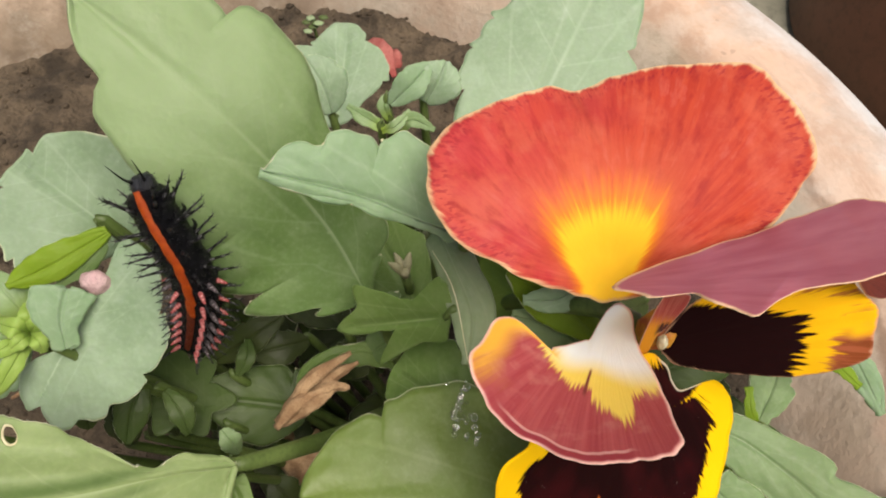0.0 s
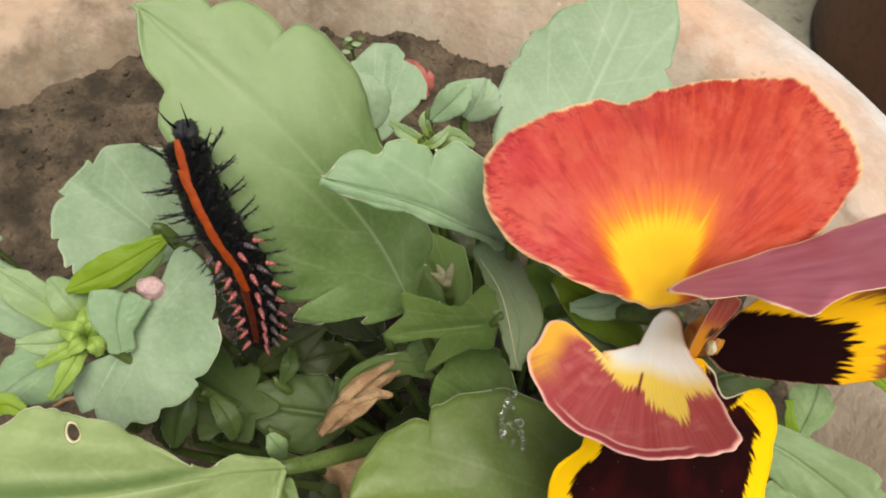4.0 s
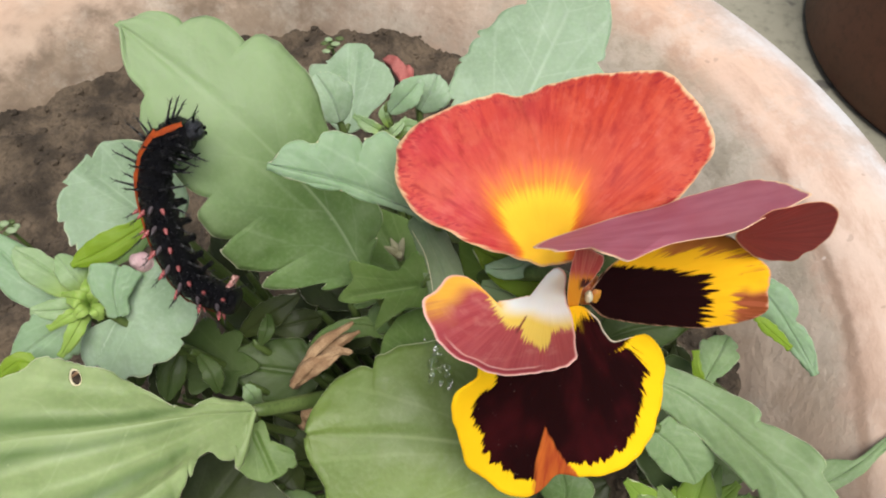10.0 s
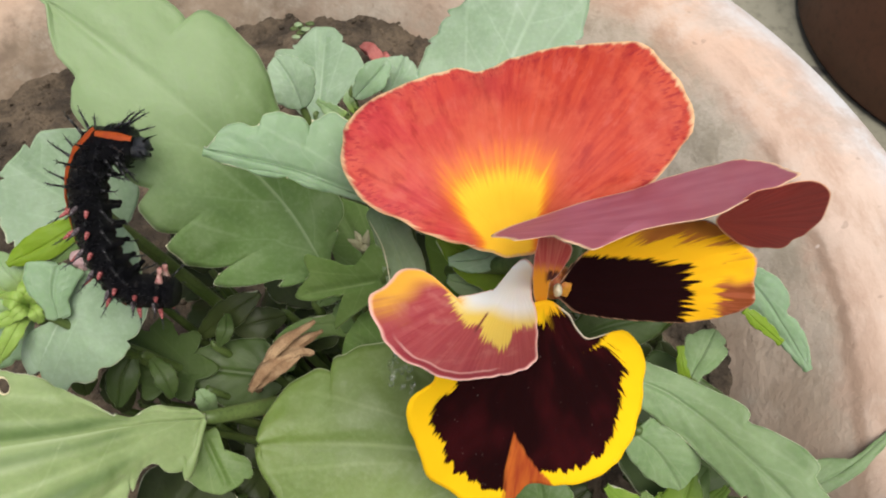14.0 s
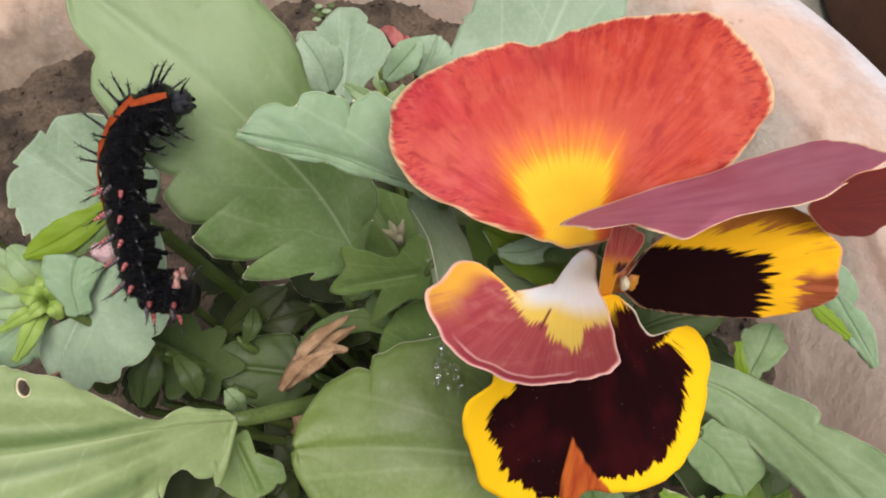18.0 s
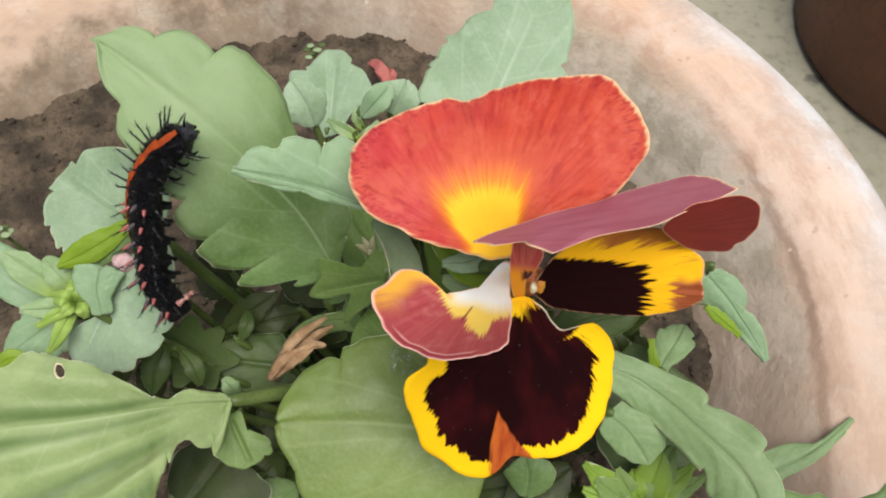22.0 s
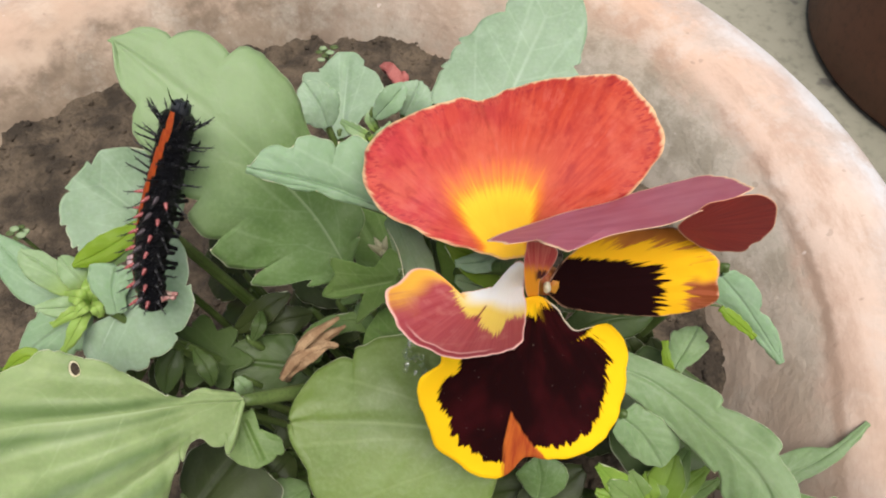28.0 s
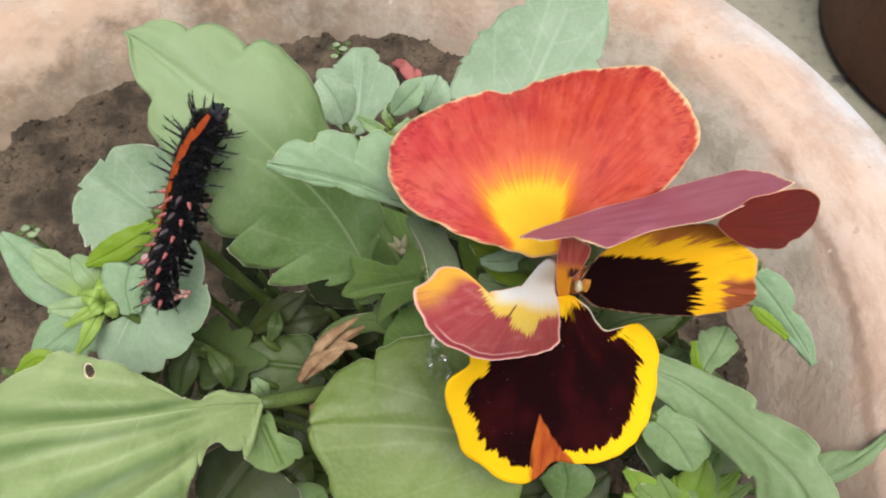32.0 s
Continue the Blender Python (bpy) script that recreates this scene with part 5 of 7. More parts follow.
leaf([(0.0475, 0.0254, 0.2630), (0.0465, 0.0260, 0.2670), (0.0482, 0.0288, 0.2680)], (0.07, -0.65, 0.75), 0.0013, 0.0010, "curled yellow-green leaf of a rosette", lobes=2, mat=M_LEAF_SHOOT, fold=0.35, group="leaves of the rosette")
leaf([(0.0488, 0.0225, 0.2620), (0.0520, 0.0229, 0.2660), (0.0567, 0.0222, 0.2640)], (0.04, -0.63, 0.77), 0.0016, 0.0013, "curled yellow-green leaf of a rosette", lobes=2, mat=M_LEAF_SHOOT, fold=0.35, group="leaves of the rosette")
leaf([(0.0463, 0.0218, 0.2640), (0.0490, 0.0214, 0.2660), (0.0517, 0.0246, 0.2670)], (0.06, -0.64, 0.77), 0.0012, 0.0010, "curled yellow-green leaf of a rosette", lobes=2, mat=M_LEAF_SHOOT, fold=0.35, group="leaves of the rosette")
leaf([(0.0053, -0.0127, 0.2812), (-0.0031, -0.0174, 0.2789), (-0.0104, -0.0206, 0.2775)], (0.48, -0.47, 0.74), 0.0023, 0.0027, "small bright yellow-green folded leaf", mat=M_LEAF_BRIGHT, lobes=0, fold=0.1)
leaf([(0.0051, -0.0128, 0.2806), (0.0013, -0.0161, 0.2782), (-0.0040, -0.0198, 0.2752)], (0.45, -0.48, 0.75), [0.0008, 0.0008, 0.0014, 0.0017, 0.0019, 0.002, 0.002, 0.0014, 0.0008, 0.0008], [0.0016, 0.0016, 0.0016, 0.0018, 0.0022, 0.0023, 0.0017, 0.0012, 0.0007, 0.0004], "narrow green leaf beside the bright one", lobes=0, fold=0.1)
leaf([(-0.0010, -0.0293, 0.2729), (-0.0009, -0.0260, 0.2765), (0.0001, -0.0218, 0.2790)], (0.47, -0.42, 0.77), [0.0018, 0.0018, 0.0018, 0.0024, 0.0034, 0.0042, 0.0048, 0.0049, 0.0049, 0.0049], [0.0021, 0.0021, 0.0021, 0.0021, 0.0027, 0.003, 0.0033, 0.0036, 0.0041, 0.0044], "green leaf at the heart of the shoot", lobes=0, mat=M_LEAF_BLUE)
leaf([(0.0775, -0.0534, 0.2665), (0.0588, -0.0520, 0.2710), (0.0387, -0.0522, 0.2735)], (0.05, -0.32, 0.95), [0.0136, 0.0144, 0.016, 0.0175, 0.0179, 0.0184, 0.0188, 0.0191, 0.0194, 0.0194, 0.0194, 0.0194, 0.0193, 0.0192, 0.0191, 0.0173, 0.0159, 0.0113, 0.0068, 0.0055], [0.0129, 0.0129, 0.0129, 0.0129, 0.0137, 0.0149, 0.0156, 0.0161, 0.0167, 0.0172, 0.0166, 0.0161, 0.0156, 0.0141, 0.0131, 0.0123, 0.0107, 0.0092, 0.0066, 0.0052], "broad round smooth leaf under the lower petal", mat=M_LEAF_ROUND, lobes=0, fold=0.04, cuts=([0.9], [0.725]))
leaf([(0.1138, -0.0377, 0.2542), (0.1121, -0.0348, 0.2572), (0.1115, -0.0308, 0.2596)], (-0.20, -0.37, 0.91), 0.0009, 0.0007, "bright green folded leaf edge", lobes=0, fold=0.0, thick=0.25, mat=M_LEAF_BRIGHT)
leaf([(0.1279, -0.0675, 0.2491), (0.1452, -0.0687, 0.2471), (0.1661, -0.0644, 0.2482)], (-0.38, -0.15, 0.91), [0.01, 0.01, 0.0094, 0.0091, 0.0089, 0.0086, 0.0087, 0.0093, 0.0083, 0.0076, 0.0074, 0.0072, 0.0074, 0.0077, 0.009, 0.0097, 0.0091, 0.0089], [0.0074, 0.0074, 0.0074, 0.0074, 0.0073, 0.0071, 0.007, 0.0071, 0.0073, 0.0075, 0.0068, 0.0065, 0.0063, 0.006, 0.0059, 0.0058, 0.0058, 0.0058], "wavy-edged leaf low beside the wall", lobes=0)
leaf([(0.0825, -0.0295, 0.2778), (0.0747, -0.0253, 0.2833), (0.0677, -0.0231, 0.2875)], (0.04, -0.49, 0.87), 0.0036, 0.0034, "bright green leaf behind the flower", lobes=0, mat=M_LEAF_BRIGHT)
leaf([(0.0814, -0.0308, 0.2724), (0.0774, -0.0273, 0.2760), (0.0689, -0.0264, 0.2795)], (0.02, -0.46, 0.89), 0.0033, 0.0028, "green leaf behind the flower", lobes=0, mat=M_LEAF_LONG)
leaf([(0.0793, -0.0249, 0.2902), (0.0750, -0.0278, 0.2888), (0.0696, -0.0283, 0.2888)], (0.03, -0.50, 0.87), 0.0019, 0.0019, "grey-green sepal behind the petals", lobes=0, mat=M_LEAF_BLUE)
leaf([(0.0900, -0.0314, 0.2621), (0.0985, -0.0289, 0.2653), (0.1083, -0.0277, 0.2653)], (-0.12, -0.42, 0.90), 0.0046, 0.0049, "leaf behind the lower petal, green darkened for shade", lobes=3, mat=M_LEAF_SHADE)
leaf([(0.1014, -0.0422, 0.2495), (0.1053, -0.0439, 0.2494), (0.1093, -0.0422, 0.2526)], (-0.23, -0.30, 0.93), 0.0014, 0.0019, "small yellow-green young leaf", lobes=0, mat=M_LEAF_BRIGHT)
leaf([(0.0847, -0.0592, 0.2439), (0.0851, -0.0557, 0.2483), (0.0846, -0.0524, 0.2503)], (-0.10, -0.23, 0.97), 0.0045, 0.0051, "shaded leaf below the lower petal", lobes=0, mat=M_LEAF)
leaf([(0.0806, -0.0600, 0.2366), (0.0877, -0.0568, 0.2381), (0.0949, -0.0526, 0.2402)], (-0.11, -0.21, 0.97), 0.0054, 0.0054, "dark leaf in the shade of the flower", lobes=3, mat=M_LEAF_DEEP_SHADE)
leaf([(0.0479, 0.0256, 0.2680), (0.0524, 0.0271, 0.2721), (0.0557, 0.0305, 0.2739)], (0.15, -0.67, 0.73), 0.0031, 0.0027, "small leaf of a rosette near the soil", lobes=3, fold=0.3, mat=M_LEAF_BLUE, group="leaves of the rosette")
leaf([(0.0550, 0.0270, 0.2672), (0.0577, 0.0285, 0.2713), (0.0591, 0.0319, 0.2733)], (0.12, -0.67, 0.73), 0.0050, 0.0042, "small leaf of a rosette near the soil", lobes=3, fold=0.3, mat=M_LEAF_MINT, group="leaves of the rosette")
leaf([(0.0357, 0.0249, 0.2661), (0.0341, 0.0275, 0.2713), (0.0309, 0.0321, 0.2744)], (0.24, -0.65, 0.72), 0.0056, 0.0050, "small leaf of a rosette near the soil", lobes=3, fold=0.3, mat=M_LEAF_MINT, group="leaves of the rosette")
leaf([(-0.0107, -0.0232, 0.2689), (-0.0163, -0.0205, 0.2755), (-0.0217, -0.0180, 0.2797)], (0.54, -0.43, 0.73), [0.0026, 0.0026, 0.0033, 0.0037, 0.0039, 0.0039, 0.0034, 0.0024, 0.0008], [0.001, 0.001, 0.001, 0.0016, 0.0021, 0.0022, 0.0023, 0.0013, 0.0005], "smooth rounded leaf of a young shoot", lobes=0, mat=M_LEAF_SHOOT, group="leaves of the young shoot")
leaf([(-0.0099, -0.0231, 0.2701), (-0.0113, -0.0212, 0.2748), (-0.0150, -0.0177, 0.2760)], (0.51, -0.43, 0.74), 0.0025, 0.0027, "rounded mint-green leaf of a young shoot", lobes=0, mat=M_LEAF_SHOOT, group="leaves of the young shoot")
leaf([(-0.0090, -0.0255, 0.2697), (-0.0123, -0.0281, 0.2731), (-0.0178, -0.0288, 0.2742)], (0.52, -0.39, 0.76), 0.0018, 0.0020, "smooth rounded leaf of a young shoot", lobes=0, mat=M_LEAF_SHOOT, group="leaves of the young shoot")
leaf([(-0.0194, -0.0208, 0.2592), (-0.0274, -0.0166, 0.2645), (-0.0383, -0.0079, 0.2704)], (0.55, -0.41, 0.72), 0.0049, 0.0044, "long leaf lying over the soil", lobes=0, mat=M_LEAF_BLUE)
leaf([(-0.0130, -0.0246, 0.2636), (-0.0183, -0.0284, 0.2639), (-0.0271, -0.0339, 0.2612)], (0.53, -0.36, 0.77), 0.0059, 0.0052, "grey-green leaf of a young shoot", lobes=3, mat=M_LEAF_BLUE)
leaf([(-0.0252, -0.0396, 0.2670), (-0.0207, -0.0369, 0.2684), (-0.0163, -0.0380, 0.2674)], (0.56, -0.32, 0.76), 0.0016, 0.0016, "curled green leaf edge", lobes=0, mat=M_LEAF_BRIGHT)
leaf([(-0.0093, -0.0255, 0.2698), (-0.0099, -0.0295, 0.2738), (-0.0143, -0.0316, 0.2723)], (0.52, -0.39, 0.76), 0.0011, 0.0010, "small yellow-green leaf at the heart of a shoot", lobes=0, mat=M_LEAF_HEART, group="leaves of the young shoot")
leaf([(-0.0093, -0.0255, 0.2698), (-0.0091, -0.0315, 0.2719), (-0.0126, -0.0358, 0.2686)], (0.51, -0.37, 0.78), 0.0014, 0.0013, "small yellow-green leaf at the heart of a shoot", lobes=0, mat=M_LEAF_HEART, group="leaves of the young shoot")
leaf([(-0.0093, -0.0255, 0.2698), (-0.0069, -0.0250, 0.2750), (-0.0080, -0.0227, 0.2751)], (0.50, -0.42, 0.76), 0.0014, 0.0013, "small yellow-green leaf at the heart of a shoot", lobes=0, mat=M_LEAF_HEART, group="leaves of the young shoot")
leaf([(-0.0093, -0.0255, 0.2698), (-0.0059, -0.0279, 0.2725), (-0.0059, -0.0287, 0.2703)], (0.49, -0.40, 0.77), 0.0013, 0.0012, "small yellow-green leaf at the heart of a shoot", lobes=0, mat=M_LEAF_HEART, group="leaves of the young shoot")
leaf([(-0.0093, -0.0255, 0.2698), (-0.0084, -0.0269, 0.2753), (-0.0136, -0.0246, 0.2722)], (0.51, -0.41, 0.76), 0.0015, 0.0014, "small yellow-green leaf at the heart of a shoot", lobes=0, mat=M_LEAF_HEART, group="leaves of the young shoot")
leaf([(-0.0093, -0.0255, 0.2698), (-0.0078, -0.0283, 0.2737), (-0.0096, -0.0297, 0.2731)], (0.50, -0.39, 0.77), 0.0011, 0.0010, "small yellow-green leaf at the heart of a shoot", lobes=0, mat=M_LEAF_HEART, group="leaves of the young shoot")
leaf([(-0.0093, -0.0255, 0.2698), (-0.0060, -0.0259, 0.2744), (-0.0056, -0.0250, 0.2747)], (0.49, -0.41, 0.77), 0.0011, 0.0010, "small yellow-green leaf at the heart of a shoot", lobes=0, mat=M_LEAF_HEART, group="leaves of the young shoot")
leaf([(0.1210, -0.0278, 0.2685), (0.1238, -0.0298, 0.2670), (0.1281, -0.0321, 0.2640)], (-0.28, -0.41, 0.87), 0.0011, 0.0009, "bright folded underside of the pointed leaf", lobes=0, fold=0.0, thick=0.25, stem=(0.112, -0.024, 0.262), mat=M_LEAF_BRIGHT)
leaf([(0.2329, 0.0438, 0.1786), (0.2263, 0.0479, 0.1839), (0.2197, 0.0538, 0.1915)], (-0.49, -0.47, 0.73), 0.0053, 0.0045, "yellow-green leaf of a plant beside the pot", lobes=0, mat=M_LEAF_BRIGHT, stem=(0.2429, 0.0438, 0.0), group="")
leaf([(-0.0010, -0.0360, 0.2408), (-0.0013, -0.0329, 0.2462), (-0.0028, -0.0289, 0.2487)], (0.41, -0.33, 0.85), 0.0033, 0.0030, "shaded leaf low among the stalks", lobes=3, mat=M_LEAF_DEEP_SHADE)
leaf([(0.0020, -0.0341, 0.2394), (0.0046, -0.0313, 0.2445), (0.0059, -0.0274, 0.2467)], (0.38, -0.34, 0.86), 0.0023, 0.0021, "shaded leaf low among the stalks", lobes=3, mat=M_LEAF_DEEP_SHADE)
leaf([(0.0058, -0.0333, 0.2373), (0.0054, -0.0310, 0.2422), (0.0038, -0.0277, 0.2443)], (0.37, -0.34, 0.86), 0.0018, 0.0016, "shaded leaf low among the stalks", lobes=3, mat=M_LEAF_DEEP_SHADE)
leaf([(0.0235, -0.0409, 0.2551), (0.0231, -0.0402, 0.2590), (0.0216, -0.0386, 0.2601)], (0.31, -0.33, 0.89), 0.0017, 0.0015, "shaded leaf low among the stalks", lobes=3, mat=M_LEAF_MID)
leaf([(0.0132, -0.0207, 0.2445), (0.0207, -0.0179, 0.2492), (0.0273, -0.0138, 0.2512)], (0.29, -0.43, 0.85), 0.0031, 0.0028, "shaded leaf low among the stalks", lobes=3, mat=M_LEAF_DEEP_SHADE)
leaf([(0.0310, -0.0155, 0.2429), (0.0258, -0.0181, 0.2452), (0.0198, -0.0194, 0.2448)], (0.26, -0.42, 0.87), 0.0034, 0.0031, "shaded leaf low among the stalks", lobes=3, mat=M_LEAF_DEEP_SHADE)
leaf([(0.0361, -0.0232, 0.2439), (0.0412, -0.0216, 0.2480), (0.0457, -0.0187, 0.2495)], (0.18, -0.42, 0.89), 0.0039, 0.0035, "shaded leaf low among the stalks", lobes=3, mat=M_LEAF_DEEP_SHADE)
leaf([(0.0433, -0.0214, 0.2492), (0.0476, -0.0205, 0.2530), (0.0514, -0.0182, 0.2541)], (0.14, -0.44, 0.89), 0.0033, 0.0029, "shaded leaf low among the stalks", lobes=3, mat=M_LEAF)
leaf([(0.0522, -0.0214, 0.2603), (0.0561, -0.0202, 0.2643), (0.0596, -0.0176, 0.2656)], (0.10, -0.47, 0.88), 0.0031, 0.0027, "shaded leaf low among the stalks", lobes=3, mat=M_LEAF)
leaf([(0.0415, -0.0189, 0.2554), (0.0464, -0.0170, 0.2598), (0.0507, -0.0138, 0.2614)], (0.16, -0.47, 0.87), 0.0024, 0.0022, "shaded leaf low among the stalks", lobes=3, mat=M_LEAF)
leaf([(0.0239, -0.0535, 0.2358), (0.0187, -0.0559, 0.2382), (0.0126, -0.0576, 0.2376)], (0.31, -0.20, 0.93), 0.0073, 0.0066, "shaded leaf low among the stalks", lobes=3, mat=M_LEAF_DEEP_SHADE)
leaf([(0.0273, -0.0476, 0.2322), (0.0249, -0.0512, 0.2337), (0.0218, -0.0540, 0.2322)], (0.27, -0.23, 0.94), 0.0051, 0.0046, "shaded leaf low among the stalks", lobes=3, mat=M_LEAF_DEEP_SHADE)
leaf([(0.0309, -0.0464, 0.2373), (0.0292, -0.0452, 0.2417), (0.0268, -0.0431, 0.2431)], (0.25, -0.27, 0.93), 0.0032, 0.0029, "shaded leaf low among the stalks", lobes=3, mat=M_LEAF_DEEP_SHADE)
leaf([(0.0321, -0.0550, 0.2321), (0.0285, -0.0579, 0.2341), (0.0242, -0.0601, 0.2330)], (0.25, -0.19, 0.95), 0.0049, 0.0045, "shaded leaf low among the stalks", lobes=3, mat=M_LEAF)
leaf([(0.0027, -0.0559, 0.2287), (0.0097, -0.0520, 0.2341), (0.0155, -0.0476, 0.2364)], (0.35, -0.22, 0.91), 0.0058, 0.0053, "shaded leaf low among the stalks", lobes=3, mat=M_LEAF_DEEP_SHADE)
leaf([(0.1106, -0.0272, 0.2369), (0.1080, -0.0251, 0.2419), (0.1061, -0.0218, 0.2439)], (-0.23, -0.38, 0.90), 0.0028, 0.0025, "shaded leaf low among the stalks", lobes=3, mat=M_LEAF_DEEP_SHADE)
leaf([(0.1164, -0.0263, 0.2348), (0.1143, -0.0247, 0.2394), (0.1130, -0.0219, 0.2411)], (-0.26, -0.38, 0.89), 0.0023, 0.0021, "shaded leaf low among the stalks", lobes=3, mat=M_LEAF_DEEP_SHADE)
leaf([(0.1138, -0.0218, 0.2376), (0.1111, -0.0208, 0.2419), (0.1091, -0.0187, 0.2433)], (-0.24, -0.40, 0.88), 0.0021, 0.0019, "shaded leaf low among the stalks", lobes=3, mat=M_LEAF_DEEP_SHADE)
leaf([(0.1087, -0.0606, 0.2416), (0.1021, -0.0585, 0.2479), (0.0962, -0.0546, 0.2530)], (-0.21, -0.20, 0.96), 0.0025, 0.0025, "narrow olive-green leaflet of a young shoot", lobes=2, mat=M_LEAF_OLIVE, group="leaflets of the lower shoot")
leaf([(0.1087, -0.0606, 0.2416), (0.1032, -0.0599, 0.2470), (0.0984, -0.0572, 0.2507)], (-0.22, -0.19, 0.96), 0.0028, 0.0028, "narrow olive-green leaflet of a young shoot", lobes=2, mat=M_LEAF_LOBED, group="leaflets of the lower shoot")
leaf([(0.1087, -0.0606, 0.2416), (0.1018, -0.0609, 0.2465), (0.0958, -0.0590, 0.2491)], (-0.21, -0.19, 0.96), 0.0025, 0.0025, "narrow olive-green leaflet of a young shoot", lobes=2, mat=M_LEAF_OLIVE, group="leaflets of the lower shoot")
leaf([(0.1087, -0.0606, 0.2416), (0.1054, -0.0589, 0.2475), (0.1031, -0.0550, 0.2505)], (-0.23, -0.20, 0.95), 0.0020, 0.0020, "narrow olive-green leaflet of a young shoot", lobes=2, mat=M_LEAF_LOBED, group="leaflets of the lower shoot")
leaf([(0.1087, -0.0606, 0.2416), (0.1101, -0.0576, 0.2480), (0.1126, -0.0522, 0.2510)], (-0.26, -0.21, 0.94), 0.0034, 0.0034, "narrow olive-green leaflet of a young shoot", lobes=2, mat=M_LEAF_OLIVE, group="leaflets of the lower shoot")
leaf([(0.1087, -0.0606, 0.2416), (0.1112, -0.0571, 0.2482), (0.1150, -0.0511, 0.2509)], (-0.27, -0.21, 0.94), 0.0028, 0.0028, "narrow olive-green leaflet of a young shoot", lobes=2, mat=M_LEAF_LOBED, group="leaflets of the lower shoot")
leaf([(0.1087, -0.0606, 0.2416), (0.1131, -0.0587, 0.2471), (0.1190, -0.0542, 0.2482)], (-0.28, -0.20, 0.94), 0.0020, 0.0020, "narrow olive-green leaflet of a young shoot", lobes=2, mat=M_LEAF_OLIVE, group="leaflets of the lower shoot")
leaf([(0.1087, -0.0606, 0.2416), (0.1142, -0.0596, 0.2465), (0.1214, -0.0560, 0.2465)], (-0.28, -0.19, 0.94), 0.0017, 0.0017, "narrow olive-green leaflet of a young shoot", lobes=2, mat=M_LEAF_LOBED, group="leaflets of the lower shoot")
leaf([(0.1087, -0.0606, 0.2416), (0.1070, -0.0591, 0.2472), (0.1070, -0.0547, 0.2475)], (-0.24, -0.20, 0.95), 0.0020, 0.0020, "narrow olive-green leaflet of a young shoot", lobes=2, mat=M_LEAF_OLIVE, group="leaflets of the lower shoot")
leaf([(0.1087, -0.0606, 0.2416), (0.1084, -0.0588, 0.2473), (0.1100, -0.0541, 0.2471)], (-0.25, -0.20, 0.95), 0.0020, 0.0020, "narrow olive-green leaflet of a young shoot", lobes=2, mat=M_LEAF_LOBED, group="leaflets of the lower shoot")
leaf([(0.1087, -0.0606, 0.2416), (0.1120, -0.0597, 0.2466), (0.1175, -0.0557, 0.2451)], (-0.27, -0.19, 0.94), 0.0020, 0.0020, "narrow olive-green leaflet of a young shoot", lobes=2, mat=M_LEAF_OLIVE, group="leaflets of the lower shoot")
leaf([(0.1087, -0.0606, 0.2416), (0.1048, -0.0613, 0.2461), (0.1029, -0.0589, 0.2435)], (-0.23, -0.18, 0.96), 0.0025, 0.0025, "narrow olive-green leaflet of a young shoot", lobes=2, mat=M_LEAF_LOBED, group="leaflets of the lower shoot")
# ---- fixed places ----
DRY_A = Vector((0.0304, -0.0345, 0.2520))
DRY_C = Vector((0.0440, -0.0252, 0.2600))
DRY_D = Vector((0.0420, -0.0355, 0.2560))
BUD = Vector((0.0031, -0.0198, 0.2771))
RED_A = Vector((0.0330, 0.1154, 0.1987))
RED_B = Vector((0.0421, 0.0983, 0.1988))
WEED_A = Vector((0.0212, 0.0857, 0.2340))
WEED_B = Vector((-0.0515, 0.0078, 0.2468))
HUSK = Vector((0.0517, -0.0110, 0.2625))
SILK_A = Vector((0.0570, -0.0212, 0.2900))
SILK_B = Vector((0.0618, -0.0381, 0.2905))
CENTRE = Vector((0.0846, -0.0365, 0.2940))
STIGMA = Vector((0.0849, -0.0384, 0.2982))
BACK = Vector((0.0782, -0.0296, 0.2897))
CHIP = Vector((0.1916, 0.0139, 0.2172))
TWIG_A = Vector((-0.0569, -0.0119, 0.2342))
TWIG_B = Vector((-0.0461, -0.0094, 0.2373))
DROP_A = Vector((0.0606, -0.0382, 0.2806))
DROP_B = Vector((0.0621, -0.0449, 0.2763))


# ---- the heart of the flower ----
def blob(centre, size, material, name, parent, label="", seed=1.0, rough=0.25, level=3):
    bm = bmesh.new()
    bmesh.ops.create_icosphere(bm, subdivisions=level, radius=1.0)
    for v in bm.verts:
        k = 1 + rough * noise.noise(v.co * 1.7 + Vector((seed, 0, 0))) + 0.4 * rough * noise.noise(v.co * 5 + Vector((0, seed, 0)))
        v.co = Vector(centre) + Vector((v.co.x * size[0], v.co.y * size[1], v.co.z * size[2])) * k
    return part(name, bm, material, parent, label)


blob((0.0855, -0.0359, 0.2955), (0.0026, 0.0024, 0.0030), M_THROAT, "throat", flower, "orange-yellow throat of the flower", seed=2.0)
blob(STIGMA, (0.0006, 0.0008, 0.0012), M_STIGMA, "stigma", flower, "cream stigma")
tube([CENTRE + Vector((0, 0.004, -0.004)), BACK, BACK + Vector((-0.012, 0.012, -0.03)), Vector((0.062, -0.012, 0.188))], [0.0016, 0.0014, 0.0013, 0.0016], 10, 20, M_STEM, "stalk", flower, "green flower stalk")

blob(CHIP, (0.0020, 0.0030, 0.0022), M_CHIP, "chip_scar", bpy.data.objects["flower_pot"], "pale chipped scar on the rim", seed=4.0, rough=0.8)
for k, step in enumerate(((0.0004, 0.0002, 0.0016), (-0.0004, -0.0022, 0.0014))):
    blob(CHIP + Vector(step), (0.0008, 0.0007, 0.0009), M_SOIL, "chip_pit", bpy.data.objects["flower_pot"], "dark pit in the rim", seed=6.0 + k, rough=0.6)

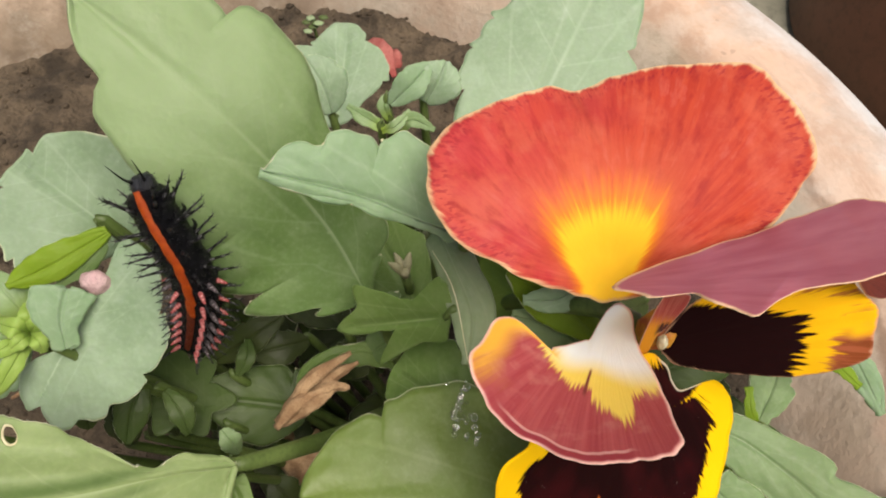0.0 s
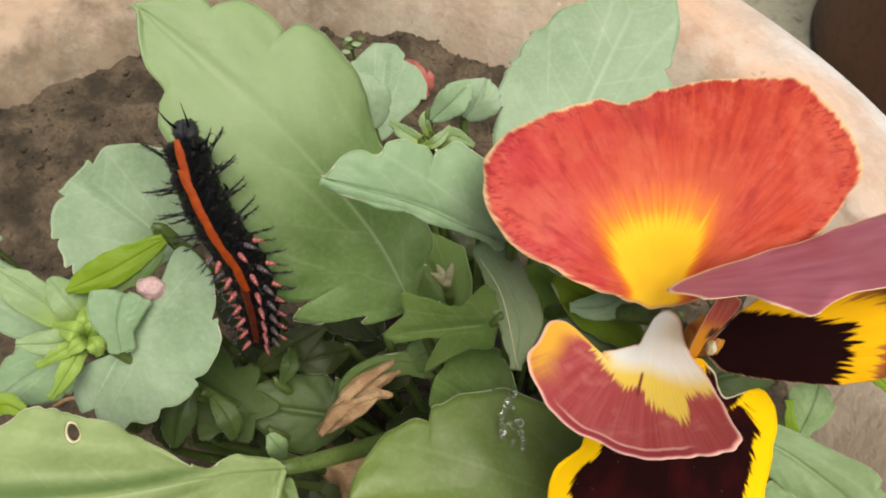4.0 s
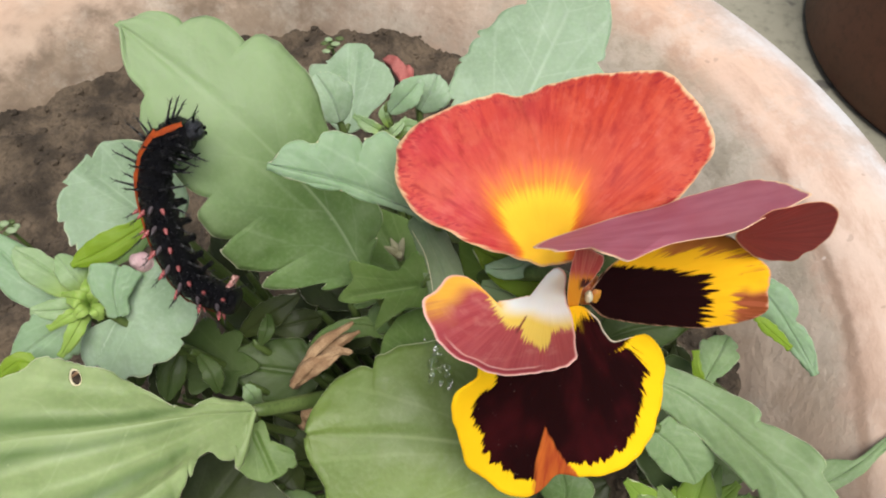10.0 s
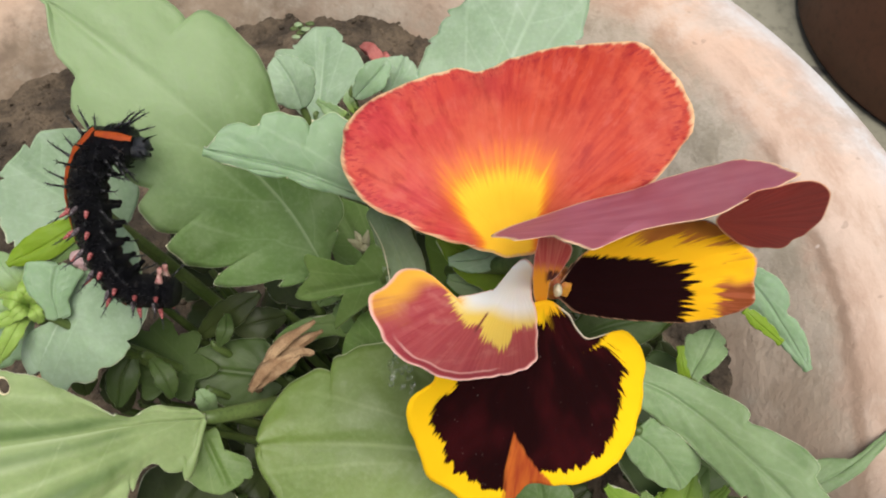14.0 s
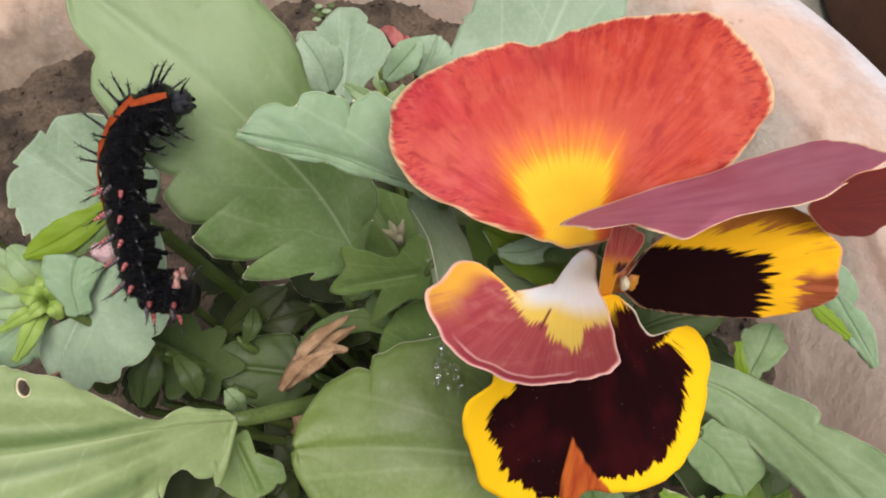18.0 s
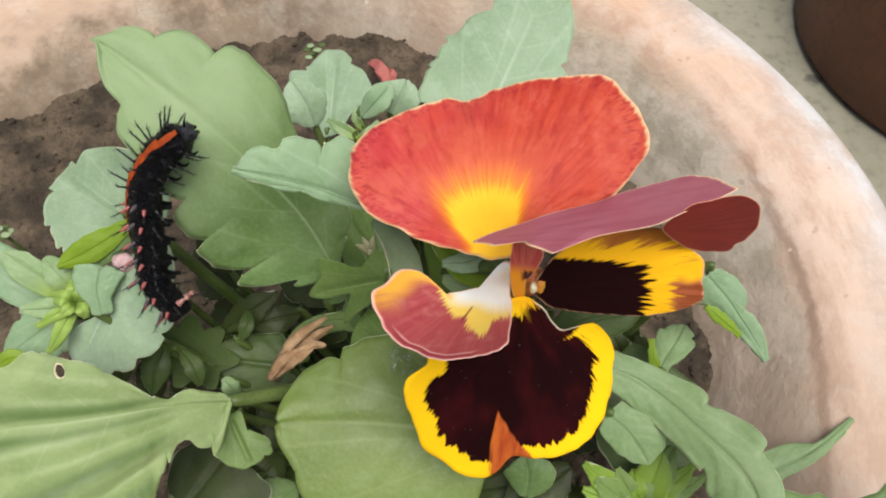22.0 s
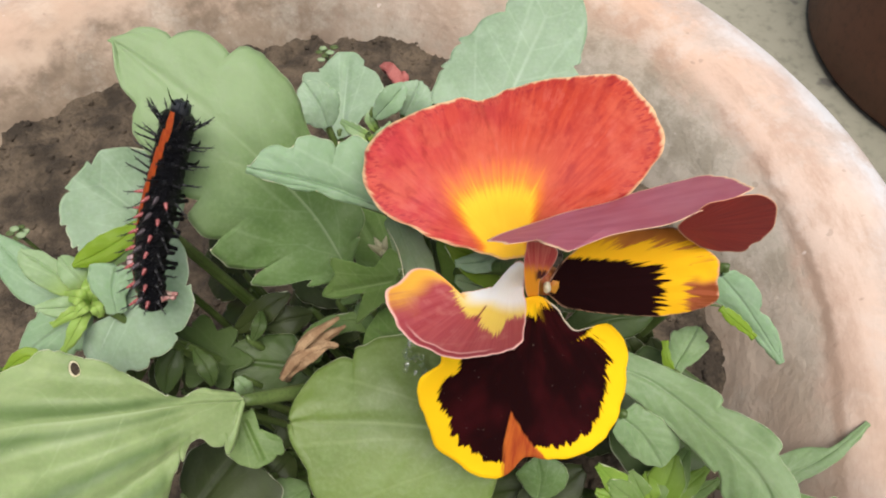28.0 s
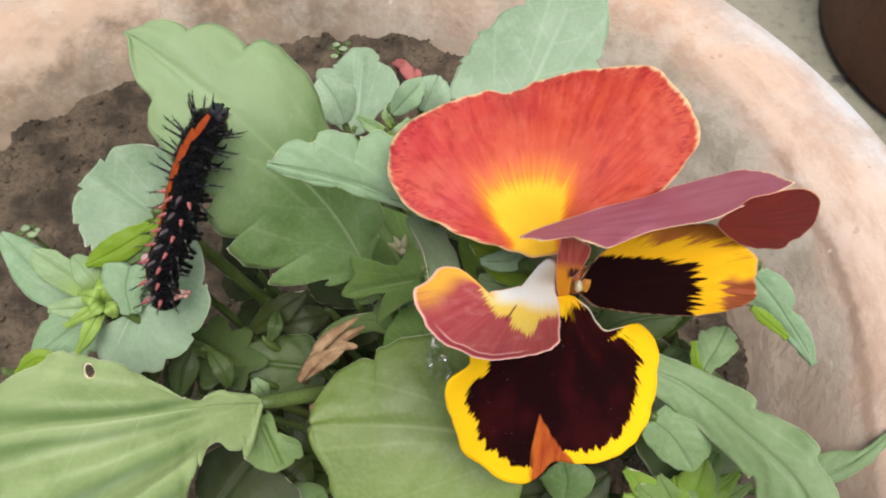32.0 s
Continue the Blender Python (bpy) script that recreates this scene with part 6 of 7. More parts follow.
# ---- dead petals, buds, weeds ----
def dry_petal(points, width, seed):
    """A shrivelled strip with rolled edges."""
    pts = [Vector(p) for p in points]
    bm = bmesh.new()
    rows = []
    for i in range(25):
        u = i / 24
        c = curve_at(pts, u)
        t = (curve_at(pts, min(u + 0.03, 1)) - curve_at(pts, max(u - 0.03, 0))).normalized()
        b = t.cross(Vector((0, -0.4, 1))).normalized()
        n = b.cross(t)
        w = width * (0.25 + math.sin(math.pi * min(1, u * 0.8 + 0.15))) * (1 + 0.3 * noise.noise(Vector((u * 6, seed, 0))))
        ring = []
        for j in range(14):
            a = 2 * math.pi * j / 14
            crease = 1 + 0.35 * math.sin(a * 4 + seed) + 0.3 * noise.noise(Vector((a * 2, u * 5, seed)))
            ring.append(bm.verts.new(c + b * math.cos(a) * w * crease + n * math.sin(a) * w * 0.45 * crease))
        rows.append(ring)
    for r0, r1 in zip(rows, rows[1:]):
        for j in range(14):
            bm.faces.new((r0[j], r0[(j + 1) % 14], r1[(j + 1) % 14], r1[j]))
    bm.faces.new(rows[0][::-1]), bm.faces.new(rows[-1])
    return bm


dry = tagged(new("dead_flower"), "shrivelled brown dead flower lying among the leaves", "dead flower")
rng = random.Random(11)
for k in range(5):
    a = DRY_A + Vector((rng.uniform(-1, 1), rng.uniform(-1, 1), rng.uniform(0, 1))) * 0.0020
    end = DRY_C.lerp(DRY_D, k / 6) + Vector((rng.uniform(-1.6, 0.3), rng.uniform(-1, 1), rng.uniform(-0.5, 1))) * 0.0022
    mid = a.lerp(end, 0.5) + Vector((rng.uniform(-1, 1), rng.uniform(-1, 1), rng.uniform(0.3, 1.5))) * 0.0016
    part("petal", dry_petal([a, mid, end], rng.uniform(0.0005, 0.0009), 3.0 * k), M_DRY, dry)
tube([DRY_A, DRY_A + Vector((-0.004, 0.003, -0.015)), Vector((DRY_A.x - 0.006, DRY_A.y + 0.006, 0.187))], [0.001, 0.001, 0.0012], 8, 10, M_DRY, "stalk", dry)

scrap = tagged(new("dead_leaf"), "withered tan leaf low among the stalks", "dead leaf")
part("blade", dry_petal([(0.0290, -0.0410, 0.2345), (0.0335, -0.0390, 0.2375), (0.0385, -0.0368, 0.2360)], 0.0042, 5.0), M_DRY, scrap)
tube([(0.0290, -0.0410, 0.2345), (0.0270, -0.0420, 0.2150), (0.0275, -0.0410, 0.1870)], [0.0007, 0.0008, 0.0010], 8, 10, M_DRY, "stalk", scrap)

bud = tagged(new("flower_bud"), "small pale pink flower bud beside a leaf", "bud")
blob(BUD, (0.0026, 0.0017, 0.0021), M_BUD, "petals", bud, seed=3.0)
tube([BUD + Vector((0.001, 0, -0.001)), BUD + Vector((0.003, 0.004, -0.03)), Vector((BUD.x + 0.008, BUD.y + 0.006, 0.187))], [0.0008, 0.0009, 0.0011], 8, 10, M_STEM, "stalk", bud)

for k, (a, b) in enumerate(((RED_A, RED_B), (RED_B + Vector((0.001, 0.004, 0)), RED_A + Vector((0.006, -0.006, -0.002))))):
    wilt = tagged(new("fallen_petal"), "wilted pinkish red petal fallen on the soil", "petal", "fallen petals")
    part("blade", dry_petal([a, (a + b) / 2 + Vector((0.001, 0, 0.004)), b], 0.0020 - 0.0006 * k, 11.0 + k), M_RED_BIT, wilt)

husk = tagged(new("old_calyx"), "pale dried calyx with pointed lobes on a stalk", "calyx")
for k in range(4):
    w = 2 * math.pi * k / 4 + 0.5
    tip = HUSK + Vector((0.0022 * math.cos(w) - 0.001, 0.0022 * math.sin(w) + 0.0015, 0.0036 + 0.001 * math.sin(w * 2)))
    tube([HUSK, HUSK.lerp(tip, 0.5) + Vector((0, 0, 0.0008)), tip], [0.0006, 0.0008, 0.0002], 6, 8, M_CALYX, "lobe", husk)
tube([HUSK, HUSK + Vector((0.002, 0.003, -0.03)), Vector((HUSK.x + 0.002, HUSK.y + 0.012, 0.187))], [0.001, 0.001, 0.0012], 8, 10, M_STEM, "stalk", husk)

# a wet patch on the broad leaf
rng = random.Random(3)
for k in range(34):
    c = DROP_A.lerp(DROP_B, rng.random()) + Vector((rng.uniform(-1, 1) * 0.0016, rng.uniform(-1, 1) * 0.0012, 0.0009))
    r = rng.uniform(0.00018, 0.0005)
    drop = blob(c, (r, r * rng.uniform(0.7, 1.5), r * 0.45), M_WATER, "water_drop", None, seed=k * 2.0, level=2)
    tagged(drop, "clear water drop resting on the broad leaf", "water drop", "water drops on the leaf")

silk = tube([SILK_A, SILK_A.lerp(SILK_B, 0.4) + Vector((0.001, 0, 0.001)), SILK_B], [0.00004, 0.00007, 0.00004], 6, 24, M_STIGMA, "silk_strand")
tagged(silk, "thin white silk strand stretched between leaf and petal", "silk")
twig = tube([Vector((TWIG_A.x, TWIG_A.y, 0.193)), Vector(((TWIG_A.x + TWIG_B.x) / 2, (TWIG_A.y + TWIG_B.y) / 2, 0.196)), Vector((TWIG_B.x, TWIG_B.y, 0.193))], [0.0005, 0.0006, 0.0004], 6, 12, M_DRY, "twig")
tagged(twig, "thin dry twig lying on the soil", "twig")

random.seed(5)
for spot, count in ((WEED_A, 9), (WEED_B, 7)):
    weed = tagged(new("seedling"), "tiny pale green seedling growing from the soil", "seedling", "seedlings")
    foot = Vector((spot.x, spot.y, spot.z))
    foot.z = 0.192
    top = spot
    tube([foot, (foot + top) / 2 + Vector((0.001, 0, 0)), top], [0.0007, 0.0006, 0.0005], 6, 8, M_STEM, "stalk", weed)
    for k in range(count):
        w = 2.4 * k
        r = 0.0006 + 0.00032 * k
        c = top + Vector((r * math.cos(w), r * math.sin(w), 0.0012 * math.sin(k * 1.7)))
        blob(c, (0.0011 + 0.0002 * (k % 3), 0.0010, 0.0004), M_LEAF_MID if k % 2 else M_LEAF_SHADE, "leaf", weed, seed=k, level=2)

# ---- the caterpillar ----
caterpillar = tagged(new("caterpillar"), "black spiny caterpillar with an orange stripe along its back", "caterpillar")
SEGMENTS = 11
STEP = 0.0034


def ring_mesh(radius, length):
    """One body ring, its axis along x, back up (z)."""
    bm = bmesh.new()
    rows = []
    for i in range(13):
        u = i / 12
        x = (u - 0.5) * length
        r = radius * (0.76 + 0.24 * math.sin(math.pi * u) ** 0.6)
        row = []
        for j in range(28):
            w = 2 * math.pi * j / 28
            calm = 1 - math.exp(-(((w - math.pi / 2) / 0.42) ** 2))
            k = 1 + calm * (0.07 * noise.noise(Vector((math.cos(w) * 3, math.sin(w) * 3, u * 4))) + 0.07 * noise.noise(Vector((math.cos(w) * 7, math.sin(w) * 7, u * 9))) - 0.06 * math.cos(u * 6 * math.pi))
            row.append(bm.verts.new((x, r * k * math.cos(w), r * k * 0.93 * math.sin(w))))
        rows.append(row)
    for r0, r1 in zip(rows, rows[1:]):
        for j in range(28):
            bm.faces.new((r0[j], r0[(j + 1) % 28], r1[(j + 1) % 28], r1[j]))
    bm.faces.new(rows[0][::-1]), bm.faces.new(rows[-1])
    return bm


def stripe_mesh(radius, length):
    """A band of the back, a little proud of the ring."""
    bm = bmesh.new()
    rows = []
    for i in range(11):
        u = i / 10
        x = (u - 0.5) * length
        r = radius * (0.985 + 0.050 * math.sin(math.pi * u) ** 0.5)
        half = 0.145 + 0.055 * math.sin(u * math.pi) ** 2 + 0.03 * noise.noise(Vector((u * 5, 0, 3)))
        row = [bm.verts.new((x, r * math.sin(half * (j / 3 - 1)), r * 0.93 * math.cos(half * (j / 3 - 1)) + 0.00008 - 0.00020 * abs(j / 3 - 1) ** 3)) for j in range(7)]
        rows.append(row)
    for r0, r1 in zip(rows, rows[1:]):
        for j in range(6):
            bm.faces.new((r0[j], r0[j + 1], r1[j + 1], r1[j]))
    bmesh.ops.solidify(bm, geom=list(bm.faces), thickness=0.0001)
    return bm


def spine_mesh(length, pink):
    """A branched spine along z, pink at its foot on the rear rings."""
    bm = bmesh.new()

    def cone(a, b, ra, rb, slot, sides=7):
        a, b = Vector(a), Vector(b)
        t = (b - a).normalized()
        x = t.orthogonal().normalized()
        y = t.cross(x)
        lower, upper = ([bm.verts.new(c + (x * math.cos(w) + y * math.sin(w)) * r) for w in (2 * math.pi * j / sides for j in range(sides))] for c, r in ((a, ra), (b, rb)))
        for j in range(sides):
            bm.faces.new((lower[j], lower[(j + 1) % sides], upper[(j + 1) % sides], upper[j])).material_index = slot
        bm.faces.new(upper).material_index = slot
        bm.faces.new(lower[::-1]).material_index = slot

    k = length
    if pink:
        # a swollen foot, then a thin black point
        for lo, hi, ra, rb in ((-0.0003, 0.0003, 0.00030, 0.00040), (0.0003, 0.0008, 0.00040, 0.00036), (0.0008, 0.0015, 0.00036, 0.00024), (0.0015, 0.0019, 0.00024, 0.00012)):
            cone((0, 0, lo), (0, 0, hi), ra, rb, 1, 10)
        cone((0, 0, 0.0018), (0.05 * k, 0, k), 0.00013, 0.00003, 0)
    else:
        cone((0, 0, -0.0003), (0, 0, 0.30 * k), 0.00034, 0.00020, 0, 9)
        cone((0, 0, 0.29 * k), (0, 0, 0.72 * k), 0.00020, 0.00013, 0, 8)
        cone((0, 0, 0.71 * k), (0.03 * k, 0, k), 0.00013, 0.00002, 0)
    for j in range(6):
        w = 2.4 * j
        h = (0.48 + 0.07 * j) * k
        cone((0, 0, h), (0.13 * k * math.cos(w), 0.13 * k * math.sin(w), h + 0.14 * k), 0.00006, 0.00002, 0, 5)
    return bm


def hair_mesh(radius, length, count, seed):
    """Fine short hairs round the back and the sides."""
    bm = bmesh.new()
    rng = random.Random(seed)
    for _ in range(count):
        w, x = rng.uniform(-2.2, 2.2), rng.uniform(-0.5, 0.5) * length
        if abs(w) < 0.3:
            continue
        out = Vector((rng.uniform(-0.5, 0.5), math.sin(w), math.cos(w) * 0.93)).normalized()
        foot = Vector((x, math.sin(w) * radius, math.cos(w) * radius * 0.94))
        across = out.orthogonal().normalized() * 0.00005
        along = out.cross(across)
        corners = [bm.verts.new(foot + d) for d in (across, along - across * 0.5, -along - across * 0.5)]
        top = bm.verts.new(foot + out * rng.uniform(0.0004, 0.0010))
        for j in range(3):
            bm.faces.new((corners[j], corners[(j + 1) % 3], top))
        bm.faces.new(corners[::-1])
    return bm


def mesh_of(bm, materials, name):
    ob = part(name, bm, materials)
    mesh = ob.data
    bpy.data.objects.remove(ob)
    return mesh


SPINE_BLACK = mesh_of(spine_mesh(0.0043, 0), [M_SPINE, M_SPINE_PINK], "spine")
SPINE_PINK = mesh_of(spine_mesh(0.0038, 1), [M_SPINE, M_SPINE_PINK], "spine")
SPINE_GREY = mesh_of(spine_mesh(0.0032, 1), [M_SPINE, M_SPINE_GREY], "spine")
SPINE_LONG = mesh_of(spine_mesh(0.0052, 0), [M_SPINE, M_SPINE_PINK], "spine")


def child(name, mesh, parent, m, label=""):
    ob = new(name, mesh)
    ob.parent = parent
    ob.matrix_parent_inverse = Matrix.Identity(4)
    ob.matrix_basis = m
    if label:
        ob["label"] = label
    return ob


rings = []
for k in range(SEGMENTS):
    u = k / (SEGMENTS - 1)
    radius = 0.0030 * (0.80 + 0.30 * math.sin(math.pi * min(1.0, 0.26 + 0.58 * u)))
    ring = part("segment", ring_mesh(radius, STEP * 1.38), M_BLACK, caterpillar)
    if k < SEGMENTS - 1:
        part("stripe", stripe_mesh(radius, STEP * 1.62), M_ORANGE if k < 6 else M_ORANGE_DULL, ring, "orange back stripe" if k < 6 else "dull rust-coloured back stripe")
    part("hairs", hair_mesh(radius * 0.93, STEP * 1.1, 70, k), M_SPINE, ring)
    rear = k >= 4
    for w in (-2.15, -1.55, -1.05, -0.55, 0.55, 1.05, 1.55, 2.15):
        row = abs(w)
        pale = rear and row in (0.55, 1.55)
        mesh = SPINE_PINK if pale else SPINE_GREY if rear and row == 1.05 else SPINE_LONG if k == 0 and row < 1 else SPINE_BLACK
        lean = -0.42 if rear else 0.25
        m = Matrix.Rotation(-w, 4, "X") @ Matrix.Translation((0.0005 * (row == 1.05), 0, radius * 0.92)) @ Matrix.Rotation(lean + (0.5 if k == 0 else 0.0), 4, "Y")
        child("spine", mesh, ring, m, "pink-based black spine" if pale else "grey-based black spine" if mesh == SPINE_GREY else "")
    if k < 3:
        for y in (-1, 1):
            tube([(0, y * radius * 0.5, -radius * 0.75), (0.0003, y * radius * 0.75, -radius * 1.15), (0.0009, y * radius * 0.6, -radius * 1.5)], [0.0004, 0.0003, 0.0001], 7, 6, M_BLACK, "leg", ring)
    elif k in (4, 5, 6, 7, 8, 10):
        for y in (-1, 1):
            tube([(0, y * radius * 0.5, -radius * 0.7), (0, y * radius * 0.40, -radius * 1.1), (0, y * radius * 0.34, -radius * (1.5 if k > 7 else 1.3)), (0, y * radius * 0.34, -radius * (1.58 if k > 7 else 1.4))], [0.0007, 0.0004, 0.00045, 0.0002], 10, 8, M_PROLEG if k == 10 else M_BLACK, "proleg", ring, "pale pink foot" if k == 10 else "")
    rings.append(ring)

bm = bmesh.new()
for y in (-1, 1):
    res = bmesh.ops.create_icosphere(bm, subdivisions=3, radius=1.0)
    for v in res["verts"]:
        q = v.co * (1 + 0.06 * noise.noise(v.co * 4 + Vector((y, 0, 0))))
        v.co = Vector((q.x * 0.0016 - 0.0004, q.y * 0.0011 + y * 0.0006, q.z * 0.0015))
head = part("head", bm, M_HEAD, caterpillar, "dark bluish-black head")
part("hairs", hair_mesh(0.0014, 0.0016, 90, 77), M_SPINE, head)
for y in (-1, 1):
    tube([(0.0002, y * 0.0008, 0.0010), (0.0014, y * 0.0013, 0.0026), (0.0036, y * 0.0017, 0.0048)], [0.00026, 0.00016, 0.00003], 6, 6, M_BLACK, "horn", head)
    blob((0.0008, y * 0.0005, -0.0011), (0.0004, 0.0004, 0.0005), M_BLACK, "mouthpart", head, seed=y + 3.0, level=2)


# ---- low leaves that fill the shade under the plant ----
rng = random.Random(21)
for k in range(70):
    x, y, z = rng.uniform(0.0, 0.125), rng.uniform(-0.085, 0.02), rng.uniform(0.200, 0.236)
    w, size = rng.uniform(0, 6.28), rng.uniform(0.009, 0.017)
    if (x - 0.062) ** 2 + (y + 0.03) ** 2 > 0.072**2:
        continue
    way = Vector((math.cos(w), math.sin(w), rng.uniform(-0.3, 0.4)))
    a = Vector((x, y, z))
    # their darkness is shade put into the leaf colour
    leaf([a, a + way * size * 0.6 + Vector((0, 0, 0.002)), a + way * size * 1.2], (rng.uniform(-0.4, 0.4), rng.uniform(-0.6, 0.2), 1), size * 0.42, size * 0.40, "small dark green leaf in the shade of the plant", mat=M_LEAF_DEEP_SHADE, lobes=3, stem=(x * 0.8 + 0.012, y * 0.8 - 0.006, 0.187))

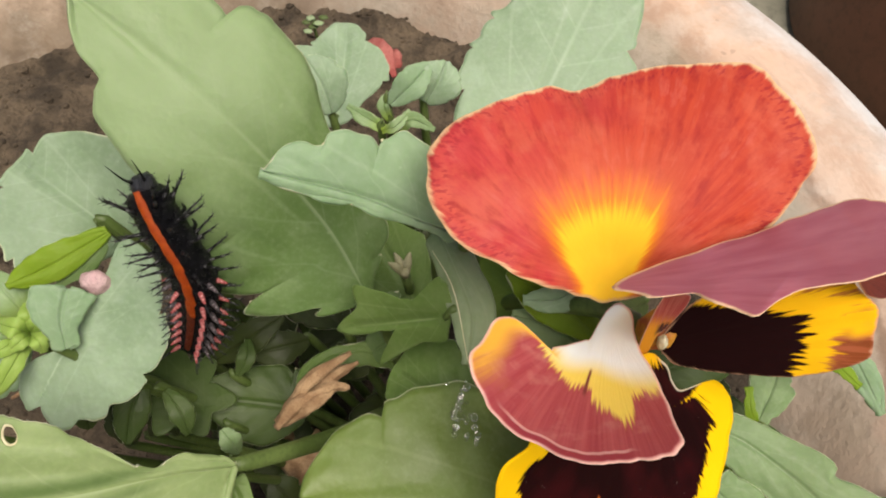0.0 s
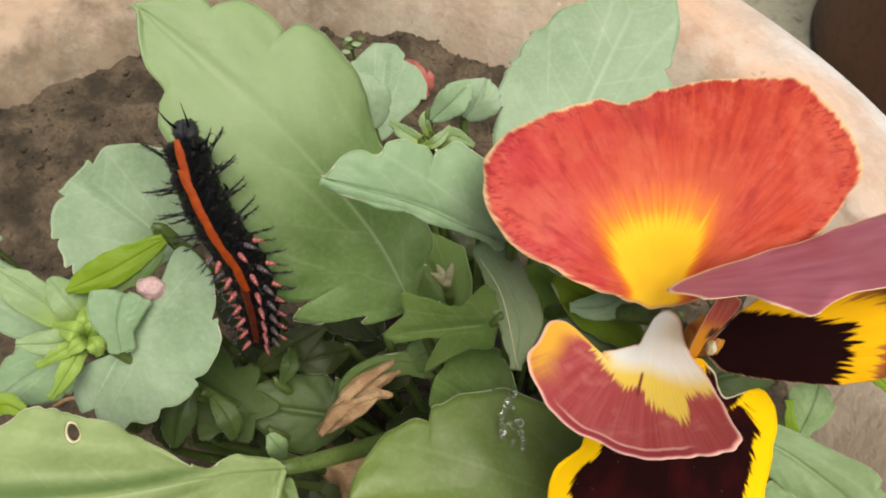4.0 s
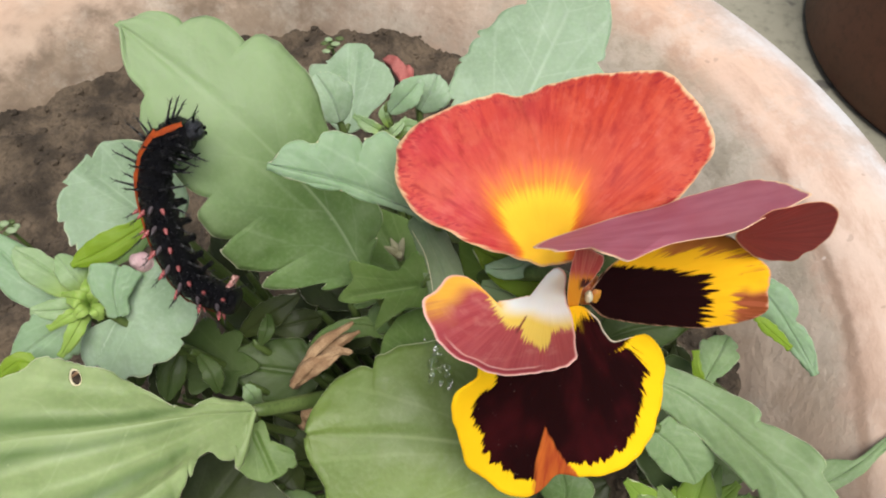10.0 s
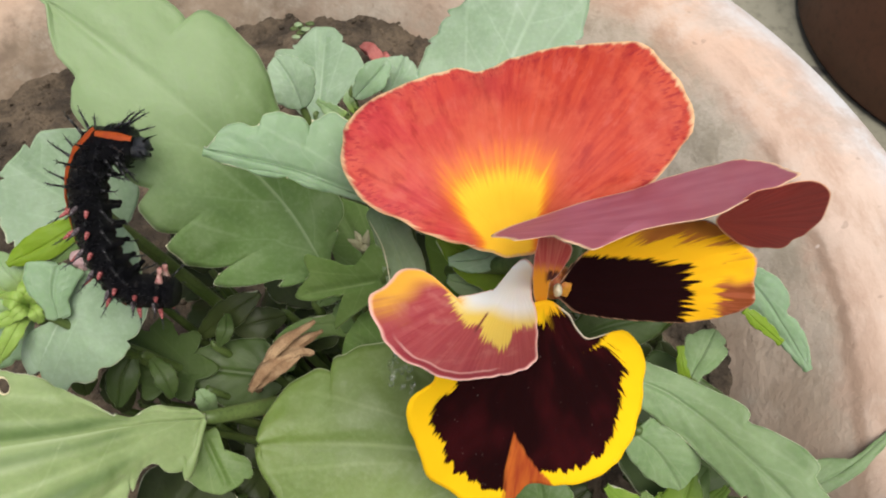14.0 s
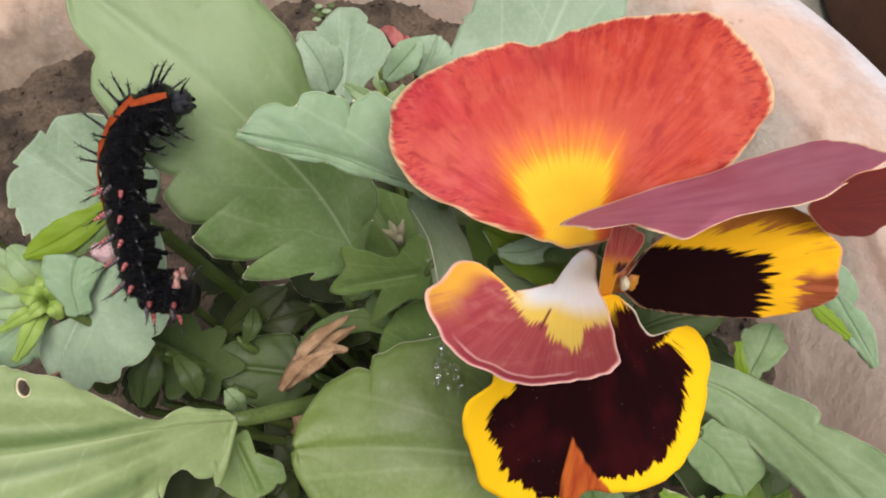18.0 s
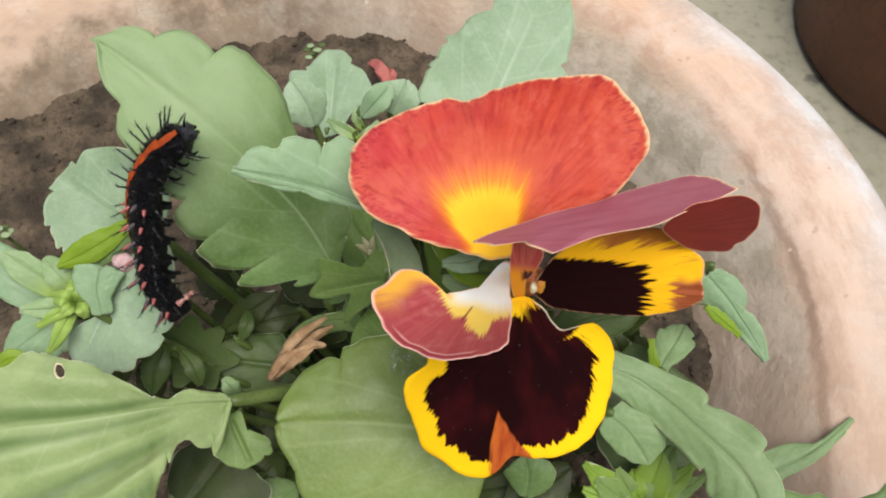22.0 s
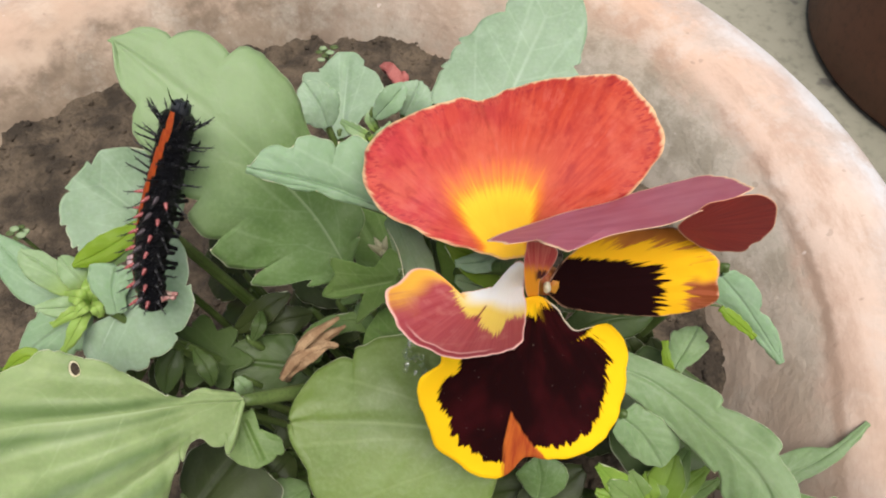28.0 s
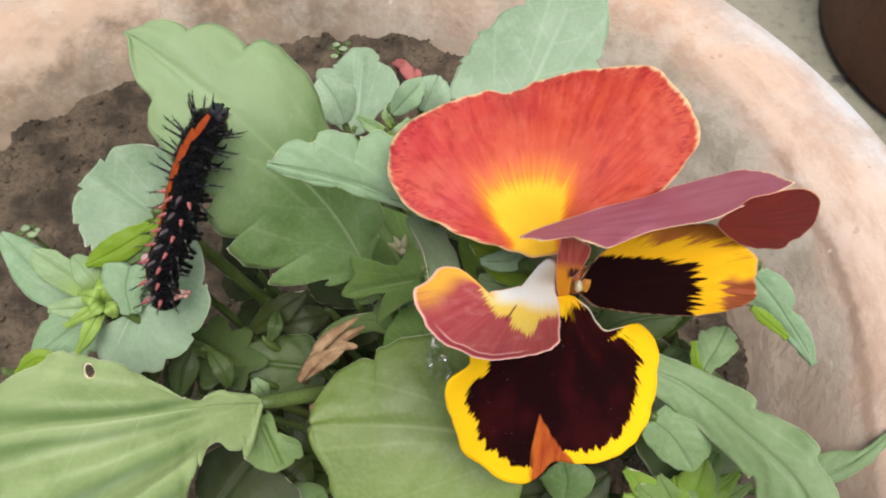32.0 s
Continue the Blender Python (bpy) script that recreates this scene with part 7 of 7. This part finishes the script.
CRAWL = [  # seconds, roll of the front and the rear, then points of the spine from head to tail
    (0, -4, 0, (0.0182, -0.0161, 0.3002), (0.0193, -0.0188, 0.2972), (0.0207, -0.0210, 0.2940), (0.0220, -0.0228, 0.2899), (0.0221, -0.0241, 0.2841), (0.0202, -0.0248, 0.2763), (0.0168, -0.0252, 0.2669)),
    (0.5, -4, 0, (0.0171, -0.0171, 0.2991), (0.0196, -0.0193, 0.2966), (0.0219, -0.0214, 0.2936), (0.0236, -0.0230, 0.2896), (0.0243, -0.0243, 0.2839), (0.0218, -0.0251, 0.2760), (0.0182, -0.0256, 0.2665)),
    (1, -4, 0, (0.0160, -0.0162, 0.3001), (0.0186, -0.0187, 0.2972), (0.0213, -0.0209, 0.2941), (0.0236, -0.0226, 0.2901), (0.0243, -0.0241, 0.2841), (0.0221, -0.0252, 0.2759), (0.0190, -0.0259, 0.2659)),
    (1.5, -4, 0, (0.0165, -0.0149, 0.3015), (0.0183, -0.0179, 0.2981), (0.0209, -0.0204, 0.2947), (0.0232, -0.0224, 0.2903), (0.0243, -0.0240, 0.2842), (0.0220, -0.0252, 0.2758), (0.0187, -0.0261, 0.2656)),
    (2, -4, 0, (0.0157, -0.0141, 0.3024), (0.0188, -0.0170, 0.2992), (0.0216, -0.0197, 0.2955), (0.0239, -0.0220, 0.2908), (0.0252, -0.0239, 0.2844), (0.0232, -0.0255, 0.2757), (0.0199, -0.0268, 0.2654)),
    (2.5, -4, 0, (0.0179, -0.0130, 0.3038), (0.0188, -0.0164, 0.2999), (0.0205, -0.0193, 0.2959), (0.0225, -0.0216, 0.2911), (0.0242, -0.0233, 0.2849), (0.0231, -0.0246, 0.2762), (0.0205, -0.0258, 0.2657)),
    (4.5, -4, 0, (0.0151, -0.0102, 0.3069), (0.0158, -0.0138, 0.3028), (0.0177, -0.0169, 0.2986), (0.0196, -0.0194, 0.2938), (0.0215, -0.0212, 0.2878), (0.0214, -0.0227, 0.2795), (0.0204, -0.0240, 0.2694)),
    (5, -4, 0, (0.0139, -0.0112, 0.3056), (0.0154, -0.0147, 0.3017), (0.0176, -0.0177, 0.2977), (0.0199, -0.0201, 0.2930), (0.0220, -0.0219, 0.2870), (0.0224, -0.0233, 0.2788), (0.0220, -0.0246, 0.2688)),
    (5.5, -8, 0, (0.0142, -0.0104, 0.3065), (0.0159, -0.0141, 0.3024), (0.0185, -0.0174, 0.2983), (0.0210, -0.0202, 0.2936), (0.0233, -0.0226, 0.2878), (0.0241, -0.0248, 0.2803), (0.0241, -0.0270, 0.2714)),
    (6, -6, 0, (0.0141, -0.0096, 0.3075), (0.0154, -0.0133, 0.3033), (0.0174, -0.0167, 0.2990), (0.0196, -0.0195, 0.2942), (0.0217, -0.0218, 0.2883), (0.0236, -0.0236, 0.2810), (0.0254, -0.0251, 0.2722)),
    (6.5, -4, 2, (0.0165, -0.0088, 0.3085), (0.0159, -0.0127, 0.3041), (0.0168, -0.0164, 0.2994), (0.0181, -0.0197, 0.2944), (0.0192, -0.0226, 0.2885), (0.0209, -0.0250, 0.2816), (0.0228, -0.0271, 0.2737)),
    (7, -2, 4, (0.0187, -0.0084, 0.3090), (0.0174, -0.0124, 0.3044), (0.0182, -0.0163, 0.2997), (0.0193, -0.0201, 0.2948), (0.0205, -0.0236, 0.2895), (0.0225, -0.0267, 0.2839), (0.0248, -0.0297, 0.2778)),
    (7.5, -1, 5, (0.0172, -0.0086, 0.3087), (0.0164, -0.0125, 0.3043), (0.0170, -0.0163, 0.2996), (0.0180, -0.0198, 0.2945), (0.0190, -0.0230, 0.2888), (0.0209, -0.0254, 0.2824), (0.0233, -0.0275, 0.2753)),
    (8, 0, 6, (0.0170, -0.0088, 0.3086), (0.0168, -0.0127, 0.3041), (0.0175, -0.0163, 0.2995), (0.0184, -0.0196, 0.2944), (0.0195, -0.0224, 0.2886), (0.0212, -0.0243, 0.2820), (0.0232, -0.0258, 0.2745)),
    (8.5, 8, 10, (0.0173, -0.0090, 0.3082), (0.0167, -0.0130, 0.3038), (0.0176, -0.0167, 0.2991), (0.0188, -0.0201, 0.2942), (0.0198, -0.0231, 0.2885), (0.0221, -0.0253, 0.2824), (0.0249, -0.0268, 0.2758)),
    (9, 18, 28, (0.0204, -0.0114, 0.3056), (0.0155, -0.0129, 0.3038), (0.0150, -0.0167, 0.2991), (0.0164, -0.0201, 0.2942), (0.0176, -0.0231, 0.2886), (0.0200, -0.0252, 0.2827), (0.0240, -0.0259, 0.2772)),
    (9.5, 22, 48, (0.0222, -0.0131, 0.3038), (0.0162, -0.0136, 0.3030), (0.0143, -0.0175, 0.2985), (0.0153, -0.0217, 0.2937), (0.0173, -0.0258, 0.2892), (0.0218, -0.0287, 0.2859), (0.0279, -0.0302, 0.2844)),
    (10, 26, 68, (0.0229, -0.0112, 0.3059), (0.0167, -0.0127, 0.3040), (0.0141, -0.0166, 0.2996), (0.0143, -0.0209, 0.2946), (0.0156, -0.0252, 0.2898), (0.0185, -0.0291, 0.2854), (0.0244, -0.0312, 0.2832)),
    (10.5, 28, 84, (0.0204, -0.0100, 0.3073), (0.0162, -0.0132, 0.3035), (0.0140, -0.0172, 0.2989), (0.0139, -0.0215, 0.2939), (0.0151, -0.0258, 0.2891), (0.0185, -0.0294, 0.2851), (0.0248, -0.0304, 0.2842)),
    (11, 28, 84, (0.0223, -0.0098, 0.3075), (0.0170, -0.0123, 0.3045), (0.0153, -0.0164, 0.2998), (0.0158, -0.0208, 0.2948), (0.0169, -0.0251, 0.2899), (0.0195, -0.0291, 0.2855), (0.0253, -0.0309, 0.2835)),
    (11.5, 28, 85, (0.0235, -0.0124, 0.3046), (0.0177, -0.0134, 0.3032), (0.0159, -0.0174, 0.2987), (0.0156, -0.0216, 0.2939), (0.0162, -0.0258, 0.2891), (0.0184, -0.0297, 0.2847), (0.0245, -0.0309, 0.2835)),
    (12, 27, 86, (0.0242, -0.0139, 0.3029), (0.0185, -0.0142, 0.3025), (0.0157, -0.0174, 0.2983), (0.0155, -0.0209, 0.2931), (0.0158, -0.0241, 0.2873), (0.0179, -0.0262, 0.2812), (0.0227, -0.0253, 0.2773)),
    (12.5, 27, 86, (0.0252, -0.0130, 0.3039), (0.0192, -0.0135, 0.3032), (0.0157, -0.0165, 0.2994), (0.0147, -0.0201, 0.2943), (0.0148, -0.0235, 0.2886), (0.0167, -0.0261, 0.2826), (0.0216, -0.0260, 0.2787)),
    (13, 27, 86, (0.0240, -0.0111, 0.3060), (0.0178, -0.0126, 0.3042), (0.0150, -0.0164, 0.2998), (0.0151, -0.0207, 0.2948), (0.0157, -0.0251, 0.2899), (0.0173, -0.0294, 0.2851), (0.0235, -0.0306, 0.2838)),
    (13.5, 26, 87, (0.0263, -0.0132, 0.3038), (0.0200, -0.0132, 0.3036), (0.0157, -0.0161, 0.3002), (0.0149, -0.0202, 0.2954), (0.0154, -0.0244, 0.2907), (0.0173, -0.0284, 0.2862), (0.0229, -0.0304, 0.2841)),
    (14, 26, 88, (0.0239, -0.0149, 0.3017), (0.0177, -0.0142, 0.3024), (0.0141, -0.0176, 0.2984), (0.0134, -0.0217, 0.2937), (0.0141, -0.0259, 0.2889), (0.0172, -0.0295, 0.2849), (0.0235, -0.0304, 0.2841)),
    (14.5, 26, 88, (0.0261, -0.0150, 0.3017), (0.0198, -0.0146, 0.3019), (0.0157, -0.0177, 0.2983), (0.0146, -0.0218, 0.2937), (0.0151, -0.0260, 0.2889), (0.0176, -0.0298, 0.2846), (0.0235, -0.0314, 0.2830)),
    (16.5, -10, 88, (0.0221, -0.0104, 0.3068), (0.0182, -0.0133, 0.3034), (0.0154, -0.0165, 0.2992), (0.0143, -0.0199, 0.2941), (0.0137, -0.0230, 0.2881), (0.0142, -0.0254, 0.2813), (0.0176, -0.0259, 0.2752)),
    (17, -4, 88, (0.0188, -0.0093, 0.3079), (0.0173, -0.0133, 0.3034), (0.0156, -0.0173, 0.2988), (0.0149, -0.0214, 0.2941), (0.0149, -0.0255, 0.2894), (0.0161, -0.0295, 0.2849), (0.0221, -0.0307, 0.2837)),
    (17.5, 2, 88, (0.0232, -0.0092, 0.3082), (0.0183, -0.0125, 0.3043), (0.0156, -0.0167, 0.2995), (0.0150, -0.0213, 0.2942), (0.0148, -0.0259, 0.2889), (0.0159, -0.0305, 0.2837), (0.0218, -0.0317, 0.2825)),
    (18, 19, 90, (0.0269, -0.0121, 0.3051), (0.0201, -0.0130, 0.3039), (0.0161, -0.0166, 0.2995), (0.0152, -0.0212, 0.2943), (0.0152, -0.0258, 0.2890), (0.0160, -0.0305, 0.2838), (0.0217, -0.0314, 0.2829)),
    (18.5, 20, 90, (0.0282, -0.0127, 0.3043), (0.0216, -0.0132, 0.3037), (0.0171, -0.0163, 0.2999), (0.0160, -0.0207, 0.2949), (0.0158, -0.0251, 0.2899), (0.0165, -0.0296, 0.2848), (0.0221, -0.0310, 0.2833)),
    (19, 20, 90, (0.0286, -0.0121, 0.3051), (0.0215, -0.0126, 0.3043), (0.0166, -0.0157, 0.3006), (0.0157, -0.0205, 0.2952), (0.0157, -0.0253, 0.2897), (0.0159, -0.0301, 0.2843), (0.0209, -0.0322, 0.2820)),
    (19.5, 21, 90, (0.0278, -0.0108, 0.3065), (0.0213, -0.0122, 0.3048), (0.0170, -0.0157, 0.3007), (0.0161, -0.0202, 0.2955), (0.0160, -0.0248, 0.2902), (0.0168, -0.0294, 0.2850), (0.0215, -0.0316, 0.2826)),
    (20, 20, 90, (0.0258, -0.0109, 0.3064), (0.0203, -0.0135, 0.3033), (0.0165, -0.0171, 0.2990), (0.0151, -0.0215, 0.2940), (0.0153, -0.0260, 0.2889), (0.0160, -0.0305, 0.2838), (0.0203, -0.0333, 0.2807)),
    (20.5, 11, 91, (0.0282, -0.0116, 0.3056), (0.0216, -0.0130, 0.3038), (0.0168, -0.0163, 0.2999), (0.0156, -0.0209, 0.2947), (0.0153, -0.0256, 0.2893), (0.0158, -0.0302, 0.2840), (0.0208, -0.0325, 0.2817)),
    (21, 10, 91, (0.0288, -0.0129, 0.3041), (0.0220, -0.0130, 0.3038), (0.0173, -0.0162, 0.3001), (0.0158, -0.0205, 0.2951), (0.0154, -0.0250, 0.2900), (0.0157, -0.0295, 0.2849), (0.0201, -0.0328, 0.2813)),
    (21.5, 9, 91, (0.0272, -0.0108, 0.3066), (0.0209, -0.0123, 0.3047), (0.0172, -0.0160, 0.3003), (0.0157, -0.0204, 0.2953), (0.0153, -0.0249, 0.2901), (0.0153, -0.0294, 0.2850), (0.0196, -0.0324, 0.2817)),
    (22, 8, 92, (0.0268, -0.0107, 0.3066), (0.0212, -0.0129, 0.3039), (0.0173, -0.0164, 0.2999), (0.0158, -0.0205, 0.2951), (0.0156, -0.0249, 0.2901), (0.0155, -0.0292, 0.2852), (0.0187, -0.0327, 0.2813)),
    (22.5, 7, 92, (0.0223, -0.0105, 0.3068), (0.0183, -0.0137, 0.3029), (0.0156, -0.0175, 0.2985), (0.0142, -0.0217, 0.2938), (0.0135, -0.0259, 0.2889), (0.0133, -0.0301, 0.2841), (0.0167, -0.0331, 0.2808)),
    (23, -11, 92, (0.0192, -0.0102, 0.3070), (0.0172, -0.0138, 0.3028), (0.0157, -0.0174, 0.2982), (0.0145, -0.0208, 0.2931), (0.0132, -0.0239, 0.2871), (0.0117, -0.0265, 0.2800), (0.0126, -0.0284, 0.2725)),
    (23.5, -14, 90, (0.0162, -0.0099, 0.3072), (0.0167, -0.0138, 0.3028), (0.0166, -0.0175, 0.2981), (0.0159, -0.0209, 0.2929), (0.0143, -0.0239, 0.2869), (0.0125, -0.0264, 0.2798), (0.0109, -0.0287, 0.2716)),
    (24, -18, 88, (0.0159, -0.0097, 0.3075), (0.0165, -0.0136, 0.3030), (0.0167, -0.0174, 0.2983), (0.0164, -0.0209, 0.2932), (0.0151, -0.0240, 0.2873), (0.0134, -0.0267, 0.2804), (0.0118, -0.0293, 0.2725)),
    (24.5, -21, 92, (0.0195, -0.0085, 0.3089), (0.0177, -0.0124, 0.3044), (0.0165, -0.0163, 0.2998), (0.0156, -0.0202, 0.2949), (0.0147, -0.0240, 0.2897), (0.0140, -0.0277, 0.2842), (0.0139, -0.0312, 0.2783)),
    (26.5, -8, 82, (0.0187, -0.0083, 0.3091), (0.0183, -0.0124, 0.3044), (0.0173, -0.0165, 0.2998), (0.0157, -0.0204, 0.2952), (0.0136, -0.0243, 0.2907), (0.0117, -0.0282, 0.2862), (0.0098, -0.0321, 0.2817)),
    (27, -8, 81, (0.0195, -0.0073, 0.3102), (0.0182, -0.0115, 0.3055), (0.0168, -0.0157, 0.3007), (0.0151, -0.0198, 0.2959), (0.0131, -0.0238, 0.2913), (0.0111, -0.0279, 0.2866), (0.0093, -0.0319, 0.2819)),
    (27.5, -8, 79, (0.0212, -0.0073, 0.3103), (0.0194, -0.0113, 0.3057), (0.0175, -0.0153, 0.3011), (0.0155, -0.0193, 0.2965), (0.0134, -0.0232, 0.2920), (0.0113, -0.0271, 0.2875), (0.0092, -0.0310, 0.2829)),
    (28, -8, 78, (0.0231, -0.0076, 0.3100), (0.0207, -0.0115, 0.3055), (0.0184, -0.0154, 0.3010), (0.0160, -0.0193, 0.2965), (0.0138, -0.0232, 0.2920), (0.0120, -0.0272, 0.2874), (0.0115, -0.0314, 0.2826)),
    (28.5, -6, 78, (0.0215, -0.0073, 0.3103), (0.0197, -0.0114, 0.3056), (0.0180, -0.0155, 0.3009), (0.0161, -0.0195, 0.2962), (0.0140, -0.0236, 0.2916), (0.0117, -0.0275, 0.2870), (0.0108, -0.0316, 0.2823)),
    (29, -5, 79, (0.0213, -0.0075, 0.3101), (0.0192, -0.0115, 0.3055), (0.0170, -0.0155, 0.3009), (0.0151, -0.0195, 0.2963), (0.0136, -0.0236, 0.2916), (0.0114, -0.0275, 0.2870), (0.0111, -0.0314, 0.2826)),
    (29.5, -4, 80, (0.0236, -0.0078, 0.3098), (0.0207, -0.0115, 0.3055), (0.0186, -0.0155, 0.3009), (0.0166, -0.0195, 0.2963), (0.0146, -0.0235, 0.2917), (0.0122, -0.0274, 0.2872), (0.0112, -0.0314, 0.2825)),
    (30, -2, 80, (0.0260, -0.0098, 0.3077), (0.0204, -0.0110, 0.3061), (0.0180, -0.0149, 0.3016), (0.0166, -0.0191, 0.2968), (0.0144, -0.0230, 0.2922), (0.0121, -0.0270, 0.2877), (0.0109, -0.0311, 0.2829)),
    (30.5, -2, 80, (0.0281, -0.0114, 0.3059), (0.0223, -0.0120, 0.3050), (0.0191, -0.0156, 0.3009), (0.0170, -0.0195, 0.2963), (0.0144, -0.0233, 0.2919), (0.0122, -0.0272, 0.2874), (0.0115, -0.0313, 0.2827)),
    (31, -3, 79, (0.0306, -0.0115, 0.3058), (0.0242, -0.0125, 0.3045), (0.0200, -0.0158, 0.3006), (0.0169, -0.0197, 0.2961), (0.0140, -0.0237, 0.2915), (0.0114, -0.0277, 0.2868), (0.0112, -0.0321, 0.2818)),
    (31.5, -4, 78, (0.0289, -0.0096, 0.3079), (0.0234, -0.0119, 0.3052), (0.0196, -0.0153, 0.3012), (0.0170, -0.0192, 0.2967), (0.0147, -0.0231, 0.2921), (0.0120, -0.0270, 0.2876), (0.0112, -0.0312, 0.2828)),
    (32, -4, 78, (0.0266, -0.0090, 0.3085), (0.0223, -0.0121, 0.3049), (0.0194, -0.0158, 0.3006), (0.0171, -0.0197, 0.2960), (0.0147, -0.0236, 0.2916), (0.0115, -0.0273, 0.2873), (0.0109, -0.0312, 0.2828)),
]
VIEW = Vector((-0.019, -0.752, 0.659))


def crawl_poses(row):
    """Poses of the head and the rings along the spine of one row."""
    t, front, rear, *spine = row
    pts = [Vector(p) for p in spine]
    fine = [curve_at(pts, k / 120) for k in range(121)]
    far = [0.0]
    for a, b in zip(fine, fine[1:]):
        far.append(far[-1] + (b - a).length)
    whole = far[-1]
    out = []
    for k in range(SEGMENTS + 1):
        s = whole * (0.012 + 0.972 * k / SEGMENTS)
        i = max(1, min(120, int(np.searchsorted(far, s))))
        lo, hi = max(0, i - 5), min(120, i + 5)
        ahead = (fine[lo] - fine[hi]).normalized()
        place = fine[i - 1].lerp(fine[i], (s - far[i - 1]) / max(1e-9, far[i] - far[i - 1]))
        left = VIEW.cross(ahead)
        left = left.normalized()
        toward = ahead.cross(left)
        roll = radians(front + (rear - front) * min(1.0, 1.5 * k / SEGMENTS))
        back = toward * math.cos(roll) + left * math.sin(roll)
        side = back.cross(ahead)
        m = Matrix((ahead, side, back)).transposed().to_4x4()
        m.translation = place
        out.append(m)
    return out


def motions():
    table = [(row[0], crawl_poses(row)) for row in CRAWL]
    for k, piece in enumerate([head, *rings]):
        walk(piece, [(t, poses[k]) for t, poses in table])


motions()
